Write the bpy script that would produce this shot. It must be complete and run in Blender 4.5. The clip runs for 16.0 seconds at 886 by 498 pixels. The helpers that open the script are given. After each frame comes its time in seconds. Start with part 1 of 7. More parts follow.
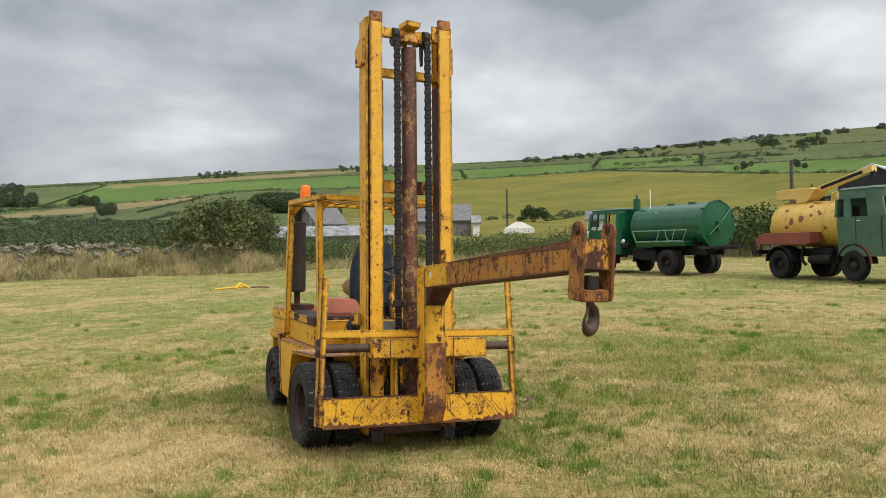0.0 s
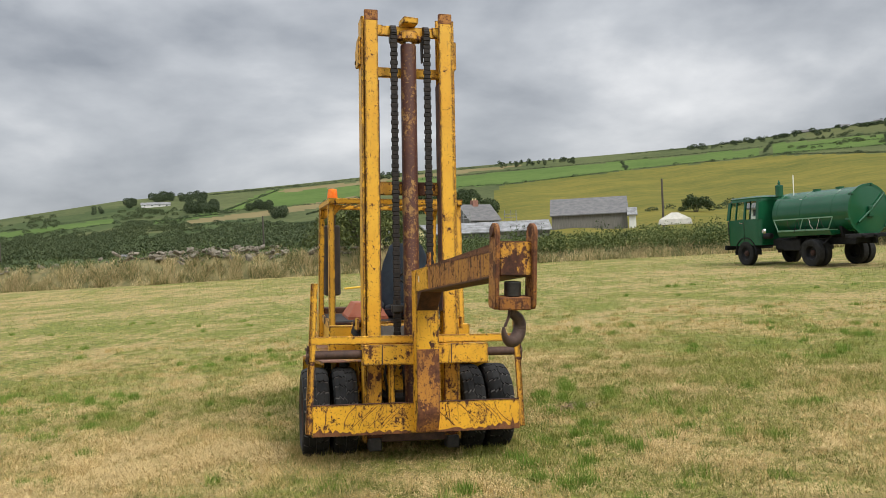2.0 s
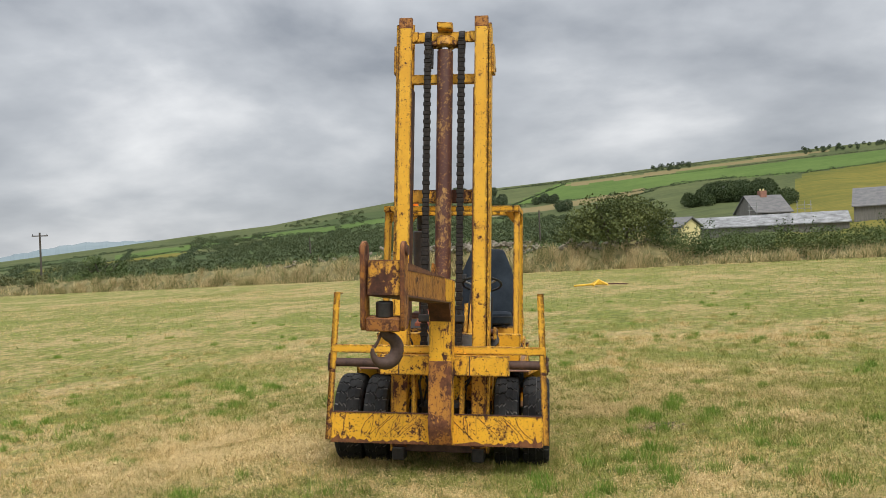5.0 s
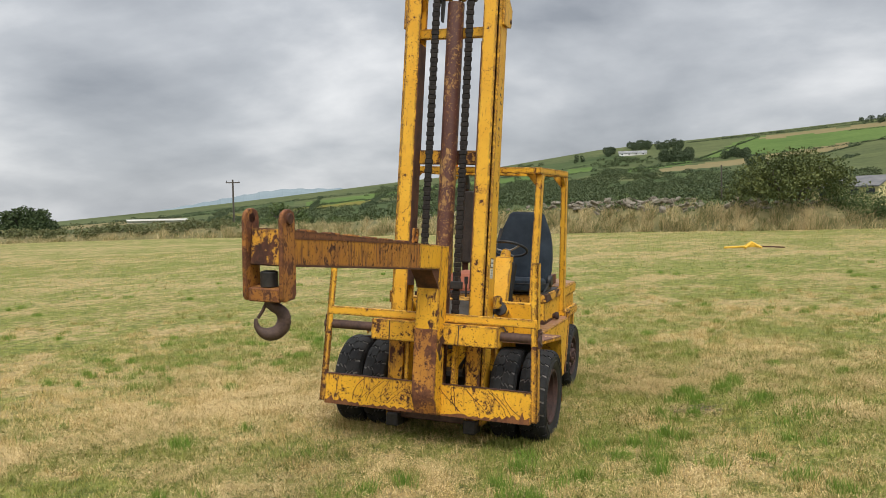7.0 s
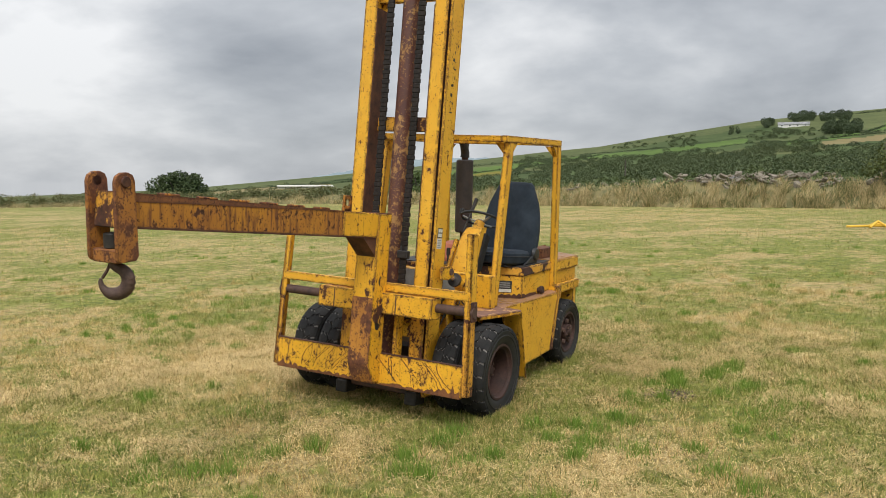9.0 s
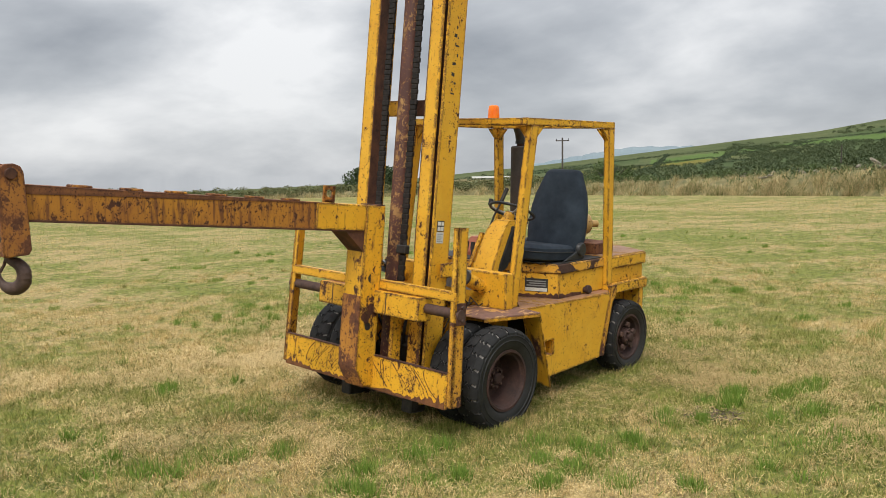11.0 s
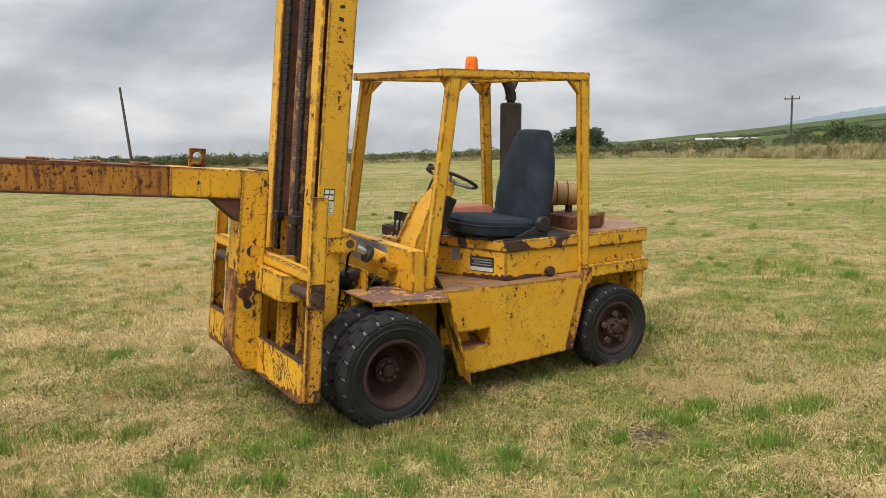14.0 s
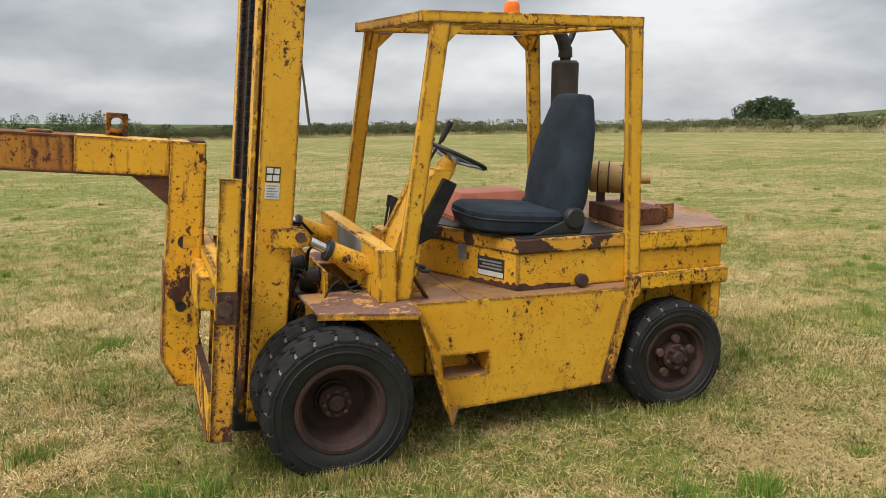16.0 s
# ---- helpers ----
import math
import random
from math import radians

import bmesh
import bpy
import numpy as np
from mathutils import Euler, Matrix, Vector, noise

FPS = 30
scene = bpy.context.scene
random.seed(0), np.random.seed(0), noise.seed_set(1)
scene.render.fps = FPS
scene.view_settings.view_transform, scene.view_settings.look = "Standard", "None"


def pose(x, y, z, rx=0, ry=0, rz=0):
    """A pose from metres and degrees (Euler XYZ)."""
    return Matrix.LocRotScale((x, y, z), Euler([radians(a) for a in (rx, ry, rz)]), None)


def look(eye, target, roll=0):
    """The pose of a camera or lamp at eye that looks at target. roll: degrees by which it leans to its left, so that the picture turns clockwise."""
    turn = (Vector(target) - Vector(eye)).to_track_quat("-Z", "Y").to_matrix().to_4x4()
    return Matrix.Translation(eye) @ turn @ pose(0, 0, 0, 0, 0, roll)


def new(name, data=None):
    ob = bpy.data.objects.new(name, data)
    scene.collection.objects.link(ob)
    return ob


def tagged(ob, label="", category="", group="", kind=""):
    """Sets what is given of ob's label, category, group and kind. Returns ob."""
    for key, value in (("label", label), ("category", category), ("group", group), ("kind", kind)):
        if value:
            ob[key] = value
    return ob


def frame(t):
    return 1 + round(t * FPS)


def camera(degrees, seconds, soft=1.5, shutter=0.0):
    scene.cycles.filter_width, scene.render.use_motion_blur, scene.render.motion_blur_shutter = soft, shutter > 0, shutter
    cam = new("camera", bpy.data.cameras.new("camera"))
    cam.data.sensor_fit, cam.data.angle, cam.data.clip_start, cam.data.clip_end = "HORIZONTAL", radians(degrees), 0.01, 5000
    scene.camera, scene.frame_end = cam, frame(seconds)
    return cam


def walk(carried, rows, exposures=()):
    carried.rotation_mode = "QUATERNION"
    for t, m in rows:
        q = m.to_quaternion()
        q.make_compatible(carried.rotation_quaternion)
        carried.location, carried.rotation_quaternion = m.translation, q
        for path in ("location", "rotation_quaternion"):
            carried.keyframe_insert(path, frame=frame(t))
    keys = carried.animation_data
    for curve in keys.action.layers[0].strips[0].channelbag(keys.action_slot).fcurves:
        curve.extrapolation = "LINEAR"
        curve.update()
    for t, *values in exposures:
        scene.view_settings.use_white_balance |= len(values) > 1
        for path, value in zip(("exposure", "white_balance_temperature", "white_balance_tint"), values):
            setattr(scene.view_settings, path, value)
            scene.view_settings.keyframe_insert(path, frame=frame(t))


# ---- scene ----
cam = camera(55.3, 16.0, soft=0.5)
# the rows are in the fork-lift's own frame, which leans a little on the sloping turf
LEAN = pose(0, 0, 0, 0.4, 2.75, 0)
PATH = [
    (0, (-2.591, -6.290, 1.614), (-1.793, -4.456, 1.633), 1.43),
    (0.5, (-2.304, -6.296, 1.630), (-1.594, -4.426, 1.650), 1.04),
    (1, (-1.947, -6.385, 1.650), (-1.328, -4.483, 1.666), 0.98),
    (1.5, (-1.599, -6.467, 1.680), (-1.072, -4.538, 1.688), 0.57),
    (2, (-1.245, -6.466, 1.692), (-0.811, -4.514, 1.694), 0.10),
    (2.5, (-0.870, -6.525, 1.710), (-0.531, -4.554, 1.711), -0.22),
    (3, (-0.546, -6.568, 1.748), (-0.318, -4.581, 1.757), -0.47),
    (3.5, (-0.232, -6.540, 1.766), (-0.128, -4.543, 1.780), -0.21),
    (4, (0.112, -6.527, 1.783), (0.081, -4.527, 1.803), -0.06),
    (4.2, (0.255, -6.524, 1.788), (0.175, -4.525, 1.809), -0.06),
    (6.3, (1.704, -6.071, 1.878), (1.211, -4.136, 1.768), 1.15),
    (6.5, (1.822, -6.006, 1.885), (1.280, -4.084, 1.768), 1.41),
    (7, (2.151, -5.863, 1.927), (1.500, -3.976, 1.793), 1.27),
    (7.5, (2.510, -5.755, 1.943), (1.765, -3.905, 1.798), 1.29),
    (8, (2.845, -5.582, 1.922), (2.025, -3.765, 1.757), 1.12),
    (8.5, (3.167, -5.397, 1.943), (2.279, -3.614, 1.760), 1.39),
    (8.7, (3.293, -5.311, 1.949), (2.380, -3.542, 1.752), 1.72),
    (10.8, (4.243, -4.000, 1.954), (2.942, -2.501, 1.707), 1.11),
    (11, (4.304, -3.885, 1.957), (2.969, -2.416, 1.709), 0.96),
    (11.5, (4.483, -3.600, 1.973), (3.069, -2.206, 1.739), 0.21),
    (12, (4.740, -3.292, 1.973), (3.253, -1.976, 1.737), 0.21),
    (12.5, (4.949, -2.898, 1.942), (3.418, -1.638, 1.682), 0.58),
    (13, (5.083, -2.540, 1.954), (3.508, -1.341, 1.669), 0.76),
    (13.5, (5.152, -2.155, 1.980), (3.538, -1.016, 1.668), 0.64),
    (14, (5.054, -1.778, 1.946), (3.395, -0.715, 1.604), 0.29),
    (14.5, (4.936, -1.384, 1.948), (3.228, -0.410, 1.579), -0.03),
    (15, (4.819, -0.995, 1.922), (3.068, -0.107, 1.539), -0.00),
    (15.5, (4.628, -0.614, 1.890), (2.833, 0.171, 1.486), -0.02),
    (16, (4.421, -0.268, 1.878), (2.590, 0.423, 1.465), 0.35),
]
walk(cam, [(t, LEAN @ look(eye, target, roll)) for t, eye, target, roll in PATH])

# ---- light: an overcast sky with a weak wide sun behind the cloud ----
SUN_EL, SUN_AZ = radians(48), radians(150)
world = bpy.data.worlds.new("overcast_sky")
scene.world = world
world.use_nodes = True
wn, wl = world.node_tree.nodes, world.node_tree.links
wn.clear()


def wnode(kind, operation="", data_type=""):
    n = wn.new(kind)
    if operation:
        n.operation = operation
    if data_type:
        n.data_type = data_type
    return n


def wmath(op, a, b=None, clamp=False):
    n = wnode("ShaderNodeMath", operation=op)
    n.use_clamp = clamp
    for i, v in enumerate((a, b)):
        if v is None:
            continue
        if isinstance(v, (int, float)):
            n.inputs[i].default_value = v
        else:
            wl.new(v, n.inputs[i])
    return n.outputs[0]


sky = wnode("ShaderNodeTexSky")
sky.sky_type, sky.sun_disc, sky.sun_elevation, sky.sun_rotation = "NISHITA", False, SUN_EL, SUN_AZ
coords = wnode("ShaderNodeTexCoord")
split = wnode("ShaderNodeSeparateXYZ")
wl.new(coords.outputs["Generated"], split.inputs[0])
height = wmath("MAXIMUM", split.outputs[2], 0.0)
lift = wmath("ADD", height, 0.34)
plane = wnode("ShaderNodeCombineXYZ")
wl.new(wmath("DIVIDE", split.outputs[0], lift), plane.inputs[0])
wl.new(wmath("DIVIDE", split.outputs[1], lift), plane.inputs[1])
big = wnode("ShaderNodeTexNoise")
big.inputs["Scale"].default_value, big.inputs["Detail"].default_value, big.inputs["Roughness"].default_value = 1.35, 8.0, 0.5
big.inputs["Distortion"].default_value = 0.12
wl.new(plane.outputs[0], big.inputs["Vector"])
soft_noise = wnode("ShaderNodeTexNoise")
soft_noise.inputs["Scale"].default_value, soft_noise.inputs["Detail"].default_value = 0.22, 3.0
wl.new(plane.outputs[0], soft_noise.inputs["Vector"])
blend = wmath("ADD", wmath("MULTIPLY", big.outputs["Fac"], 0.72), wmath("MULTIPLY", soft_noise.outputs["Fac"], 0.34))
ramp = wnode("ShaderNodeValToRGB")
ramp.color_ramp.elements[0].position, ramp.color_ramp.elements[0].color = 0.43, (0.31, 0.335, 0.375, 1)
ramp.color_ramp.elements[1].position, ramp.color_ramp.elements[1].color = 0.61, (0.94, 0.948, 0.96, 1)
mid = ramp.color_ramp.elements.new(0.52)
mid.color = (0.55, 0.575, 0.61, 1)
# cloud bases fade into one another near the horizon
depth = wmath("ADD", wmath("MULTIPLY", height, 1.7), 0.52, True)
blend = wmath("ADD", wmath("MULTIPLY", wmath("SUBTRACT", blend, 0.535), depth), 0.535)
wl.new(blend, ramp.inputs[0])
# an overcast sky is about three times as bright overhead as at the horizon
glow = wmath("ADD", wmath("MULTIPLY", wmath("MULTIPLY", height, height), 2.6), 0.93)
cloud = wnode("ShaderNodeVectorMath", operation="SCALE")
wl.new(ramp.outputs[0], cloud.inputs[0])
wl.new(glow, cloud.inputs["Scale"])
clear = wnode("ShaderNodeVectorMath", operation="SCALE")
wl.new(sky.outputs[0], clear.inputs[0])
clear.inputs["Scale"].default_value = 0.08
cover = wnode("ShaderNodeMix", data_type="RGBA")
cover.inputs["Factor"].default_value = 0.93
wl.new(clear.outputs[0], cover.inputs["A"])
wl.new(cloud.outputs[0], cover.inputs["B"])
back = wnode("ShaderNodeBackground")
back.inputs["Strength"].default_value = 1.0
wl.new(cover.outputs["Result"], back.inputs["Color"])
wl.new(back.outputs[0], wnode("ShaderNodeOutputWorld").inputs["Surface"])
sun_data = bpy.data.lights.new("sun", "SUN")
sun_data.energy, sun_data.angle, sun_data.color = 2.0, radians(18), (1.0, 0.95, 0.87)
sun_lamp = new("sun", sun_data)
sun_lamp.matrix_basis = look((0, 0, 0), (-math.sin(SUN_AZ) * math.cos(SUN_EL), -math.cos(SUN_AZ) * math.cos(SUN_EL), -math.sin(SUN_EL)))


# ---- materials ----
class Nodes:
    """Short names for building one node material."""

    def __init__(self, name):
        self.mat = bpy.data.materials.new(name)
        self.mat.use_nodes = True
        self.tree = self.mat.node_tree
        self.bsdf = self.tree.nodes["Principled BSDF"]

    def put(self, socket, value):
        if isinstance(value, bpy.types.NodeSocket):
            self.tree.links.new(value, socket)
        elif isinstance(value, tuple) and len(value) == 3 and socket.type == "RGBA":
            socket.default_value = (*value, 1)
        else:
            socket.default_value = value

    def math(self, op, a, b=0.0, clamp=False):
        n = self.tree.nodes.new("ShaderNodeMath")
        n.operation, n.use_clamp = op, clamp
        self.put(n.inputs[0], a), self.put(n.inputs[1], b)
        return n.outputs[0]

    def noise(self, scale, detail=4.0, rough=0.55, stretch=None, space="Object", shift=0.0, distort=0.0):
        tc = self.tree.nodes.new("ShaderNodeTexCoord")
        m = self.tree.nodes.new("ShaderNodeMapping")
        self.tree.links.new(tc.outputs[space], m.inputs[0])
        m.inputs["Scale"].default_value = stretch or (1, 1, 1)
        m.inputs["Location"].default_value = (shift, shift * 0.7, shift * 1.3)
        n = self.tree.nodes.new("ShaderNodeTexNoise")
        n.inputs["Scale"].default_value, n.inputs["Detail"].default_value, n.inputs["Roughness"].default_value = scale, detail, rough
        n.inputs["Distortion"].default_value = distort
        self.tree.links.new(m.outputs[0], n.inputs["Vector"])
        return n.outputs["Fac"]

    def step(self, value, lo, hi):
        n = self.tree.nodes.new("ShaderNodeMapRange")
        n.clamp = True
        self.put(n.inputs[0], value)
        n.inputs[1].default_value, n.inputs[2].default_value = lo, hi
        return n.outputs[0]

    def mix(self, fac, a, b):
        n = self.tree.nodes.new("ShaderNodeMix")
        n.data_type = "RGBA"
        self.put(n.inputs["Factor"], fac), self.put(n.inputs["A"], a), self.put(n.inputs["B"], b)
        return n.outputs["Result"]

    def bump(self, value, strength=0.3, distance=0.004):
        n = self.tree.nodes.new("ShaderNodeBump")
        n.inputs["Strength"].default_value, n.inputs["Distance"].default_value = strength, distance
        self.put(n.inputs["Height"], value)
        self.put(self.bsdf.inputs["Normal"], n.outputs[0])

    def island(self):
        return self.tree.nodes.new("ShaderNodeNewGeometry").outputs["Random Per Island"]

    def each(self):
        return self.tree.nodes.new("ShaderNodeObjectInfo").outputs["Random"]

    def edge(self, radius=0.012):
        """1 on worn edges, 0 on flats."""
        b = self.tree.nodes.new("ShaderNodeBevel")
        b.samples = 4
        b.inputs["Radius"].default_value = radius
        g = self.tree.nodes.new("ShaderNodeNewGeometry")
        d = self.tree.nodes.new("ShaderNodeVectorMath")
        d.operation = "DOT_PRODUCT"
        self.tree.links.new(b.outputs[0], d.inputs[0])
        self.tree.links.new(g.outputs["Normal"], d.inputs[1])
        return self.step(d.outputs["Value"], 0.998, 0.95)

    def done(self, color, rough=0.6, metal=0.0, spec=0.4):
        self.put(self.bsdf.inputs["Base Color"], color)
        self.put(self.bsdf.inputs["Roughness"], rough)
        self.put(self.bsdf.inputs["Metallic"], metal)
        self.bsdf.inputs["Specular IOR Level"].default_value = spec
        return self.mat


def chipped_paint(name, paint, faded, wear=0.5, rust=((0.022, 0.011, 0.009), (0.12, 0.044, 0.022)), streak=0.0, gloss=0.5, edges=0.75, flakes=False):
    """Old machine paint with rust chips, worn edges, streaks and dust. wear 0 to 1."""
    n = Nodes(name)
    base = n.mix(n.step(n.noise(2.2, 5, 0.6), 0.35, 0.68), paint, faded)
    dusty = n.mix(n.math("MULTIPLY", n.step(n.noise(6, 8, 0.7, shift=4), 0.45, 0.75), 0.38), base, tuple(c * k for c, k in zip(paint, (0.60, 0.52, 0.5))))
    cut = 0.715 - 0.135 * wear
    patch = n.step(n.noise(7.5, 12, 0.72, (1, 1, 0.8), shift=9), cut, cut + 0.02)
    zone = n.step(n.noise(2.1, 4, 0.55, shift=17), 0.34, 0.62)
    level = 0.735 - 0.10 * wear
    specks = n.step(n.math("ADD", n.noise(24, 9, 0.74, (1, 1, 0.75), shift=2), n.math("MULTIPLY", zone, 0.10)), level, level + 0.02)
    dots = n.step(n.math("ADD", n.noise(70, 4, 0.55, shift=12), n.math("MULTIPLY", zone, 0.05)), level + 0.0, level + 0.03)
    chips = n.math("MAXIMUM", patch, n.math("MAXIMUM", specks, dots))
    if flakes:
        chips = n.step(n.noise(4.2, 12, 0.62, shift=23), 0.60 - 0.09 * wear, 0.61 - 0.09 * wear)
    elif wear > 0.8:
        broad = n.step(n.noise(3.4, 13, 0.7, (1, 1, 0.7), shift=31), cut + 0.005, cut + 0.02)
        chips = n.math("MAXIMUM", chips, broad)
    if edges:
        worn = n.math("MULTIPLY", n.edge(0.026), n.step(n.noise(16, 7, 0.7, shift=6), 0.64 - 0.3 * edges, 0.70 - 0.3 * edges))
        chips = n.math("MAXIMUM", chips, worn)
    if streak:
        run = n.step(n.noise(30, 6, 0.6, (1, 1, 0.14), shift=3), 0.66 - 0.2 * streak, 0.80 - 0.2 * streak)
        dusty = n.mix(n.math("MULTIPLY", run, 0.85), dusty, (0.12, 0.042, 0.018))
    rusty = n.mix(n.step(n.noise(22, 7, 0.7, shift=5), 0.3, 0.7), *rust)
    fringe = n.math("SUBTRACT", n.step(n.noise(7.5, 12, 0.72, (1, 1, 0.8), shift=9), cut - 0.05, cut), patch, True)
    stained = n.mix(n.math("MULTIPLY", fringe, 0.35), dusty, (0.24, 0.09, 0.025))
    n.bump(n.math("ADD", n.math("MULTIPLY", chips, -1.0), n.math("MULTIPLY", n.noise(90, 3), 0.25)), 0.35, 0.003)
    return n.done(n.mix(chips, stained, rusty), n.math("ADD", n.math("MULTIPLY", chips, 0.9 - gloss), gloss), 0.0, 0.4)


def plain(name, a, b, scale=8.0, rough=0.7, metal=0.0, bump=0.0, stretch=None, spec=0.4, detail=6.0, fine=60.0):
    """Two tones mixed at a coarse and a fine scale."""
    n = Nodes(name)
    f = n.math("ADD", n.math("MULTIPLY", n.noise(scale, detail, 0.6, stretch), 0.7), n.math("MULTIPLY", n.noise(fine, 4, 0.6, stretch), 0.3))
    if bump:
        n.bump(f, bump, 0.005)
    return n.done(n.mix(n.step(f, 0.36, 0.64), a, b), rough, metal, spec)


YELLOW = chipped_paint("chipped_yellow_paint", (0.67, 0.335, 0.016), (0.70, 0.39, 0.032), 0.64, streak=0.12)
YELLOW_WORN = chipped_paint("scratched_yellow_paint", (0.75, 0.40, 0.018), (0.70, 0.355, 0.025), 0.90, streak=0.40)
YELLOW_ROUGH = chipped_paint("rust_spotted_yellow_paint", (0.64, 0.315, 0.02), (0.58, 0.28, 0.028), 1.12, streak=0.55)
RUST_PAINT = chipped_paint("rusty_orange_paint", (0.50, 0.225, 0.022), (0.34, 0.13, 0.022), 1.02, streak=0.80, gloss=0.6)
SHACKLE = chipped_paint("peeling_orange_paint", (0.46, 0.20, 0.028), (0.27, 0.10, 0.024), 1.3, rust=((0.045, 0.02, 0.014), (0.20, 0.075, 0.032)), streak=0.55, gloss=0.6)
RUST_RUN = chipped_paint("brown_rust_run", (0.16, 0.062, 0.026), (0.24, 0.095, 0.028), 0.8, streak=0.9, gloss=0.75)
RUST_DARK = plain("dark_rust", (0.03, 0.014, 0.011), (0.12, 0.048, 0.025), 9, 0.85, bump=0.3)
RAM = chipped_paint("flaking_maroon_paint", (0.075, 0.03, 0.024), (0.11, 0.042, 0.03), 0.95, rust=((0.26, 0.14, 0.05), (0.42, 0.24, 0.09)), streak=0.3, edges=0)
FLOOR_WEAR = chipped_paint("worn_floor_plate", (0.33, 0.18, 0.11), (0.20, 0.105, 0.07), 1.1, rust=((0.085, 0.042, 0.03), (0.50, 0.28, 0.05)), streak=0.0)
LID_WEAR = chipped_paint("peeling_lid_paint", (0.66, 0.33, 0.025), (0.60, 0.30, 0.04), 1.0, rust=((0.03, 0.018, 0.014), (0.085, 0.04, 0.028)), flakes=True)
WING_WEAR = chipped_paint("peeling_wing_paint", (0.56, 0.31, 0.09), (0.46, 0.25, 0.10), 1.45, rust=((0.12, 0.062, 0.045), (0.25, 0.135, 0.10)), flakes=True)
BROWN_STEEL = plain("bare_brown_steel", (0.045, 0.026, 0.021), (0.105, 0.057, 0.042), 12, 0.7, bump=0.2)
RIM = plain("rusty_brown_rim", (0.020, 0.0115, 0.0095), (0.068, 0.032, 0.024), 7, 0.75, bump=0.15)
RUBBER = plain("dusty_black_rubber", (0.007, 0.007, 0.007), (0.022, 0.0215, 0.021), 10, 0.8, bump=0.2, spec=0.3)
CHAIN = plain("greasy_black_chain", (0.007, 0.006, 0.0055), (0.028, 0.021, 0.017), 30, 0.6, spec=0.25)
BLACK = plain("oily_black_metal", (0.010, 0.010, 0.010), (0.035, 0.03, 0.027), 14, 0.55)
CHROME = plain("bright_rod_steel", (0.6, 0.6, 0.6), (0.75, 0.75, 0.75), 20, 0.2, 1.0)
SIDEWALL = plain("smooth_black_sidewall", (0.009, 0.009, 0.0085), (0.026, 0.0255, 0.025), 5, 0.62, bump=0.08, spec=0.35)
GROOVE = plain("dust_filled_tread_groove", (0.09, 0.084, 0.076), (0.22, 0.205, 0.19), 22, 0.95, spec=0.2)
SEAT = plain("charcoal_seat_cloth", (0.009, 0.0145, 0.023), (0.025, 0.037, 0.052), 7, 0.92, bump=0.5, fine=320)
SEAT_SIDE = plain("black_seat_plastic", (0.012, 0.013, 0.014), (0.025, 0.026, 0.028), 8, 0.5)
ORANGE_BOX = plain("faded_red_cover", (0.36, 0.10, 0.05), (0.46, 0.15, 0.08), 5, 0.6)
MUFFLER = plain("scorched_silencer_steel", (0.028, 0.024, 0.022), (0.065, 0.048, 0.04), 5, 0.7, bump=0.15)
STICKER = plain("grey_white_sticker", (0.50, 0.50, 0.46), (0.66, 0.65, 0.6), 30, 0.6)
BAR_DARK = plain("dark_print", (0.02, 0.02, 0.02), (0.04, 0.035, 0.03), 30, 0.6)
OLIVE_GREY = plain("bare_primer", (0.30, 0.31, 0.31), (0.17, 0.17, 0.16), 9, 0.6)
AIR_TAN = chipped_paint("tan_filter_paint", (0.46, 0.29, 0.09), (0.40, 0.25, 0.10), 0.55, edges=0.4)
n = Nodes("amber_lens")
n.bsdf.inputs["Transmission Weight"].default_value = 0.15
n.bsdf.inputs["Emission Color"].default_value = (1.0, 0.2, 0.01, 1)
n.bsdf.inputs["Emission Strength"].default_value = 0.0
AMBER = n.done(n.mix(n.step(n.noise(30), 0.4, 0.6), (0.92, 0.17, 0.006), (0.98, 0.24, 0.01)), 0.25, 0.0, 0.5)


# ---- mesh helpers ----
def merge(bm, tmp, m=None):
    if m is not None:
        bmesh.ops.transform(tmp, matrix=m, verts=tmp.verts)
    me = bpy.data.meshes.new("tmp")
    tmp.to_mesh(me)
    tmp.free()
    bm.from_mesh(me)
    bpy.data.meshes.remove(me)


def box(bm, a, b, m=None, bev=0.004):
    tmp = bmesh.new()
    bmesh.ops.create_cube(tmp, size=1)
    for v in tmp.verts:
        v.co = [(a[i] + b[i]) / 2 + v.co[i] * abs(b[i] - a[i]) for i in range(3)]
    if bev:
        bmesh.ops.bevel(tmp, geom=tmp.edges[:], offset=bev, segments=1, affect="EDGES", profile=0.5)
    merge(bm, tmp, m)
    return bm


def prism(bm, pts, axis, lo, hi, m=None, bev=0.0):
    """A polygon of 2D points, extruded along an axis (0, 1 or 2) from lo to hi."""
    def at(p, h):
        return [(h, p[0], p[1]), (p[0], h, p[1]), (p[0], p[1], h)][axis]
    tmp = bmesh.new()
    low, high = [tmp.verts.new(at(p, lo)) for p in pts], [tmp.verts.new(at(p, hi)) for p in pts]
    tmp.faces.new(low), tmp.faces.new(high)
    for i in range(len(pts)):
        j = (i + 1) % len(pts)
        tmp.faces.new((low[i], low[j], high[j], high[i]))
    bmesh.ops.recalc_face_normals(tmp, faces=tmp.faces)
    if bev:
        bmesh.ops.bevel(tmp, geom=tmp.edges[:], offset=bev, segments=1, affect="EDGES", profile=0.5)
    merge(bm, tmp, m)
    return bm


def axis_frame(p0, p1):
    d = Vector(p1) - Vector(p0)
    return Matrix.Translation(p0) @ d.to_track_quat("Z", "Y").to_matrix().to_4x4(), d.length


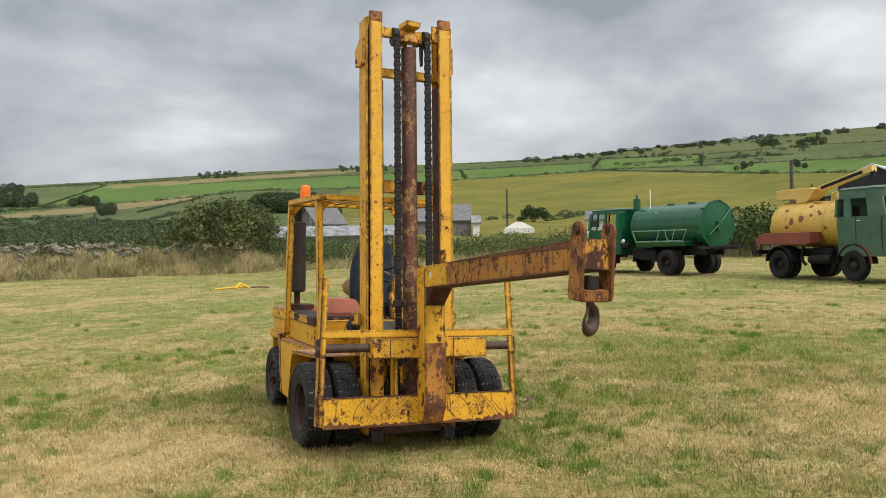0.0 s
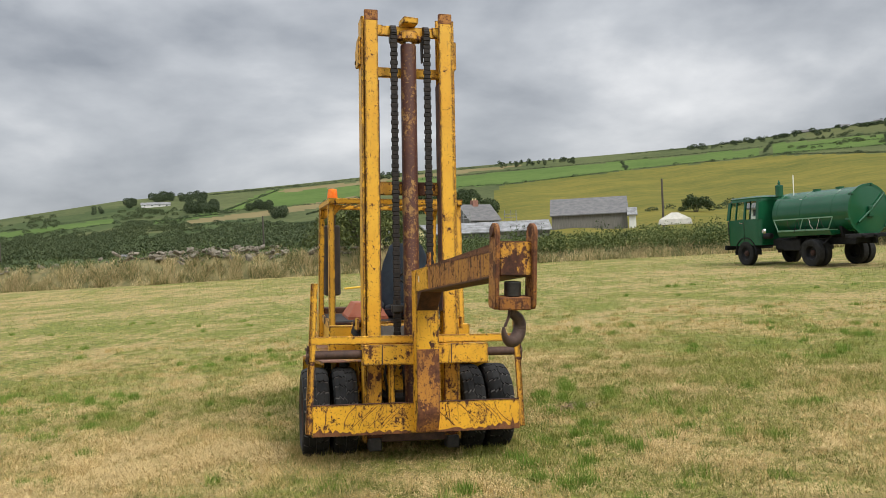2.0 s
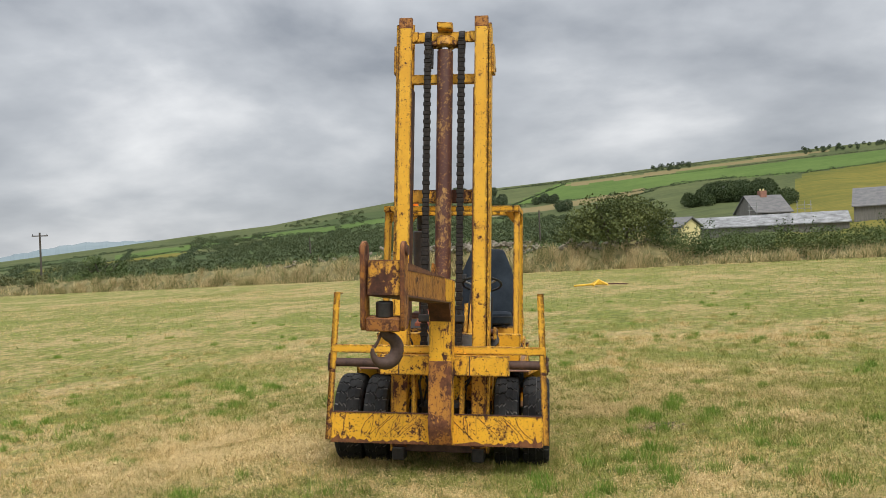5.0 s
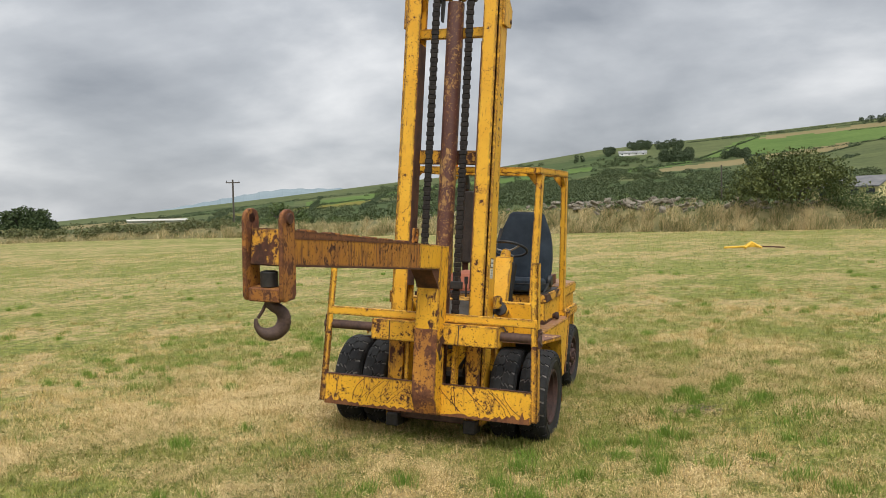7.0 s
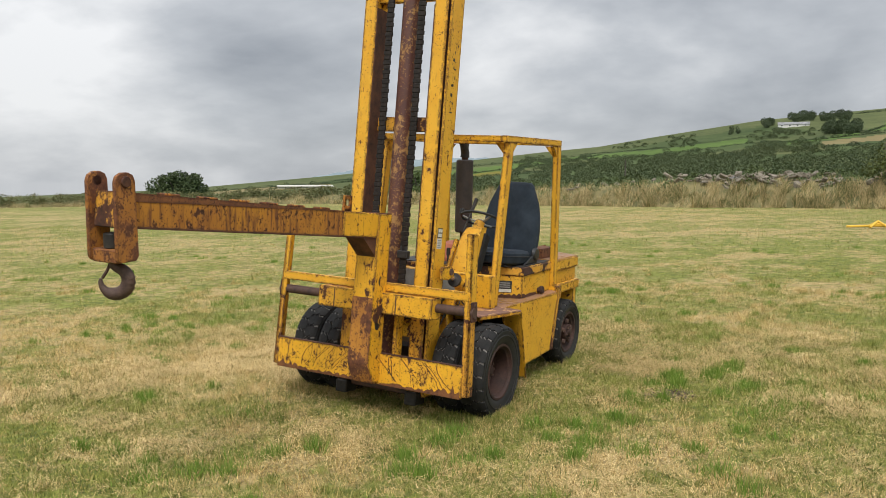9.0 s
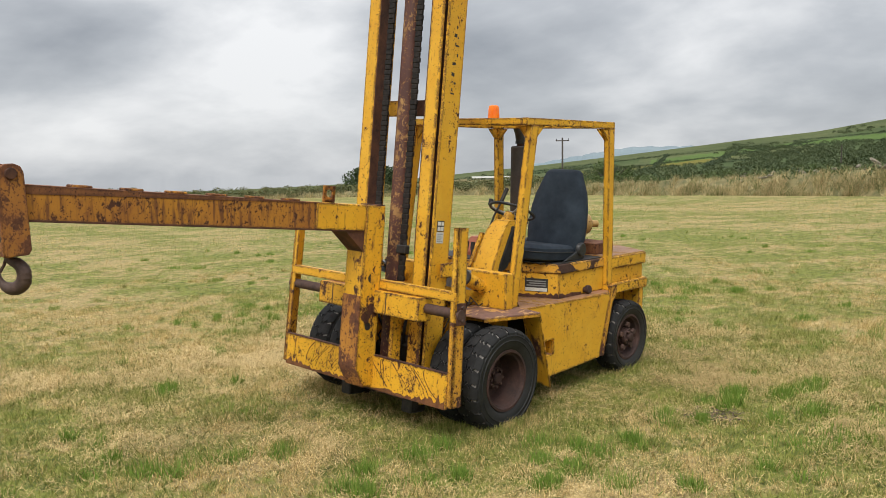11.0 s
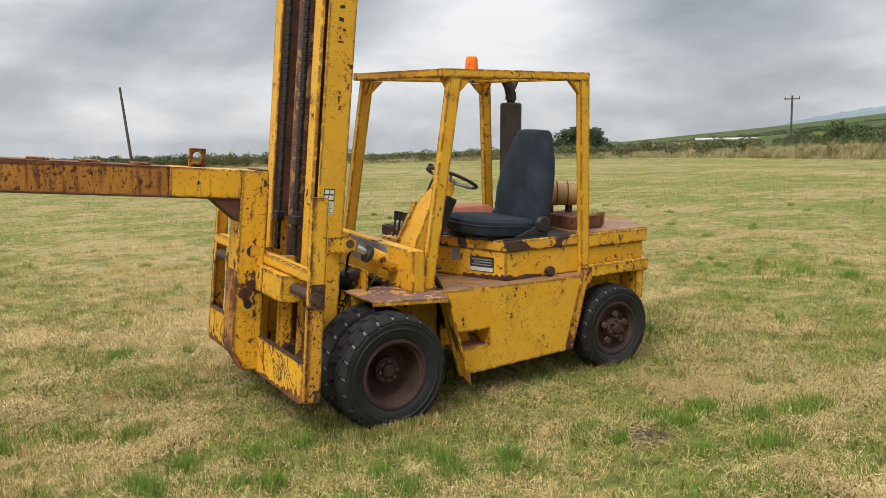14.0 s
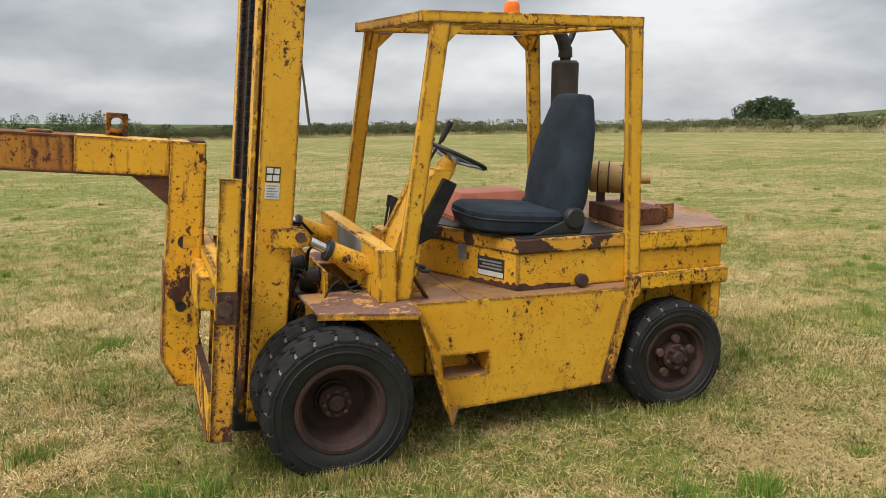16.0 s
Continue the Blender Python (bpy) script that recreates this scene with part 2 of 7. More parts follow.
def lathe(bm, profile, m=None, seg=32, closed=True):
    """Turn (radius, height) points about z."""
    tmp = bmesh.new()
    rings = []
    for r, z in profile:
        rings.append([tmp.verts.new((r * math.cos(2 * math.pi * k / seg), r * math.sin(2 * math.pi * k / seg), z)) for k in range(seg)])
    for a, b in zip(rings, rings[1:]):
        for k in range(seg):
            tmp.faces.new((a[k], a[(k + 1) % seg], b[(k + 1) % seg], b[k]))
    if closed:
        tmp.faces.new(rings[0][::-1]), tmp.faces.new(rings[-1])
    bmesh.ops.recalc_face_normals(tmp, faces=tmp.faces)
    merge(bm, tmp, m)
    return bm


def cyl(bm, p0, p1, r, r1=None, seg=16, m=None, bev=0.0):
    f, h = axis_frame(p0, p1)
    r1 = r if r1 is None else r1
    if bev:
        pts = [(r - bev, 0), (r, bev), (r1, h - bev), (r1 - bev, h)]
    else:
        pts = [(r, 0), (r1, h)]
    return lathe(bm, pts, (m @ f) if m is not None else f, seg)


def tube(bm, pts, r, seg=8, m=None, closed=False):
    """A round bar along a line of points; r may be a list."""
    tmp = bmesh.new()
    pts = [Vector(p) for p in pts]
    rings = []
    count = len(pts)
    up = Vector((0.13, 0.27, 0.95))
    for i, p in enumerate(pts):
        if closed:
            d = pts[(i + 1) % count] - pts[i - 1]
        else:
            d = pts[min(i + 1, count - 1)] - pts[max(i - 1, 0)]
        d.normalize()
        s = d.cross(up).normalized()
        t = s.cross(d)
        rad = r[i] if isinstance(r, (list, tuple)) else r
        rings.append([tmp.verts.new(p + rad * (math.cos(2 * math.pi * k / seg) * s + math.sin(2 * math.pi * k / seg) * t)) for k in range(seg)])
    pairs = list(zip(rings, rings[1:])) + ([(rings[-1], rings[0])] if closed else [])
    for a, b in pairs:
        for k in range(seg):
            tmp.faces.new((a[k], a[(k + 1) % seg], b[(k + 1) % seg], b[k]))
    if not closed:
        tmp.faces.new(rings[0][::-1]), tmp.faces.new(rings[-1])
    bmesh.ops.recalc_face_normals(tmp, faces=tmp.faces)
    merge(bm, tmp, m)
    return bm


def finish(name, bm, material, smooth=True):
    me = bpy.data.meshes.new(name)
    bm.to_mesh(me)
    bm.free()
    me.materials.append(material)
    if smooth:
        me.polygons.foreach_set("use_smooth", [True] * len(me.polygons))
        me.set_sharp_from_angle(angle=radians(32))
    return new(name, me)


def part(name, bm, material, parent, label=""):
    ob = finish(name, bm, material)
    ob.parent = parent
    return tagged(ob, label)


def thing(name, label, category, m=None, group="", kind=""):
    ob = new(name)
    if m is not None:
        ob.matrix_basis = m
    return tagged(ob, label, category, group, kind)


def sheet(name, verts, faces, materials, face_mats=None):
    me = bpy.data.meshes.new(name)
    me.from_pydata(verts, [], faces)
    for material in materials:
        me.materials.append(material)
    if face_mats is not None:
        me.polygons.foreach_set("material_index", face_mats)
    return new(name, me)

# ---- land: one sheet from the mown field over the hedge line to the hills ----
EYE0 = Vector((0.0, -6.3, 1.72))


def table(a, rows):
    return np.interp(a, [r[0] for r in rows], [r[1] for r in rows])


HEDGE_R = [(-180, 70), (-120, 105), (-92, 105), (-65, 100), (-50, 90), (-35, 72), (-25, 59), (-9, 48), (5, 44), (28, 42.5), (45, 46), (60, 50), (90, 62), (180, 70)]
SKYLINE = [(-180, 0.2), (-120, -0.3), (-96, -0.6), (-76, -0.85), (-64, -0.9), (-57, -0.8), (-50, -0.55), (-45, -0.28), (-36, 0.52), (-30, 1.15), (-26, 1.58),
           (-22, 2.02), (-18.2, 2.36), (-14.8, 2.92), (-8.4, 3.84), (-3.5, 4.2), (0, 4.42), (5, 4.78), (11, 5.2), (18, 5.45), (25, 5.6), (31, 5.75), (36, 6.1), (41, 6.35),
           (45, 6.5), (51, 6.65), (70, 6.4), (110, 3.0), (150, 0.6), (180, 0.2)]
CREST = 650.0


def turf_z(x, y):
    """The mown field: a gentle slope, settled a little under the fork-lift."""
    z = 0.0168 * x + 0.0128 * y
    near = np.exp(-((np.asarray(x) / 1.7) ** 4 + ((np.asarray(y) - 1.4) / 2.6) ** 4))
    return z + near * (-0.063 * np.asarray(x) - 0.0060 * np.asarray(y) + 0.004)


def land_z(az, r):
    """Height of the land at an azimuth (degrees) and distance from the middle of the walk."""
    hr, sk = table(az, HEDGE_R), table(az, SKYLINE)
    x, y = EYE0.x + r * np.sin(np.radians(az)), EYE0.y + r * np.cos(np.radians(az))
    field = turf_z(x, y)
    hx, hy = EYE0.x + hr * np.sin(np.radians(az)), EYE0.y + hr * np.cos(np.radians(az))
    low = np.degrees(np.arctan2(turf_z(hx, hy) - EYE0.z, hr))
    t = np.clip((r - hr) / (CREST - hr), 0, 1)
    el = low + (sk - low) * t ** 0.62
    hill = EYE0.z + r * np.tan(np.radians(el)) + 2.2 * np.sin(az * 0.9 + r * 0.013) * t * (1 - t)
    past = EYE0.z + CREST * np.tan(np.radians(sk)) - (r - CREST) * 0.03
    return np.where(r <= hr, field, np.where(r <= CREST, hill, past))


def place(az, r):
    return Vector((EYE0.x + r * math.sin(radians(az)), EYE0.y + r * math.cos(radians(az)), float(land_z(az, r))))


def on_hill(az, el):
    """The spot of the hillside that stands at an elevation (degrees)."""
    lo, hi = float(table(az, HEDGE_R)), CREST
    for _ in range(26):
        r = (lo + hi) / 2
        if math.degrees(math.atan2(float(land_z(az, r)) - EYE0.z, r)) < el:
            lo = r
        else:
            hi = r
    return place(az, r), r


def turf_colour(n):
    """Dry straw and fresh green in drifts; the same map colours soil, blades and cuttings."""
    drift = n.noise(0.75, 6, 0.64, (1.0, 0.8, 1), distort=0.7)
    patch = n.noise(4.6, 6, 0.66, shift=3)
    bands = n.noise(0.16, 3, 0.5, (0.35, 1.7, 1), shift=8)
    total = n.math("ADD", n.math("ADD", n.math("MULTIPLY", drift, 0.42), n.math("MULTIPLY", patch, 0.42)), n.math("MULTIPLY", bands, 0.20))
    return n.math("ADD", n.math("MULTIPLY", n.math("SUBTRACT", total, 0.514), 2.3), 0.51)


n = Nodes("mown_turf")
f = turf_colour(n)
grain = n.noise(60, 6, 0.7, (1, 0.6, 1))
f2 = n.math("ADD", f, n.math("MULTIPLY", n.math("SUBTRACT", grain, 0.5), 0.45))
green = n.mix(n.step(n.noise(8, 7, 0.7), 0.34, 0.66), (0.06, 0.072, 0.018), (0.26, 0.275, 0.066))
straw = n.mix(n.step(n.noise(17, 7, 0.7), 0.34, 0.66), (0.15, 0.11, 0.046), (0.52, 0.40, 0.19))
n.bump(grain, 0.6, 0.03)
TURF = n.done(n.mix(n.step(f2, 0.465, 0.65), green, straw), 0.95, 0, 0.15)


def blade_mat(name, greens, straws, lo, hi, spread):
    n = Nodes(name)
    who = n.island()
    clump = n.math("ADD", n.noise(9, 4, 0.6, shift=1), n.noise(31, 3, 0.6, shift=7))
    who = n.math("ADD", n.math("MULTIPLY", who, 0.55), n.math("MULTIPLY", n.step(clump, 0.75, 1.25), 0.45))
    f = n.math("ADD", turf_colour(n), n.math("MULTIPLY", n.math("SUBTRACT", who, 0.5), spread))
    g = n.mix(who, *greens)
    s = n.mix(n.math("FRACT", n.math("MULTIPLY", who, 7.3)), *straws)
    return n.done(n.mix(n.step(f, lo, hi), g, s), 0.8, 0, 0.2)


BLADES = blade_mat("grass_blades", ((0.07, 0.09, 0.018), (0.36, 0.385, 0.088)), ((0.17, 0.12, 0.042), (0.86, 0.64, 0.28)), 0.447, 0.612, 0.42)
TUFTS = blade_mat("green_tufts", ((0.07, 0.14, 0.016), (0.22, 0.33, 0.05)), ((0.13, 0.20, 0.035), (0.30, 0.34, 0.08)), 0.5, 0.9, 0.4)
STRAW = blade_mat("cut_straw", ((0.22, 0.16, 0.06), (0.60, 0.45, 0.19)), ((0.28, 0.20, 0.08), (0.92, 0.71, 0.35)), 0.4, 0.6, 0.4)


def grassland(name, a, b):
    """Hill pasture: broad drifts, drilled streaks and fine tussocks."""
    n = Nodes(name)
    f = n.math("ADD", n.math("MULTIPLY", n.noise(0.02, 6, 0.65), 0.40), n.math("MULTIPLY", n.noise(0.30, 7, 0.7), 0.32))
    f = n.math("ADD", f, n.math("MULTIPLY", n.noise(0.16, 5, 0.65, (0.25, 1.0, 1), shift=5), 0.28))
    return n.done(n.mix(n.step(f, 0.40, 0.60), a, b), 0.95, 0, 0.1)


FIELD_MATS = [TURF,
              grassland("scrub_slope", (0.035, 0.055, 0.018), (0.075, 0.10, 0.034)),
              grassland("bright_pasture", (0.060, 0.105, 0.022), (0.105, 0.155, 0.038)),
              grassland("olive_meadow", (0.080, 0.092, 0.017), (0.185, 0.155, 0.030)),
              grassland("tan_field", (0.16, 0.13, 0.06), (0.21, 0.17, 0.08)),
              grassland("grey_green_pasture", (0.048, 0.066, 0.024), (0.105, 0.118, 0.045)),
              grassland("moor_top", (0.07, 0.085, 0.03), (0.11, 0.115, 0.045))]
# fields on the hillside: material and corners as azimuth, elevation
FIELDS = [
    (5, [(-40, -2), (60, -2), (60, 8), (-40, 8)]),
    (1, [(-60, -3), (-26, -3), (-26, 0.3), (-21, 1.2), (-17, 2.1), (-13, 2.8), (-8, 3.5), (-4, 3.1), (0, 2.2), (8, 2.0), (9.5, -3)]),
    (2, [(-28, 0.8), (-19, 1.75), (-18.5, 1.35), (-28, 0.45)]),
    (3, [(-34, 0.0), (-26, 0.65), (-20, 1.2), (-20, 0.9), (-27, 0.3), (-34, -0.3)]),
    (4, [(-44, -0.55), (-36, 0.05), (-36, -0.2), (-44, -0.75)]),
    (1, [(-37, 0.1), (-29, 0.9), (-28.5, 0.65), (-36.5, -0.1)]),
    (6, [(-24.0, 0.75), (-18.0, 1.75), (-18.3, 1.15), (-23.7, 0.5)]),
    (2, [(-19.5, 1.75), (-14, 2.15), (-9, 2.75), (-9, 2.45), (-14, 1.8), (-19, 1.5)]),
    (6, [(-13.5, 1.55), (-9, 2.1), (-4, 2.3), (-4, 1.95), (-12, 1.3)]),
    (2, [(-6.5, 2.55), (-2.4, 3.0), (-2.4, 2.75), (-6.5, 2.35)]),
    (5, [(-8.5, 2.5), (-3.4, 3.35), (-2.5, 3.9), (-1.2, 3.7), (-4, 2.7)]),
    (2, [(-2.2, 3.0), (0.95, 4.25), (6, 4.5), (11.8, 4.75), (12.4, 4.1), (9.9, 3.9), (4.1, 3.3)]),
    (4, [(1.6, 4.25), (12, 5.0), (18, 5.3), (18, 5.15), (12, 4.8), (2, 4.1)]),
    (4, [(-4.6, 2.45), (1, 3.0), (6.9, 3.7), (6.9, 3.35), (1, 2.62), (-4.5, 2.2)]),
    (2, [(16.5, 4.85), (25, 5.1), (33.5, 5.3), (33.1, 4.85), (24.7, 4.5), (16.3, 4.0), (9, 3.9), (6.6, 4.3)]),
    (3, [(16.3, 3.95), (24.7, 4.45), (34.2, 4.75), (44.2, 4.15), (60, 3.6), (60, -2), (15, -2), (15.8, 2.5)]),
    (2, [(34, 5.5), (40.4, 5.5), (40.4, 4.85), (34, 4.85)]),
    (2, [(40.4, 4.85), (51.5, 4.75), (60, 4.6), (60, 3.75), (42.8, 4.2)]),
    (6, [(36, 6.0), (60, 6.9), (60, 5.7), (47.5, 5.75), (36, 5.7)])]


def inside(px, py, poly):
    hit = np.zeros(px.shape, bool)
    for (x0, y0), (x1, y1) in zip(poly, poly[1:] + poly[:1]):
        cross = ((y0 > py) != (y1 > py)) & (px < (x1 - x0) * (py - y0) / (y1 - y0 + 1e-12) + x0)
        hit ^= cross
    return hit


az_list = np.concatenate([np.arange(-112, 72, 0.4), np.arange(72, 248, 4.0)])
az_wrap = np.where(az_list > 180, az_list - 360, az_list)
hr = table(az_wrap, HEDGE_R)
near_u = np.concatenate([np.linspace(0.006, 0.30, 46), np.linspace(0.33, 1.0, 22)])
far_v = np.linspace(0, 1, 72)[1:] ** 1.5
radii = [u * hr for u in near_u] + [hr + (CREST - hr) * v for v in far_v] + [np.full_like(hr, q) for q in (760.0, 1000.0, 1500.0, 2400.0, 4200.0)]
R = np.array(radii)
A = np.broadcast_to(az_wrap, R.shape)
X, Y = EYE0.x + R * np.sin(np.radians(A)), EYE0.y + R * np.cos(np.radians(A))
Z = land_z(A, R)
rings, spokes = R.shape
verts = np.stack([X, Y, Z], -1).reshape(-1, 3)
i = np.arange(rings - 1)[:, None] * spokes
j = np.arange(spokes)[None, :]
k = (j + 1) % spokes
quads = np.stack([i + j, i + spokes + j, i + spokes + k, i + k], -1).reshape(-1, 4)
centre = verts[quads].mean(1)
caz = np.degrees(np.arctan2(centre[:, 0] - EYE0.x, centre[:, 1] - EYE0.y))
cr = np.hypot(centre[:, 0] - EYE0.x, centre[:, 1] - EYE0.y)
cel = np.degrees(np.arctan2(centre[:, 2] - EYE0.z, cr))
index = np.zeros(len(quads), np.int32)
beyond = cr > table(caz, HEDGE_R) + 0.5
index[beyond] = 5
for mat_no, poly in FIELDS:
    index[beyond & inside(caz, cel, poly)] = mat_no
cap = [tuple(range(spokes))]
me = bpy.data.meshes.new("ground")
me.from_pydata(verts.tolist(), [], quads.tolist() + cap)
for m in FIELD_MATS:
    me.materials.append(m)
me.polygons.foreach_set("material_index", np.concatenate([index, [0]]).astype(np.int32))
me.polygons.foreach_set("use_smooth", [True] * len(me.polygons))
ground = tagged(new("ground", me), "mown dry grass field running to green hills", "ground", kind="structure")

# far ridge beyond the valley; distance haze is painted into its blue-grey colour
n = Nodes("hazed_moor")
FAR_HAZED = n.done(n.mix(n.step(n.noise(0.003, 4), 0.4, 0.6), (0.19, 0.235, 0.255), (0.22, 0.265, 0.28)), 1.0, 0, 0)
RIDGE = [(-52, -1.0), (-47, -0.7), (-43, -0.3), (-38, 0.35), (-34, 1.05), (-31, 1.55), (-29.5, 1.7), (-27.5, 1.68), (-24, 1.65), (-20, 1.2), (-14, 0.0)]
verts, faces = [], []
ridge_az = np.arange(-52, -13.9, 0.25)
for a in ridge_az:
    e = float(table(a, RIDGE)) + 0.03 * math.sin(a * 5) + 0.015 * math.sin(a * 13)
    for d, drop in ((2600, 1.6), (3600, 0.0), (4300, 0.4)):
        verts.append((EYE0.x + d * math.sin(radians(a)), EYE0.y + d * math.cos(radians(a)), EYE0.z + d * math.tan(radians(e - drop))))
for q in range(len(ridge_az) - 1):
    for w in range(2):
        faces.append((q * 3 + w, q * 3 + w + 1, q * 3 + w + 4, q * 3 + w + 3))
tagged(sheet("backdrop_far_ridge", verts, faces, [FAR_HAZED]), "far moorland ridge, tinted blue-grey by painted haze", "hill", kind="structure")

# ---- the fork-lift: x to its left as one faces its front, y towards its rear, z up ----
forklift = thing("forklift_truck", "rusty yellow mast fork-lift truck with crane jib, parked on mown grass", "forklift", LEAN)
MAST = Matrix.Translation((0, 0.185, 0)) @ pose(0, 0, 0, -5.0)
B = bmesh.new


def loft(bm, rings):
    tmp = bmesh.new()
    rows = [[tmp.verts.new(p) for p in ring] for ring in rings]
    k = len(rows[0])
    for a, b in zip(rows, rows[1:]):
        for i in range(k):
            tmp.faces.new((a[i], a[(i + 1) % k], b[(i + 1) % k], b[i]))
    tmp.faces.new(rows[0][::-1]), tmp.faces.new(rows[-1])
    bmesh.ops.recalc_face_normals(tmp, faces=tmp.faces)
    merge(bm, tmp)
    return bm


def round_ring(c, a, b, power=3.2, count=24, tilt=0.0):
    """A rounded oblong about c, half widths a across x and b across y; tilt lifts it along y."""
    out = []
    for k in range(count):
        u = 2 * math.pi * k / count
        cu, su = math.cos(u), math.sin(u)
        x = math.copysign(abs(cu) ** (2 / power), cu) * a
        y = math.copysign(abs(su) ** (2 / power), su) * b
        out.append((c[0] + x, c[1] + y, c[2] + y * tilt))
    return out


def tyre_mesh(r, width, rim_r):
    """The carcass: sidewalls with two raised rings, and the floor of the tread."""
    bm = B()
    h = width / 2
    k = r - rim_r
    prof = [(rim_r - 0.012, h * 0.72), (rim_r + 0.006, h * 0.84), (rim_r + k * 0.10, h * 0.90), (rim_r + k * 0.28, h * 0.975), (rim_r + k * 0.42, h), (rim_r + k * 0.44, h + 0.004), (rim_r + k * 0.47, h + 0.004),
            (rim_r + k * 0.49, h), (rim_r + k * 0.66, h * 0.985), (rim_r + k * 0.68, h * 0.985 + 0.005), (rim_r + k * 0.71, h * 0.98 + 0.004), (rim_r + k * 0.73, h * 0.965), (r * 0.935, h * 0.92), (r * 0.957, h * 0.80)]
    lathe(bm, [(p, -z) for p, z in prof] + [(r * 0.962, 0)] + [(p, z) for p, z in reversed(prof)], None, 56, False)
    return bm


def groove_mesh(r, width):
    """The dust-filled floor between the tread blocks, a hair above the carcass."""
    h = width / 2
    return lathe(B(), [(r * 0.939, -h * 0.935), (r * 0.961, -h * 0.80), (r * 0.967, -h * 0.3), (r * 0.968, h * 0.3), (r * 0.961, h * 0.80), (r * 0.939, h * 0.935)], None, 56, False)


def tread_mesh(r, width, lugs):
    """Close-set blocks that zigzag from the middle of the tread over the shoulder."""
    bm = B()
    h = width / 2
    pitch = 2 * math.pi / lugs
    rows = ((0.02, 0.999, 0.0), (0.20, 1.0, 0.22), (0.30, 1.0, 0.02), (0.56, 0.998, 0.30), (0.66, 0.994, 0.12), (0.90, 0.966, 0.20), (1.0, 0.925, 0.20))
    for k in range(lugs):
        for s in (-1, 1):
            for first, last in ((0, 3), (3, 7)):
                strip = []
                for q, (u, top, shift) in enumerate(rows[first:last + (1 if last < 7 else 0)]):
                    inset = 0.012 if (q == 0 and first) else 0.0
                    a = (k + shift + (0.5 if s > 0 else 0)) * pitch
                    hw = pitch * (0.435 if u < 0.95 else 0.38)
                    for d, rad in ((-hw, r * top - 0.020), (-hw * 0.97, r * top), (hw * 0.97, r * top), (hw, r * top - 0.020)):
                        strip.append(bm.verts.new((rad * math.cos(a + d), rad * math.sin(a + d), s * (u + inset) * h)))
                n = len(strip) // 4
                for i in range(n - 1):
                    for j in range(3):
                        f = (strip[i * 4 + j], strip[i * 4 + j + 1], strip[i * 4 + j + 5], strip[i * 4 + j + 4])
                        bm.faces.new(f if s < 0 else f[::-1])
                for e in (0, n - 1):
                    f = strip[e * 4:e * 4 + 4]
                    bm.faces.new(f if (e == 0) == (s > 0) else f[::-1])
    bmesh.ops.recalc_face_normals(bm, faces=bm.faces)
    return bm


def make_wheel(parent, centre, side, r, width, rim_r, dish, bolts, lugs, label, outer=True, rim_mat=None, tyre_mat=None):
    """A wheel whose outer face looks along side * x. dish: how far the disc sits inside the outer face."""
    rim_mat, tyre_mat = rim_mat or RIM, tyre_mat or RUBBER
    m = Matrix.Translation(centre) @ pose(0, 0, 0, 0, 90 * side, 0)
    bm = B()
    h = width / 2
    prof = [(rim_r + 0.006, h * 0.80), (rim_r + 0.002, h * 0.90), (rim_r - 0.014, h * 0.90), (rim_r - 0.022, h * 0.70),
            (rim_r - 0.034, h * 0.62), (rim_r - 0.042, h - dish * 0.75), (rim_r * 0.72, h - dish), (rim_r * 0.45, h - dish), (rim_r * 0.43, h - dish + 0.02), (0.001, h - dish + 0.02)]
    lathe(bm, prof, m, 40, False)
    back = [(rim_r + 0.006, -h * 0.80), (rim_r - 0.02, -h * 0.85), (rim_r - 0.04, -h * 0.5), (rim_r - 0.045, h - dish * 0.75)]
    lathe(bm, back, m, 40, False)
    wheel = part("wheel", bm, rim_mat, parent, label)
    part("tyre", lathe_into(tyre_mesh(r, width, rim_r), m), SIDEWALL if lugs else tyre_mat, wheel)
    if lugs:
        part("tread_floor", lathe_into(groove_mesh(r, width), m), GROOVE, wheel, "pale dust in the tread grooves")
        part("tread", lathe_into(tread_mesh(r, width, lugs), m), tyre_mat, wheel, "black zigzag block tread")
    if outer:
        bm = B()
        z0 = h - dish + 0.015
        lathe(bm, [(rim_r * 0.40, z0), (rim_r * 0.38, z0 + 0.045), (rim_r * 0.35, z0 + 0.052), (rim_r * 0.2, z0 + 0.05), (rim_r * 0.19, z0 + 0.07), (rim_r * 0.14, z0 + 0.078), (0.001, z0 + 0.078)], m, 22, False)
        part("hub", bm, RIM, wheel)
        for k in range(bolts):
            bm = B()
            a = 2 * math.pi * k / bolts
            p = (rim_r * 0.285 * math.cos(a), rim_r * 0.285 * math.sin(a), z0 + 0.048)
            cyl(bm, p, (p[0], p[1], p[2] + 0.02), 0.0125, 0.011, 6, m)
            part("wheel_nut", bm, BROWN_STEEL, wheel)
    return wheel


def lathe_into(bm, m):
    bmesh.ops.transform(bm, matrix=m, verts=bm.verts)
    return bm


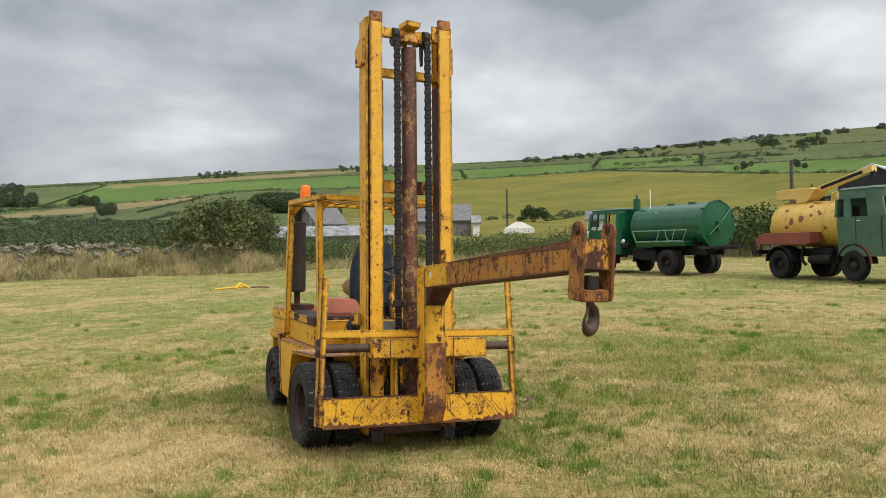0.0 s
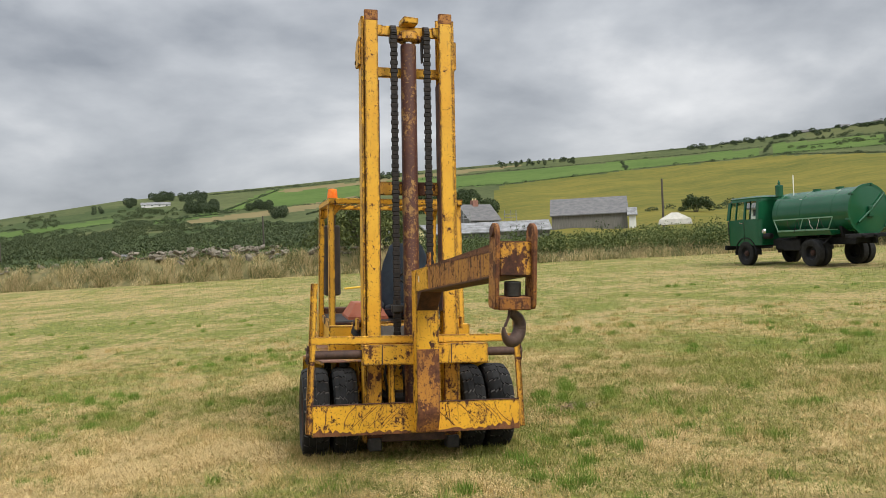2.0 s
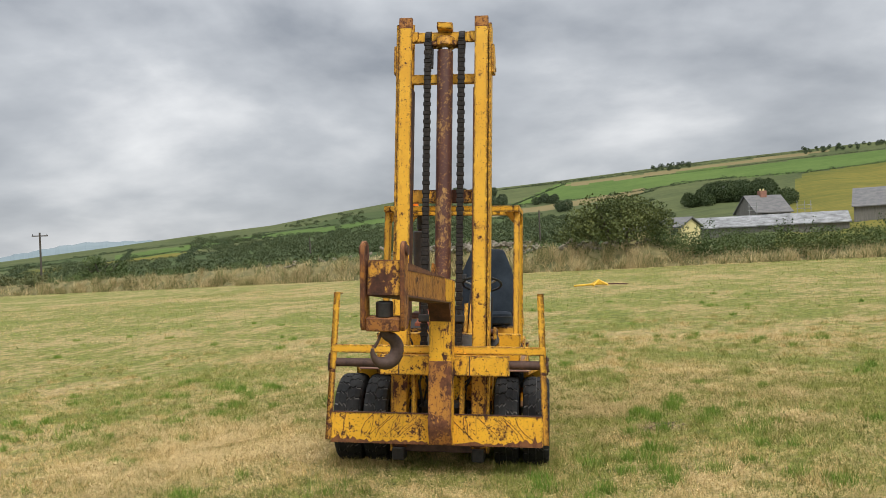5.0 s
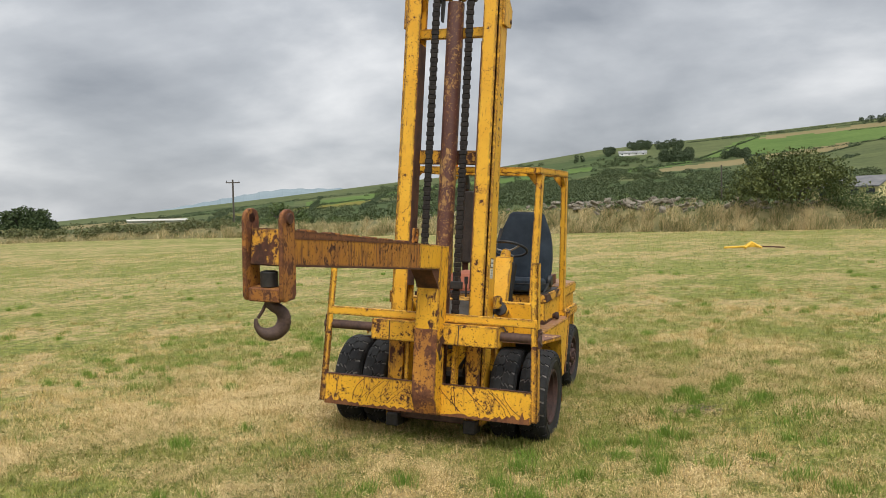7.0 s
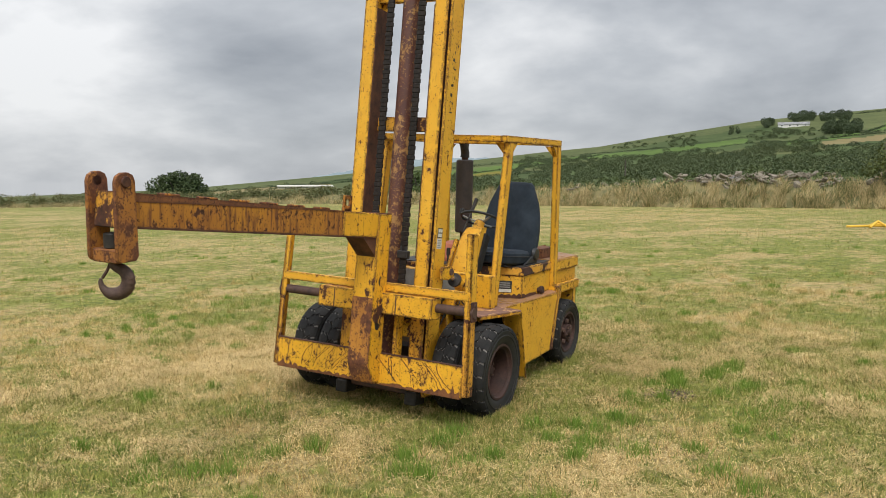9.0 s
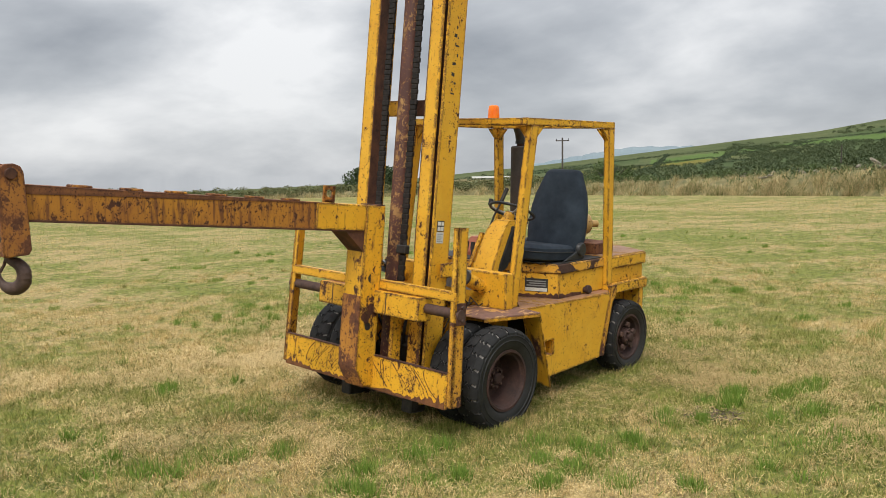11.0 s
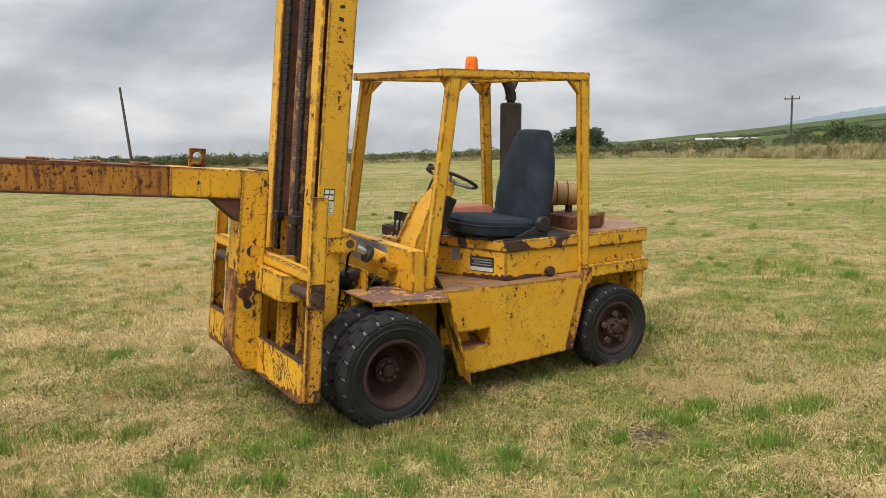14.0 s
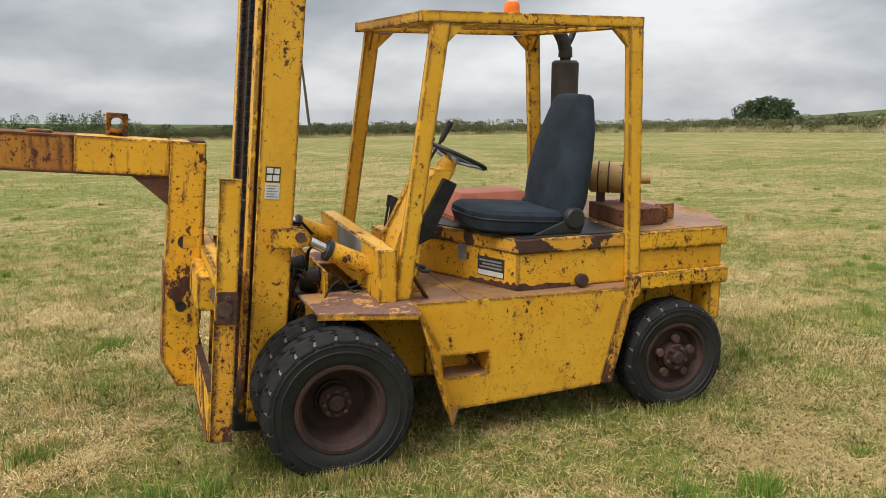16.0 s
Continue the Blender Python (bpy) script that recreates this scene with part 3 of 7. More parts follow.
# wheels: twins in front, singles behind
for s in (1, -1):
    make_wheel(forklift, (s * 0.765, 0.585, 0.352), s, 0.362, 0.205, 0.212, 0.178, 8, 22, "dusty black lugged tyre on a rusty brown rim")
    make_wheel(forklift, (s * 0.528, 0.585, 0.352), s, 0.362, 0.19, 0.212, 0.06, 0, 22, "", False)
    make_wheel(forklift, (s * 0.572, 2.555, 0.312), s, 0.318, 0.19, 0.196, 0.075, 5, 20, "dusty black rear tyre on a reddish rim")
    for k in range(5):
        bm = B()
        a = 2 * math.pi * k / 5 + 0.3
        p = Vector((s * 0.63, 2.555 + 0.105 * math.cos(a), 0.312 + 0.105 * math.sin(a)))
        cyl(bm, p, p + Vector((s * 0.022, 0, 0)), 0.026, 0.022, 10)
        part("wheel_boss", bm, BROWN_STEEL, forklift)
bm = B()
cyl(bm, (-0.5, 0.585, 0.352), (0.5, 0.585, 0.352), 0.085)
box(bm, (-0.2, 0.45, 0.24), (0.2, 0.75, 0.50), None, 0.03)
part("front_axle", bm, BLACK, forklift)
bm = B()
cyl(bm, (-0.5, 2.555, 0.312), (0.5, 2.555, 0.312), 0.06)
box(bm, (-0.3, 2.45, 0.28), (0.3, 2.66, 0.50), None, 0.02)
part("rear_axle", bm, BLACK, forklift)

# mast: inner and outer rails each side
for s in (-1, 1):
    def sx(a, b):
        return (min(s * a, s * b), max(s * a, s * b))
    bm = B()
    x0, x1 = sx(0.372, 0.394)
    box(bm, (x0, 0.012, 0.16), (x1, 0.19, 3.645), MAST)
    x0, x1 = sx(0.335, 0.372)
    box(bm, (x0, 0.165, 0.16), (x1, 0.19, 3.645), MAST)
    part("outer_mast_rail", bm, YELLOW, forklift)
    bm = B()
    x0, x1 = sx(0.258, 0.368)
    box(bm, (x0, -0.022, 0.90), (x1, 0.0, 3.69), MAST, 0.005)
    x0, x1 = sx(0.318, 0.338)
    box(bm, (x0, 0.0, 0.16), (x1, 0.15, 3.69), MAST)
    x0, x1 = sx(0.262, 0.366)
    box(bm, (x0, 0.14, 0.16), (x1, 0.155, 3.69), MAST)
    part("inner_mast_rail", bm, YELLOW, forklift)
    bm = B()
    x0, x1 = sx(0.256, 0.370)
    box(bm, (x0, -0.024, 0.20), (x1, 0.0, 0.90), MAST, 0.005)
    part("lower_mast_rail", bm, YELLOW_ROUGH, forklift, "rust-eaten lower mast rail")
    bm = B()
    x0, x1 = sx(0.257, 0.369)
    box(bm, (x0, -0.024, 3.60), (x1, 0.015, 3.692), MAST, 0.005)
    part("rail_cap", bm, SHACKLE, forklift, "rusty top of the mast rail")
    bm = B()
    x0, x1 = sx(0.338, 0.344)
    box(bm, (x0, 0.004, 0.3), (x1, 0.10, 3.60), MAST, 0)
    x0, x1 = sx(0.25, 0.2575)
    box(bm, (x0, -0.015, 1.2), (x1, 0.12, 3.10), MAST, 0)
    part("roller_track", bm, RUST_DARK, forklift, "rusty bare roller track in the mast rail")
    bm = B()
    x0, x1 = sx(0.394, 0.416)
    prism(bm, [(0.14, 3.235), (0.235, 3.26), (0.25, 3.40), (0.14, 3.47), (0.03, 3.47), (0.03, 3.235)], 0, x0, x1, MAST, 0.004)
    part("mast_ear", bm, YELLOW, forklift)
    bm = B()
    cyl(bm, (s * 0.40, 0.2, 3.30), (s * 0.424, 0.2, 3.30), 0.016, m=MAST)
    part("bolt", bm, BROWN_STEEL, forklift)
# cross members of the mast
for a, b, z0, z1 in ((0.045, 0.075, 3.50, 3.585), (0.10, 0.14, 3.165, 3.245), (0.10, 0.14, 2.165, 2.275)):
    bm = B()
    box(bm, (-0.335, a, z0), (0.335, b, z1), MAST)
    part("mast_crossbar", bm, YELLOW_ROUGH if z0 < 3 else YELLOW, forklift)
bm = B()
box(bm, (-0.37, 0.02, 0.16), (0.37, 0.15, 0.30), MAST, 0.008)
part("mast_foot", bm, BROWN_STEEL, forklift)
for s in (-1, 1):
    bm = B()
    box(bm, (s * 0.315 - 0.05, -0.05, 0.10), (s * 0.315 + 0.05, 0.10, 0.20), MAST, 0.01)
    part("mast_shoe", bm, BLACK, forklift)
    bm = B()
    prism(bm, [(s * 0.335, 3.50), (s * 0.335, 3.59), (s * 0.21, 3.585), (s * 0.215, 3.53), (s * 0.245, 3.495)], 1, 0.03, 0.05, MAST, 0.003)
    part("crossbar_bracket", bm, YELLOW, forklift)
# lift ram
bm = B()
cyl(bm, (0.009, 0.055, 0.26), (0.009, 0.055, 3.425), 0.066, seg=28, m=MAST, bev=0.004)
part("lift_ram", bm, RAM, forklift, "maroon lift ram with flaking paint")
bm = B()
cyl(bm, (0.009, 0.055, 3.42), (0.009, 0.055, 3.47), 0.046, seg=24, m=MAST)
part("ram_rod", bm, CHROME, forklift, "bright steel ram rod")
bm = B()
cyl(bm, (0.009, 0.055, 3.452), (0.009, 0.055, 3.54), 0.088, 0.08, 24, MAST, 0.012)
box(bm, (-0.10, 0.005, 3.46), (0.118, 0.105, 3.50), MAST, 0.008)
part("ram_head", bm, YELLOW_ROUGH, forklift)
bm = B()
box(bm, (-0.064, -0.09, -0.026), (0.064, 0.09, 0.026), MAST @ pose(0.009, 0.03, 3.615, 5, 3, 4), 0.006)
part("head_block", bm, YELLOW, forklift)
for s in (-1, 1):
    cx = 0.013 + s * 0.139
    bm = B()
    cyl(bm, (cx - 0.022, 0.045, 3.50), (cx + 0.022, 0.045, 3.50), 0.072, seg=24, m=MAST, bev=0.006)
    part("chain_pulley", bm, BLACK, forklift, "greasy black chain pulley")
    bm = B()
    x = cx + s * 0.034 - s * 0.07
    prism(bm, [(0.015, 3.50), (0.075, 3.52), (0.085, 3.42), (0.07, 3.28), (0.03, 3.28)], 0, min(x, x + s * 0.016), max(x, x + s * 0.016), MAST, 0.003)
    part("pulley_arm", bm, BLACK, forklift)
    # leaf chain: stacked links, alternating wide and narrow
    bm = B()
    z, k = 1.0, 0
    while z < 3.50:
        half = 0.031 if k % 2 == 0 else 0.026
        box(bm, (cx - half, -0.034, z), (cx + half, -0.012, z + 0.0355), MAST, 0.004)
        z, k = z + 0.036, k + 1
    for j in range(7):
        a = radians(90 - 15 * j + 80)
        c = (cx, 0.045 + 0.07 * math.cos(a), 3.50 + 0.07 * math.sin(a))
        box(bm, (-0.024, -0.012, -0.016), (0.024, 0.012, 0.016), MAST @ Matrix.Translation(c) @ pose(0, 0, 0, 180 / math.pi * a - 90), 0.003)
    part("lift_chain", bm, CHAIN, forklift, "greasy black leaf chain")
    bm = B()
    box(bm, (cx - 0.045, -0.05, 1.19), (cx + 0.045, 0.0, 1.25), MAST, 0.006)
    cyl(bm, (cx - 0.02, -0.025, 1.25), (cx - 0.02, -0.025, 1.29), 0.012, m=MAST)
    cyl(bm, (cx + 0.02, -0.025, 1.25), (cx + 0.02, -0.025, 1.28), 0.012, m=MAST)
    part("chain_anchor", bm, BLACK, forklift)
# bare lettering bars on the mast side
letters = random.Random(8)
for k in range(8):
    bm = B()
    w = 2.30 + 0.062 * k
    for q in range(2):
        y0 = 0.075 + letters.uniform(0, 0.045)
        z0 = w + letters.uniform(0, 0.03)
        box(bm, (0.3942, y0, z0), (0.3955, y0 + letters.uniform(0.006, 0.035), z0 + letters.uniform(0.006, 0.024)), MAST, 0)
    part("mast_lettering", bm, BAR_DARK, forklift, "worn dark lettering bar")
bm = B()
box(bm, (0.3945, 0.045, 1.285), (0.397, 0.115, 1.362), MAST, 0)
part("rating_sticker", bm, STICKER, forklift, "scuffed grey rating sticker")
bm = B()
box(bm, (0.3945, 0.045, 1.366), (0.397, 0.115, 1.44), MAST, 0)
part("diagram_sticker", bm, BAR_DARK, forklift, "black and white diagram sticker")
bm = B()
for a, b, c, d in ((0.050, 1.372, 0.075, 1.40), (0.080, 1.372, 0.110, 1.40), (0.050, 1.408, 0.080, 1.434), (0.086, 1.408, 0.110, 1.432)):
    box(bm, (0.397, a, b), (0.3985, c, d), MAST, 0)
part("diagram_panel", bm, STICKER, forklift)
bm = B()
for k in range(5):
    box(bm, (0.397, 0.052, 1.294 + k * 0.013), (0.3982, 0.105 - 0.012 * (k % 2), 1.299 + k * 0.013), MAST, 0)
part("sticker_print", bm, OLIVE_GREY, forklift)

# carriage: side frames, bars and scarred plates
for s in (-1, 1):
    lean = MAST @ Matrix.Translation((s * 0.868, -0.21, 0.27)) @ pose(0, 0, 0, 0, -s * 2.3, 0)
    bm = B()
    box(bm, (min(0, -s * 0.014), 0, 0.545), (max(0, -s * 0.014), 0.09, 1.15), lean, 0.003)
    box(bm, (min(0, -s * 0.05), 0, 0.545), (max(0, -s * 0.05), 0.012, 1.15), lean, 0.003)
    box(bm, (min(0, -s * 0.05), 0.0, 1.14), (max(0, -s * 0.05), 0.09, 1.15), lean, 0.002)
    part("side_post", bm, YELLOW, forklift)
    bm = B()
    box(bm, (min(0, -s * 0.016), -0.003, 0), (max(0, -s * 0.016), 0.09, 0.545), lean, 0.003)
    box(bm, (min(0, -s * 0.048), -0.003, 0), (max(0, -s * 0.048), 0.012, 0.545), lean, 0.003)
    part("lower_side_post", bm, YELLOW_ROUGH, forklift, "rust-eaten lower side post")
    bm = B()
    box(bm, (min(0.001 * s, s * 0.012), 0.004, 0.53), (max(0.001 * s, s * 0.012), 0.088, 0.672), lean, 0.003)
    part("joint_plate", bm, RUST_DARK, forklift, "rusty bolted joint plate")
    for z in (0.56, 0.645):
        bm = B()
        cyl(bm, (s * 0.012, 0.05, z), (s * 0.024, 0.05, z), 0.014, 0.012, 6, lean)
        part("bolt", bm, BROWN_STEEL, forklift)
    bm = B()
    cyl(bm, (s * 0.40, -0.175, 0.868), (s * 0.862, -0.175, 0.868), 0.034, seg=20, m=MAST)
    part("side_shift_bar", bm, BROWN_STEEL, forklift, "bare brown steel bar")
    bm = B()
    box(bm, (min(s * 0.17, s * 0.205), -0.12, 0.28), (max(s * 0.17, s * 0.205), -0.03, 1.0), MAST)
    part("carriage_upright", bm, YELLOW_WORN, forklift)
    for z in (0.40, 0.84):
        part("mast_roller", cyl(B(), (s * 0.205, -0.05, z), (s * 0.256, -0.05, z), 0.05, seg=18, m=MAST), BLACK, forklift)
bm = B()
box(bm, (-0.835, -0.213, 0.945), (0.835, -0.20, 1.008), MAST)
box(bm, (-0.835, -0.20, 0.998), (0.835, -0.14, 1.008), MAST)
part("top_rail", bm, YELLOW, forklift)
bm = B()
box(bm, (-0.435, -0.262, 0.782), (0.562, -0.13, 0.938), MAST, 0.006)
part("main_beam", bm, YELLOW_WORN, forklift, "deep yellow carriage beam with rust chips")
for x in (-0.285, 0.262):
    bm = B()
    box(bm, (x - 0.004, -0.2645, 0.785), (x + 0.004, -0.262, 0.936), MAST, 0)
    part("weld_seam", bm, BROWN_STEEL, forklift)
bm = B()
box(bm, (-0.822, -0.222, 0.252), (0.822, -0.196, 0.487), MAST, 0.005)
part("lower_plate", bm, YELLOW_WORN, forklift, "scratched yellow lower plate, rust along its foot")
bm = B()
box(bm, (-0.818, -0.226, 0.484), (0.818, -0.190, 0.490), MAST, 0.002)
part("plate_lip", bm, RUST_DARK, forklift)
# ragged rust along the foot and the ends of the lower plate
rag = random.Random(31)
for x0, x1, tall in ((-0.815, -0.48, 0.075), (-0.48, -0.06, 0.030), (0.15, 0.52, 0.028), (0.52, 0.815, 0.085)):
    count = int((x1 - x0) / 0.018)
    crest = []
    for k in range(count + 1):
        u = k / count
        swell = tall * (1.25 - u if x0 < -0.5 else (0.25 + u if x1 > 0.8 else 1.0))
        crest.append((x0 + (x1 - x0) * u, 0.256 + max(0.006, swell * rag.uniform(0.25, 1.0))))
    part("rust_scab", prism(B(), [(x0, 0.254)] + crest + [(x1, 0.254)], 1, -0.2245, -0.2215, MAST), RUST_RUN, forklift, "ragged rust along the plate's foot")
# scratches that curve across the lower plate
scr = random.Random(5)
for s in (-1, 1):
    for k in range(9):
        bm = B()
        x0 = s * scr.uniform(0.25, 0.78)
        pts = [(x0 + s * (0.05 * math.sin(0.9 * t + k) - 0.045 * t) * 0.8, -0.2225, 0.30 + 0.17 * t / 3 + scr.uniform(-0.004, 0.004)) for t in range(4)]
        tube(bm, pts, scr.uniform(0.0015, 0.003), 4, MAST)
        part("scratch", bm, RUST_DARK, forklift)

# the crane jib: a foot column, a box boom, and a hook in a hanging shackle
jib = part("jib", prism(B(), [(-0.205, 0.272), (-0.205, 1.512), (-0.372, 1.512), (-0.382, 0.405), (-0.30, 0.272)], 0, -0.038, 0.14, MAST, 0.005), YELLOW_WORN, forklift, "yellow jib column with rusty front")
bm = B()
box(bm, (-0.036, -0.386, 0.42), (0.138, -0.373, 0.90), MAST, 0.002)
prism(bm, [(-0.384, 0.42), (-0.384, 0.407), (-0.302, 0.268), (-0.296, 0.274)], 0, -0.036, 0.138, MAST)
part("column_face", bm, SHACKLE, jib, "rust-streaked column face")
bm = B()
box(bm, (-0.034, -0.80, 1.338), (0.136, -0.372, 1.512), MAST, 0.006)
part("boom_root", bm, YELLOW_WORN, jib, "yellow root of the jib boom")
bm = B()
box(bm, (-0.030, -2.66, 1.335), (0.132, -0.80, 1.509), MAST, 0.007)
part("boom_end", box(B(), (-0.033, -2.667, 1.337), (0.132, -2.66, 1.507), MAST, 0.002), YELLOW_ROUGH, jib, "peeling yellow boom end plate")
boom = part("boom", bm, RUST_PAINT, jib, "rust-streaked orange box boom")
bm = B()
prism(bm, [(-2.66, 1.463), (-2.66, 1.511), (-0.62, 1.511), (-0.62, 1.505), (-1.1, 1.500), (-1.6, 1.486), (-2.1, 1.478)], 0, -0.0325, 0.1345, MAST)
part("top_strip", bm, RUST_RUN, boom, "brown rust-covered top strip")
bm = B()
box(bm, (-0.0325, -2.66, 1.333), (0.1345, -0.42, 1.344), MAST, 0.002)
part("bottom_strip", bm, RUST_DARK, boom, "dark rusty bottom strip")
bm = B()
prism(bm, [(-0.374, 1.20), (-0.374, 1.337), (-0.53, 1.337)], 0, 0.108, 0.126, MAST)
prism(bm, [(-0.374, 1.20), (-0.374, 1.337), (-0.53, 1.337)], 0, -0.026, -0.008, MAST)
prism(bm, [(-0.372, 1.195), (-0.372, 1.215), (-0.52, 1.338), (-0.55, 1.338)], 0, -0.03, 0.13, MAST)
part("gusset", bm, RUST_DARK, jib, "rusty gusset below the boom")
bm = B()
box(bm, (-0.032, -0.2045, 0.62), (0.134, -0.20, 1.43), MAST, 0.001)
box(bm, (0.14, -0.30, 0.99), (0.1415, -0.235, 1.05), MAST, 0)
part("column_back", bm, YELLOW, jib)
bm = B()
lathe(bm, [(0.001, 0), (0.032, 0.0005), (0.034, 0.001)], MAST @ Matrix.Translation((0.1405, -0.292, 1.02)) @ pose(0, 0, 0, 0, 90), 14, False)
part("rust_hole", bm, BLACK, jib, "ragged rust hole")
bm = B()
lathe(bm, [(0.001, 0), (0.026, 0.0005), (0.028, 0.001)], MAST @ Matrix.Translation((0.1405, -0.30, 0.69)) @ pose(0, 0, 0, 0, 90, 0), 11, False)
part("rust_hole", bm, BLACK, jib, "ragged rust hole")
for v in (-0.95, -1.22, -1.48, -1.74, -2.0, -2.28):
    bm = B()
    box(bm, (0.02, v - 0.055, 1.509), (0.085, v + 0.055, 1.524), MAST, 0.005)
    part("boom_stop", bm, RUST_PAINT, jib)
bm = B()
box(bm, (0.0, -0.655, 1.512), (0.014, -0.575, 1.535), MAST)
lathe(bm, [(0.028, -0.008), (0.048, -0.008), (0.048, 0.008), (0.028, 0.008), (0.028, -0.008)], MAST @ Matrix.Translation((0.02, -0.615, 1.572)) @ pose(0, 0, 0, 0, 90), 16, False)
box(bm, (0.012, -0.665, 1.512), (0.028, -0.64, 1.62), MAST)
box(bm, (0.012, -0.59, 1.512), (0.028, -0.565, 1.62), MAST)
box(bm, (0.012, -0.665, 1.605), (0.028, -0.565, 1.622), MAST)
part("lifting_lug", bm, RUST_PAINT, jib, "rusty pierced lifting lug")
bm = B()
box(bm, (-0.036, -0.28, 1.512), (0.138, -0.21, 1.52), MAST, 0.002)
part("boom_cap", bm, RUST_DARK, jib)
bm = B()
box(bm, (-0.0325, -0.505, 1.41), (-0.0345, -0.475, 1.455), MAST @ pose(0, 0, 0), 0)
part("paper_tag", bm, plain("white_paper", (0.75, 0.75, 0.72), (0.82, 0.82, 0.8), 40, 0.8), jib, "small white paper tag")
HANG = Matrix.Translation((0.045, -2.232, 0.032)) @ pose(0, 0, 0, 3.0, 0, 0)
for s in (-1, 1):
    bm = B()
    x = s * 0.088
    prism(bm, [(-0.066, 1.385), (-0.05, 1.362), (0.05, 1.362), (0.066, 1.385), (0.062, 1.755), (0.05, 1.785), (0.02, 1.80), (-0.02, 1.80), (-0.05, 1.785), (-0.062, 1.755)], 0, min(x, x + s * 0.022), max(x, x + s * 0.022), HANG, 0.004)
    part("shackle_strap", bm, SHACKLE, jib, "rusty shackle strap")
    bm = B()
    cyl(bm, (x, 0, 1.755), (x + s * 0.034, 0, 1.755), 0.028, seg=14, m=HANG, bev=0.003)
    part("shackle_pin", bm, RUST_DARK, jib)
bm = B()
box(bm, (-0.087, -0.055, 1.358), (0.087, 0.055, 1.425), HANG, 0.006)
part("shackle_block", bm, SHACKLE, jib, "rusty shackle cross block")
bm = B()
cyl(bm, (0, 0, 1.425), (0, 0, 1.50), 0.043, seg=20, m=HANG, bev=0.004)
part("swivel_nut", bm, BLACK, jib, "black swivel nut")
hook_m = HANG @ Matrix.Translation((0, 0, 1.262)) @ pose(0, 0, 0, 0, 0, 35)
pts, radii = [(0, 0, 0.10), (0.0, 0, 0.075)], [0.022, 0.024]
for k in range(17):
    a = radians(75 - 265 * k / 16)
    pts.append((0.068 * math.cos(a), 0, 0.068 * math.sin(a) - 0.002))
    radii.append(0.026 + 0.010 * math.sin(math.pi * min(1, k / 13)) - (0.018 * max(0, k - 11) / 5))
bm = B()
tube(bm, pts, radii, 12, hook_m)
part("hook", bm, plain("brown_cast_steel", (0.05, 0.03, 0.024), (0.10, 0.06, 0.045), 25, 0.65, bump=0.3), jib, "brown cast steel crane hook")
bm = B()
tube(bm, [(-0.016, 0, 0.088), (-0.035, 0, 0.045), (-0.058, 0, 0.012)], 0.008, 6, hook_m)
part("hook_latch", bm, BROWN_STEEL, jib)

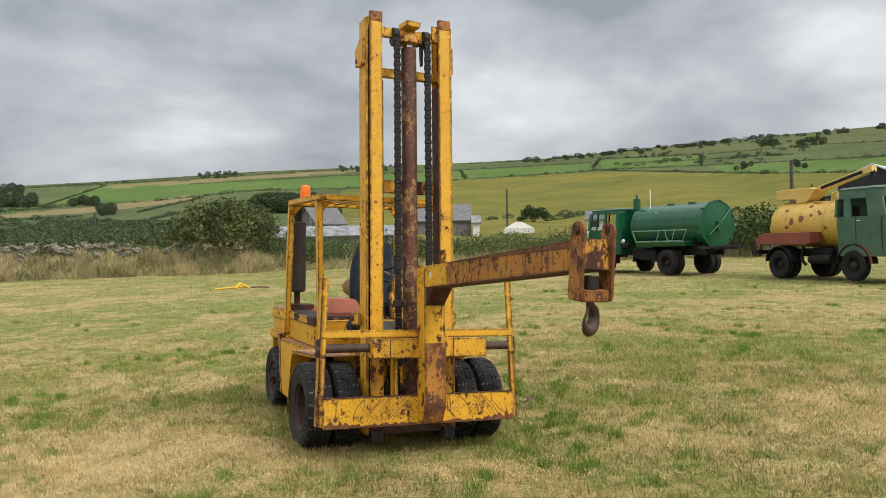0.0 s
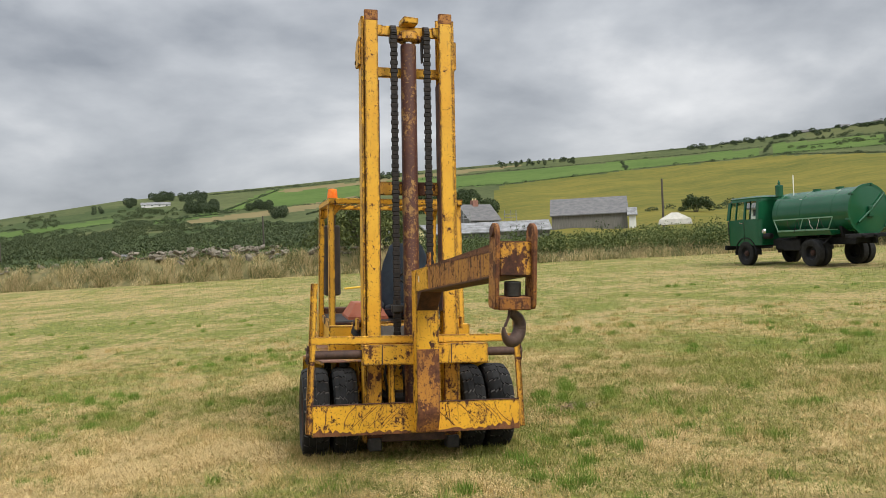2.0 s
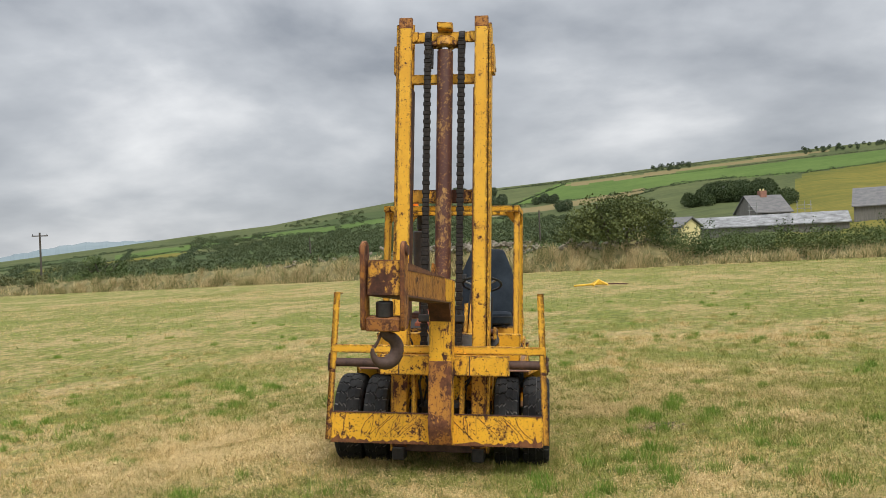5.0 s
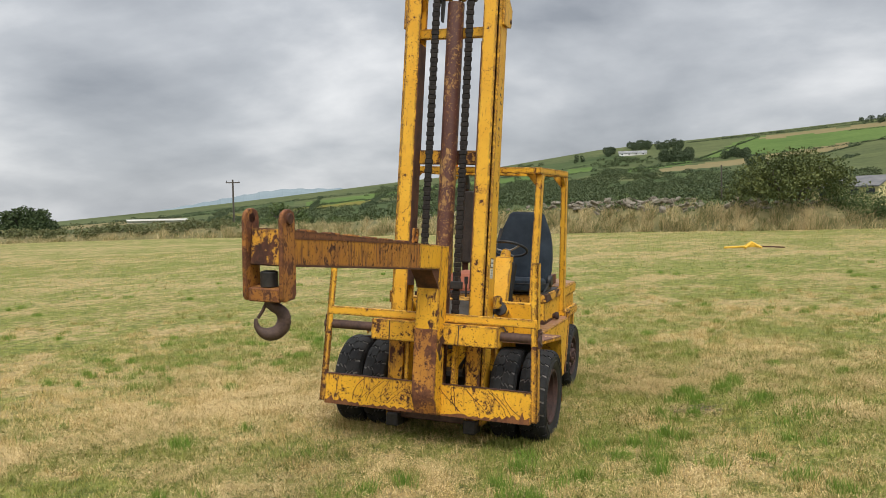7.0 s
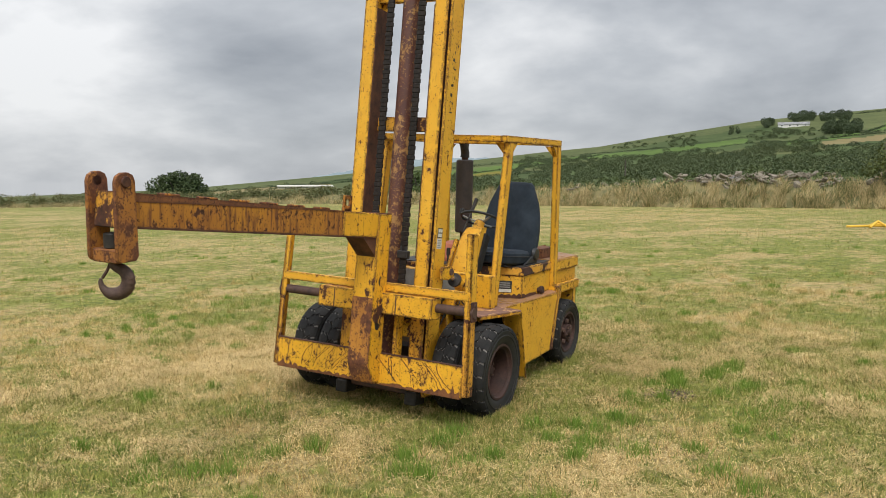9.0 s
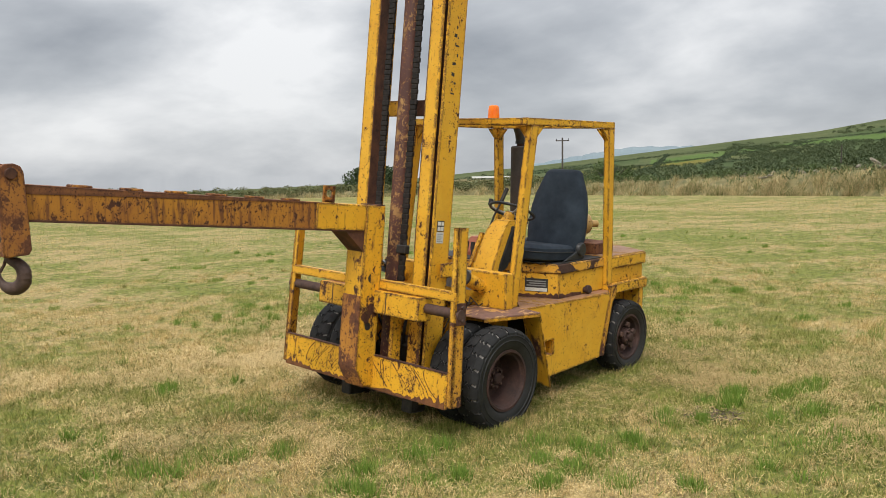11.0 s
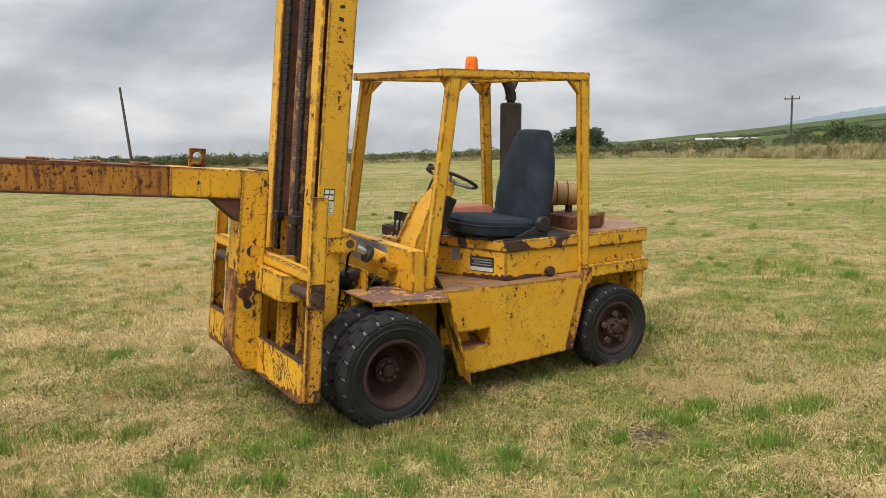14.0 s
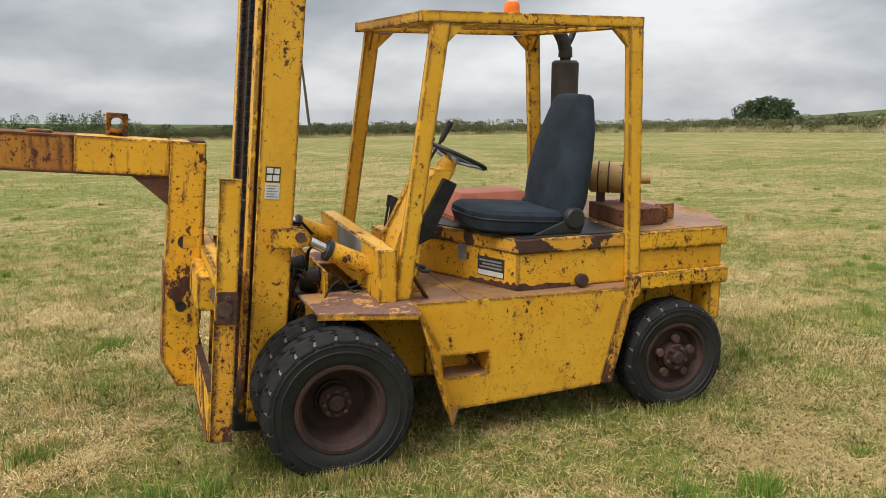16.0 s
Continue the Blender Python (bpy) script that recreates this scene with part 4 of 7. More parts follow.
# chassis
for s in (-1, 1):
    # side panel with its step hole: four pieces round the opening
    bm = B()
    x0, x1 = sorted((s * 0.648, s * 0.664))
    prism(bm, [(1.00, 0.765), (1.155, 0.480), (1.405, 0.480), (1.405, 0.74), (1.40, 0.755)], 0, x0, x1)
    prism(bm, [(1.405, 0.755), (2.205, 0.74), (2.065, 0.222), (1.405, 0.195)], 0, x0, x1)
    prism(bm, [(1.155, 0.362), (1.405, 0.362), (1.405, 0.195), (1.215, 0.19)], 0, x0, x1)
    prism(bm, [(1.00, 0.765), (1.155, 0.480), (1.155, 0.362), (1.215, 0.19), (1.17, 0.19)], 0, x0, x1)
    side = part("side_panel", bm, YELLOW, forklift, "yellow side panel with a step hole")
    bm = B()
    a, b = sorted((s * 0.50, s * 0.648))
    box(bm, (a, 1.15, 0.350), (b, 1.41, 0.362), None, 0)
    part("step_tread", bm, FLOOR_WEAR, side, "worn brown step tread")
    bm = B()
    a, b = sorted((s * 0.49, s * 0.50))
    box(bm, (a, 1.12, 0.33), (b, 1.44, 0.50), None, 0)
    a, b = sorted((s * 0.50, s * 0.648))
    box(bm, (a, 1.405, 0.362), (b, 1.415, 0.49), None, 0)
    box(bm, (a, 1.145, 0.48), (b, 1.415, 0.49), None, 0)
    part("step_well", bm, YELLOW_WORN, side)
    # edge strip before the rear wheel arch
    bm = B()
    x0, x1 = sorted((s * 0.640, s * 0.668))
    prism(bm, [(2.075, 0.225), (2.205, 0.735), (2.205, 0.80), (2.29, 0.80), (2.29, 0.70), (2.245, 0.66), (2.135, 0.222)], 0, x0, x1, None, 0.003)
    part("arch_edge", bm, YELLOW_ROUGH, forklift, "yellow arch edge with peeled paint")
    # front wing plate and its slanted flap
    bm = B()
    prism(bm, [(s * 0.33, 0.50), (s * 0.70, 0.515), (s * 0.838, 0.965), (s * 0.66, 1.0), (s * 0.33, 1.0)], 2, 0.762, 0.774, None, 0.002)
    part("front_wing", bm, WING_WEAR, forklift, "peeling brown and yellow wing plate over the wheels")
    bm = B()
    prism(bm, [(s * 0.70, 0.515), (s * 0.838, 0.965), (s * 0.828, 0.968), (s * 0.692, 0.52)], 2, 0.742, 0.762)
    part("wing_lip", bm, YELLOW, forklift)
    bm = B()
    quad = [(s * 0.838, 0.965, 0.772), (s * 0.655, 1.0, 0.772), (s * 0.655, 1.19, 0.19), (s * 0.832, 1.135, 0.185)]
    flap = [bm.verts.new(q) for q in quad] + [bm.verts.new((q[0], q[1] + 0.012, q[2])) for q in quad]
    for f in ((0, 1, 2, 3), (7, 6, 5, 4), (0, 4, 5, 1), (1, 5, 6, 2), (2, 6, 7, 3), (3, 7, 4, 0)):
        bm.faces.new([flap[i] for i in f])
    bmesh.ops.recalc_face_normals(bm, faces=bm.faces)
    part("mud_flap", bm, YELLOW, forklift, "slanted yellow mud flap plate")
    bm = B()
    tri = [(s * 0.834, 1.142, 0.185), (s * 0.66, 1.25, 0.205), (s * 0.66, 1.20, 0.19)]
    vs = [bm.verts.new(q) for q in tri] + [bm.verts.new((q[0], q[1], q[2] + 0.012)) for q in tri]
    for f in ((2, 1, 0), (3, 4, 5), (0, 1, 4, 3), (1, 2, 5, 4), (2, 0, 3, 5)):
        bm.faces.new([vs[i] for i in f])
    part("flap_foot", bm, FLOOR_WEAR, forklift)
    # inner wing wall
    bm = B()
    a, b = sorted((s * 0.40, s * 0.412))
    box(bm, (a, 0.52, 0.30), (b, 1.15, 0.765), None, 0)
    part("inner_wing", bm, YELLOW, forklift)
bm = B()
box(bm, (-0.40, 0.66, 0.30), (0.40, 2.3, 0.62), None, 0.01)
part("chassis_frame", bm, BLACK, forklift)
bm = B()
box(bm, (-0.655, 0.93, 0.735), (0.655, 1.30, 0.750), None, 0.002)
box(bm, (-0.655, 1.305, 0.735), (0.655, 2.25, 0.752), None, 0.002)
part("floor_plate", bm, FLOOR_WEAR, forklift, "worn brown floor plates")
# scuttle beam under the front posts
bm = B()
box(bm, (-0.625, 0.838, 0.768), (0.625, 0.93, 1.034), None, 0.006)
scuttle = part("scuttle", bm, YELLOW, forklift, "yellow scuttle beam")
bm = B()
box(bm, (-0.20, 0.834, 0.88), (0.30, 0.8385, 1.028), None, 0.001)
part("bare_patch", bm, OLIVE_GREY, scuttle, "bare grey patch")
bm = B()
box(bm, (-0.42, 0.62, 0.50), (0.42, 0.635, 0.90), None, 0.002)
part("bulkhead", bm, YELLOW_WORN, forklift)
for x, z, r in ((0.30, 0.86, 0.035), (0.16, 0.80, 0.075), (-0.12, 0.82, 0.06), (0.02, 0.70, 0.05)):
    bm = B()
    cyl(bm, (x, 0.54, z), (x, 0.62, z), r * 0.7, r, 18, None, 0.008)
    part("hydraulic_valve", bm, BLACK, forklift)
hoses = random.Random(3)
for k in range(14):
    bm = B()
    x = hoses.uniform(-0.3, 0.36)
    z = hoses.uniform(0.6, 0.85)
    tube(bm, [(x, 0.60, z), (x + hoses.uniform(-0.05, 0.05), 0.52, z + 0.04), (x + hoses.uniform(-0.1, 0.1), 0.47, z - 0.1), (x * 0.8, 0.46, z - 0.3)], hoses.uniform(0.006, 0.013), 6)
    part("hydraulic_hose", bm, BLACK, forklift)
for s in (-1, 1):
    bm = B()
    cyl(bm, (s * 0.40, 0.86, 0.905), (s * 0.40, 0.645, 1.005), 0.05, seg=20, bev=0.006)
    ram = part("tilt_ram", bm, YELLOW_WORN, forklift, "yellow tilt ram")
    bm = B()
    cyl(bm, (s * 0.40, 0.655, 1.0), (s * 0.40, 0.52, 1.075), 0.024, seg=16)
    part("tilt_rod", bm, CHROME, ram, "bright steel tilt rod")
    bm = B()
    cyl(bm, (s * 0.40, 0.652, 1.001), (s * 0.40, 0.632, 1.011), 0.055, seg=20)
    part("ram_gland", bm, BLACK, ram)
    bm = B()
    for o in (-0.045, 0.025):
        prism(bm, [(0.36, 1.04), (0.36, 1.135), (0.46, 1.135), (0.53, 1.12), (0.56, 1.08), (0.545, 1.045), (0.49, 1.03)], 0, s * 0.395 + o, s * 0.395 + o + 0.02, None, 0.003)
    part("tilt_bracket", bm, YELLOW_WORN, forklift)
    bm = B()
    cyl(bm, (s * 0.395 - 0.06, 0.50, 1.088), (s * 0.395 + 0.055, 0.50, 1.088), 0.026, seg=14)
    part("pivot_pin", bm, BROWN_STEEL, forklift)
    bm = B()
    tube(bm, [(s * 0.33, 0.72, 0.95), (s * 0.32, 0.66, 1.02), (s * 0.30, 0.60, 1.03), (s * 0.27, 0.57, 0.98), (s * 0.25, 0.56, 0.85)], 0.008, 8)
    part("ram_hose", bm, RUBBER, forklift)

# overhead guard
for s in (-1, 1):
    x0, x1 = sorted((s * 0.556, s * 0.608))
    bm = B()
    prism(bm, [(0.925, 0.775), (1.003, 0.775), (1.205, 2.10), (1.118, 2.10)], 0, x0, x1, None, 0.003)
    part("front_post", bm, YELLOW, forklift)
    bm = B()
    prism(bm, [(2.245, 0.80), (2.318, 0.80), (2.262, 2.10), (2.180, 2.10)], 0, x0, x1, None, 0.003)
    part("rear_post", bm, YELLOW, forklift)
    for corner in ([(1.20, 2.095), (1.185, 2.0), (1.29, 2.095)], [(2.185, 2.095), (2.188, 2.0), (2.09, 2.095)]):
        part("post_gusset", prism(B(), corner, 0, x0 + 0.01, x1 - 0.01), YELLOW, forklift)
    for y in (1.13, 2.2):
        part("post_gusset", prism(B(), [(s * 0.558, 2.095), (s * 0.558, 1.99), (s * 0.47, 2.095)], 1, y, y + 0.012), YELLOW, forklift)
    bm = B()
    box(bm, (x0, 1.062, 2.098), (x1, 2.264, 2.152), None, 0.004)
    part("roof_side", bm, YELLOW, forklift)
for y0, y1 in ((1.062, 1.112), (2.214, 2.264)):
    bm = B()
    box(bm, (-0.556, y0, 2.1), (0.556, y1, 2.15), None, 0.004)
    part("roof_end", bm, YELLOW, forklift)
for k in range(9):
    bm = B()
    x = -0.48 + 0.12 * k
    box(bm, (x - 0.016, 1.112, 2.122), (x + 0.016, 2.214, 2.136), None, 0.002)
    part("roof_bar", bm, YELLOW, forklift)
bm = B()
lathe(bm, [(0.052, 2.152), (0.052, 2.165), (0.046, 2.17)], Matrix.Translation((-0.49, 2.03, 0)), 24, True)
beacon = part("beacon", bm, BLACK, forklift, "orange warning beacon on the guard")
bm = B()
lathe(bm, [(0.052, 2.168), (0.052, 2.20), (0.047, 2.275), (0.041, 2.294), (0.02, 2.302)], Matrix.Translation((-0.49, 2.03, 0)), 24, True)
part("beacon_lens", bm, AMBER, beacon, "orange beacon lens")

# seat box
bm = B()
prism(bm, [(0.56, 1.605), (-0.10, 1.285), (-0.56, 1.285), (-0.56, 2.26), (0.56, 2.26)], 2, 0.752, 0.955, None, 0.006)
cover = part("engine_cover", bm, YELLOW, forklift, "yellow engine cover below the seat")
bm = B()
prism(bm, [(0.575, 1.60), (-0.10, 1.272), (-0.575, 1.272), (-0.575, 2.24), (0.575, 2.24)], 2, 0.952, 1.026, None, 0.006)
part("cover_lid", bm, LID_WEAR, cover, "peeling lid edge, worn to brown")
bm = B()
prism(bm, [(0.555, 1.62), (-0.10, 1.30), (-0.555, 1.30), (-0.555, 2.23), (0.555, 2.23)], 2, 1.026, 1.034, None, 0.002)
part("lid_mat", bm, BLACK, cover, "black grimy lid top")
# paint peeled to brown along the cover's foot
peel = random.Random(12)
line = [(1.603 + 0.024 * k, 0.765 + peel.uniform(0.0, 0.032) * (1 - k / 15) + 0.008) for k in range(14)]
part("peeled_foot", prism(B(), line + [(1.92, 0.755), (1.603, 0.755)], 0, 0.5602, 0.5625), RUST_DARK, cover, "paint peeled to dark brown")
face = Matrix.Translation((0.56, 1.605, 0)) @ pose(0, 0, 0, 0, 0, 180 + math.degrees(math.atan2(0.32, 0.66)))
bm = B()
box(bm, (0.09, -0.001, 0.80), (0.275, 0.004, 0.905), face, 0.001)
plate = part("maker_plate", bm, BAR_DARK, cover, "black maker's plate with worn print")
bm = B()
box(bm, (0.095, 0.004, 0.805), (0.27, 0.006, 0.832), face, 0)
part("plate_strip", bm, STICKER, plate)
bm = B()
for k in range(3):
    box(bm, (0.105, 0.004, 0.845 + 0.018 * k), (0.26 - 0.02 * (k % 2), 0.0055, 0.854 + 0.018 * k), face, 0)
part("plate_print", bm, OLIVE_GREY, plate)
line = [(0.002 + 0.022 * k, 0.77 + peel.uniform(0.0, 0.03) * (1 - k / 18) + 0.004) for k in range(16)]
part("peeled_foot", prism(B(), line + [(0.34, 0.755), (0.002, 0.755)], 1, 0.0002, 0.0025, face), RUST_DARK, cover, "paint peeled to dark brown")
bm = B()
box(bm, (0.36, -0.001, 0.86), (0.42, 0.003, 0.96), face, 0)
part("old_label", bm, OLIVE_GREY, cover, "torn grey label")
bm = B()
cyl(bm, (0.55, 1.965, 0.785), (0.585, 1.965, 0.79), 0.024, seg=14)
cyl(bm, (0.583, 1.965, 0.79), (0.615, 1.965, 0.795), 0.036, 0.034, 18, None, 0.004)
part("fuel_cap", bm, RIM, cover, "brown fuel filler cap")
# red cover left of the seat
bm = B()
loft(bm, [[(x, y, z) for x, y in ((-0.39 + i, 1.47 + i), (-0.01 - i, 1.47 + i), (-0.01 - i, 2.02 - i), (-0.39 + i, 2.02 - i))] for z, i in ((1.034, 0.0), (1.062, 0.0), (1.064, 0.006), (1.178, 0.075), (1.182, 0.082))])
part("red_cover", bm, ORANGE_BOX, forklift, "faded red sheet-metal cover")

# seat
seat_x = 0.262
bm = B()
rings = []
for z, c, a, b in ((1.038, 1.69, 0.225, 0.255), (1.052, 1.69, 0.247, 0.276), (1.10, 1.685, 0.258, 0.29), (1.138, 1.685, 0.256, 0.286), (1.158, 1.69, 0.238, 0.262), (1.164, 1.70, 0.19, 0.20), (1.160, 1.71, 0.10, 0.12)):
    rings.append(round_ring((seat_x, c, z), a, b, 3.6, 32, -0.08))
loft(bm, rings)
seat = part("seat_cushion", bm, SEAT, forklift, "charcoal cloth seat cushion")
bm = B()
rings = []
for z, y, a, b in ((1.07, 1.925, 0.20, 0.05), (1.10, 1.93, 0.235, 0.075), (1.20, 1.945, 0.255, 0.085), (1.32, 1.962, 0.258, 0.085), (1.45, 1.985, 0.248, 0.078), (1.56, 2.008, 0.225, 0.070), (1.66, 2.028, 0.185, 0.062), (1.73, 2.042, 0.158, 0.052), (1.752, 2.048, 0.135, 0.035), (1.757, 2.05, 0.09, 0.015)):
    rings.append(round_ring((seat_x, y + 0.02, z), a * 1.07, b * 1.12, 3.0, 28))
loft(bm, rings)
part("backrest", bm, SEAT, forklift, "charcoal cloth backrest, tall and rounded")
ring = round_ring((seat_x, 1.685, 1.112), 0.2595, 0.2915, 3.6, 48, -0.08)
part("piping", tube(B(), ring, 0.005, 6, None, True), SEAT_SIDE, seat, "black seam round the cushion")
for s in (-1, 1):
    bm = B()
    x = seat_x + s * 0.268
    cyl(bm, (x - 0.02 * s, 1.945, 1.115), (x + 0.018 * s, 1.945, 1.115), 0.062, 0.056, 24, None, 0.008)
    prism(bm, [(1.70, 1.035), (1.99, 1.035), (2.01, 1.09), (1.95, 1.13), (1.85, 1.09)], 0, min(x - 0.02 * s, x), max(x - 0.02 * s, x), None, 0.004)
    part("seat_hinge", bm, SEAT_SIDE, forklift, "black plastic seat hinge cover")
bm = B()
box(bm, (seat_x - 0.20, 1.46, 1.034), (seat_x + 0.20, 1.92, 1.048), None, 0.004)
part("seat_rail", bm, SEAT_SIDE, forklift)
bm = B()
box(bm, (seat_x + 0.06, 1.425, 1.115), (seat_x + 0.10, 1.428, 1.125), None, 0)
part("seat_tag", bm, STICKER, forklift)

# steering
sx0 = 0.255
wheel_c = Vector((sx0, 1.365, 1.44))
wheel_n = Vector((0.0, 0.42, 0.91)).normalized()
wm = Matrix.Translation(wheel_c) @ wheel_n.to_track_quat("Z", "Y").to_matrix().to_4x4()
bm = B()
tube(bm, [(0.178 * math.cos(2 * math.pi * k / 32), 0.178 * math.sin(2 * math.pi * k / 32), 0) for k in range(32)], 0.0115, 8, wm, True)
steer = part("steering_wheel", bm, SEAT_SIDE, forklift, "thin black steering wheel")
bm = B()
for k in range(3):
    a = 2 * math.pi * k / 3 + 0.4
    tube(bm, [(0.02 * math.cos(a), 0.02 * math.sin(a), -0.03), (0.10 * math.cos(a), 0.10 * math.sin(a), -0.018), (0.176 * math.cos(a), 0.176 * math.sin(a), 0)], 0.009, 6, wm)
cyl(bm, (0, 0, -0.06), (0, 0, -0.01), 0.032, seg=18, m=wm)
part("spoke", bm, OLIVE_GREY, steer)
bm = B()
cyl(bm, (0.15, 0.10, 0.0), (0.15, 0.10, 0.05), 0.016, 0.02, 12, wm, 0.004)
part("steering_knob", bm, SEAT_SIDE, steer)
bm = B()
tmp = [[(sx0 - w, y0, z), (sx0 + w, y0, z), (sx0 + w * 0.92, y1, z), (sx0 - w * 0.92, y1, z)] for z, w, y0, y1 in ((0.755, 0.105, 0.935, 1.12), (1.05, 0.098, 1.03, 1.17), (1.30, 0.085, 1.16, 1.30), (1.375, 0.07, 1.24, 1.35))]
loft(bm, tmp)
part("steering_column", bm, YELLOW, forklift, "yellow sheet-metal steering column")
bm = B()
prism(bm, [(1.08, 0.97), (1.20, 1.02), (1.345, 1.30), (1.27, 1.335), (1.11, 1.06)], 0, sx0 - 0.102, sx0 + 0.103, None, 0.006)
part("column_boot", bm, RUBBER, forklift, "black rubber column cover")
bm = B()
cyl(bm, (sx0, 1.275, 1.33), (sx0, 1.345, 1.42), 0.05, 0.042, 20, None, 0.004)
part("column_head", bm, YELLOW, forklift)
bm = B()
tube(bm, [(0.150, 1.20, 1.26), (0.168, 1.25, 1.40), (0.190, 1.325, 1.53)], [0.008, 0.008, 0.009], 8)
tube(bm, [(0.187, 1.315, 1.51), (0.202, 1.365, 1.615)], [0.014, 0.017], 10)
part("gear_lever", bm, BLACK, forklift, "black gear lever")
for k in range(3):
    bm = B()
    x = 0.10 - 0.06 * k
    tube(bm, [(x, 1.06, 1.02), (x - 0.004, 1.075, 1.10), (x - 0.010, 1.09, 1.16)], 0.008, 6)
    tube(bm, [(x - 0.008, 1.085, 1.14), (x - 0.012, 1.10, 1.20)], [0.015, 0.018], 8)
    part("control_lever", bm, BLACK, forklift, "black control lever")
bm = B()
box(bm, (-0.08, 1.0, 0.95), (0.14, 1.10, 1.03), None, 0.006)
prism(bm, [(1.00, 1.02), (1.09, 1.03), (1.18, 1.26), (1.14, 1.28)], 0, 0.115, 0.148, None, 0.004)
part("lever_box", bm, YELLOW_WORN, forklift)
for x in (0.10, 0.40):
    bm = B()
    tube(bm, [(x, 1.02, 0.80), (x, 1.10, 0.90), (x, 1.15, 0.88)], 0.012, 6)
    box(bm, (x - 0.04, 1.12, 0.86), (x + 0.04, 1.17, 0.875), None, 0.003)
    part("pedal", bm, BLACK, forklift)
part("treadle", box(B(), (-0.035, -0.006, 0), (0.035, 0.006, 0.17), Matrix.Translation((0.50, 1.12, 0.752)) @ pose(0, 0, 0, 32, 0, 0), 0.003), RUST_DARK, forklift, "rusty brown treadle plate")
for x in (0.33, 0.42, 0.24):
    part("stray_cable", tube(B(), [(x, 0.83, 0.80), (x + 0.02, 0.76, 0.79), (x - 0.01, 0.70, 0.86), (x + 0.03, 0.64, 0.83), (x, 0.60, 0.74)], 0.005, 6), BLACK, forklift)

# counterweight
def plan(x, y0, y1, y2, w=0.20):
    return [(x, y0), (x, y1), (w, y2), (-w, y2), (-x, y1), (-x, y0)]


bm = B()
prism(bm, plan(0.605, 2.25, 2.885, 3.10), 2, 0.928, 1.030, None, 0.008)
deck = part("rear_deck", bm, YELLOW_WORN, forklift, "yellow rear deck over the counterweight")
bm = B()
prism(bm, plan(0.592, 2.26, 2.872, 3.085), 2, 1.030, 1.036, None, 0.002)
part("deck_top", bm, FLOOR_WEAR, deck, "worn brown deck top")
bm = B()
prism(bm, plan(0.585, 2.25, 2.865, 3.08), 2, 0.795, 0.93, None, 0.006)
part("counterweight", bm, YELLOW, forklift, "yellow cast counterweight")
bm = B()
prism(bm, plan(0.622, 2.25, 2.895, 3.115), 2, 0.712, 0.80, None, 0.008)
part("rear_bumper", bm, YELLOW_WORN, forklift, "yellow bumper ridge with peeled white paint")
bm = B()
prism(bm, plan(0.44, 2.22, 2.86, 3.05), 2, 0.40, 0.714, None, 0.008)
for s in (-1, 1):
    prism(bm, [(s * 0.44, 2.80), (s * 0.60, 2.80), (s * 0.60, 2.868), (s * 0.44, 2.95)], 2, 0.50, 0.714)
part("tail_casting", bm, YELLOW, forklift)
bm = B()
box(bm, (0.10, 2.28, 1.036), (0.46, 2.56, 1.13), None, 0.005)
part("filter_box", bm, RUST_RUN, forklift, "rust-brown box on the rear deck")
bm = B()
box(bm, (0.30, 2.60, 1.036), (0.314, 2.73, 1.125), None, 0.004)
box(bm, (0.30, 2.60, 1.036), (0.42, 2.612, 1.125), None, 0.004)
part("deck_bracket", bm, RUST_PAINT, forklift)
bm = B()
box(bm, (-0.55, 2.27, 1.036), (-0.30, 2.50, 1.09), None, 0.006)
part("exhaust_base", bm, RUST_DARK, forklift)
# air cleaner
p0, p1 = Vector((0.075, 2.28, 1.272)), Vector((0.24, 2.52, 1.272))
d = (p1 - p0)
bm = B()
f, length = axis_frame(p0, p1)
lathe(bm, [(0.001, 0), (0.06, 0.002), (0.085, 0.018), (0.09, 0.03), (0.09, length - 0.03), (0.085, length - 0.018), (0.06, length), (0.001, length)], f, 28, False)
air = part("air_cleaner", bm, AIR_TAN, forklift, "tan drum air cleaner with bands")
for q in (0.06, 0.12, 0.20):
    bm = B()
    lathe(bm, [(0.0895, q), (0.0935, q + 0.002), (0.0935, q + 0.007), (0.0895, q + 0.009)], f, 28, False)
    part("band", bm, RUST_DARK, air)
for q in (0.08, 0.22):
    c = p0 + d.normalized() * q
    part("filter_stand", box(B(), (c.x - 0.02, c.y - 0.02, 1.12), (c.x + 0.02, c.y + 0.02, 1.19), None, 0.003), BROWN_STEEL, air)
part("intake_stub", cyl(B(), p1, p1 + d.normalized() * 0.07, 0.032, 0.03, 14), AIR_TAN, air)
# exhaust
ex = (-0.455, 2.40)
bm = B()
cyl(bm, (ex[0], ex[1], 1.215), (ex[0] - 0.01, ex[1], 1.945), 0.086, seg=26, bev=0.014)
exhaust = part("silencer", bm, MUFFLER, forklift, "scorched upright silencer")
part("exhaust_pipe", cyl(B(), (ex[0], ex[1], 1.03), (ex[0], ex[1], 1.22), 0.032), RUST_DARK, exhaust)
part("outlet_pipe", cyl(B(), (ex[0] - 0.01, ex[1], 1.94), (ex[0] - 0.012, ex[1], 2.0), 0.034), RUST_DARK, exhaust)
bm = B()
cyl(bm, (ex[0] - 0.012, ex[1], 1.965), (ex[0] - 0.012, ex[1], 2.03), 0.046, 0.042, 16)
tube(bm, [(ex[0] - 0.012, ex[1], 2.0), (ex[0] - 0.012, ex[1] - 0.02, 2.07), (ex[0] - 0.012, ex[1] - 0.06, 2.135)], 0.042, 12)
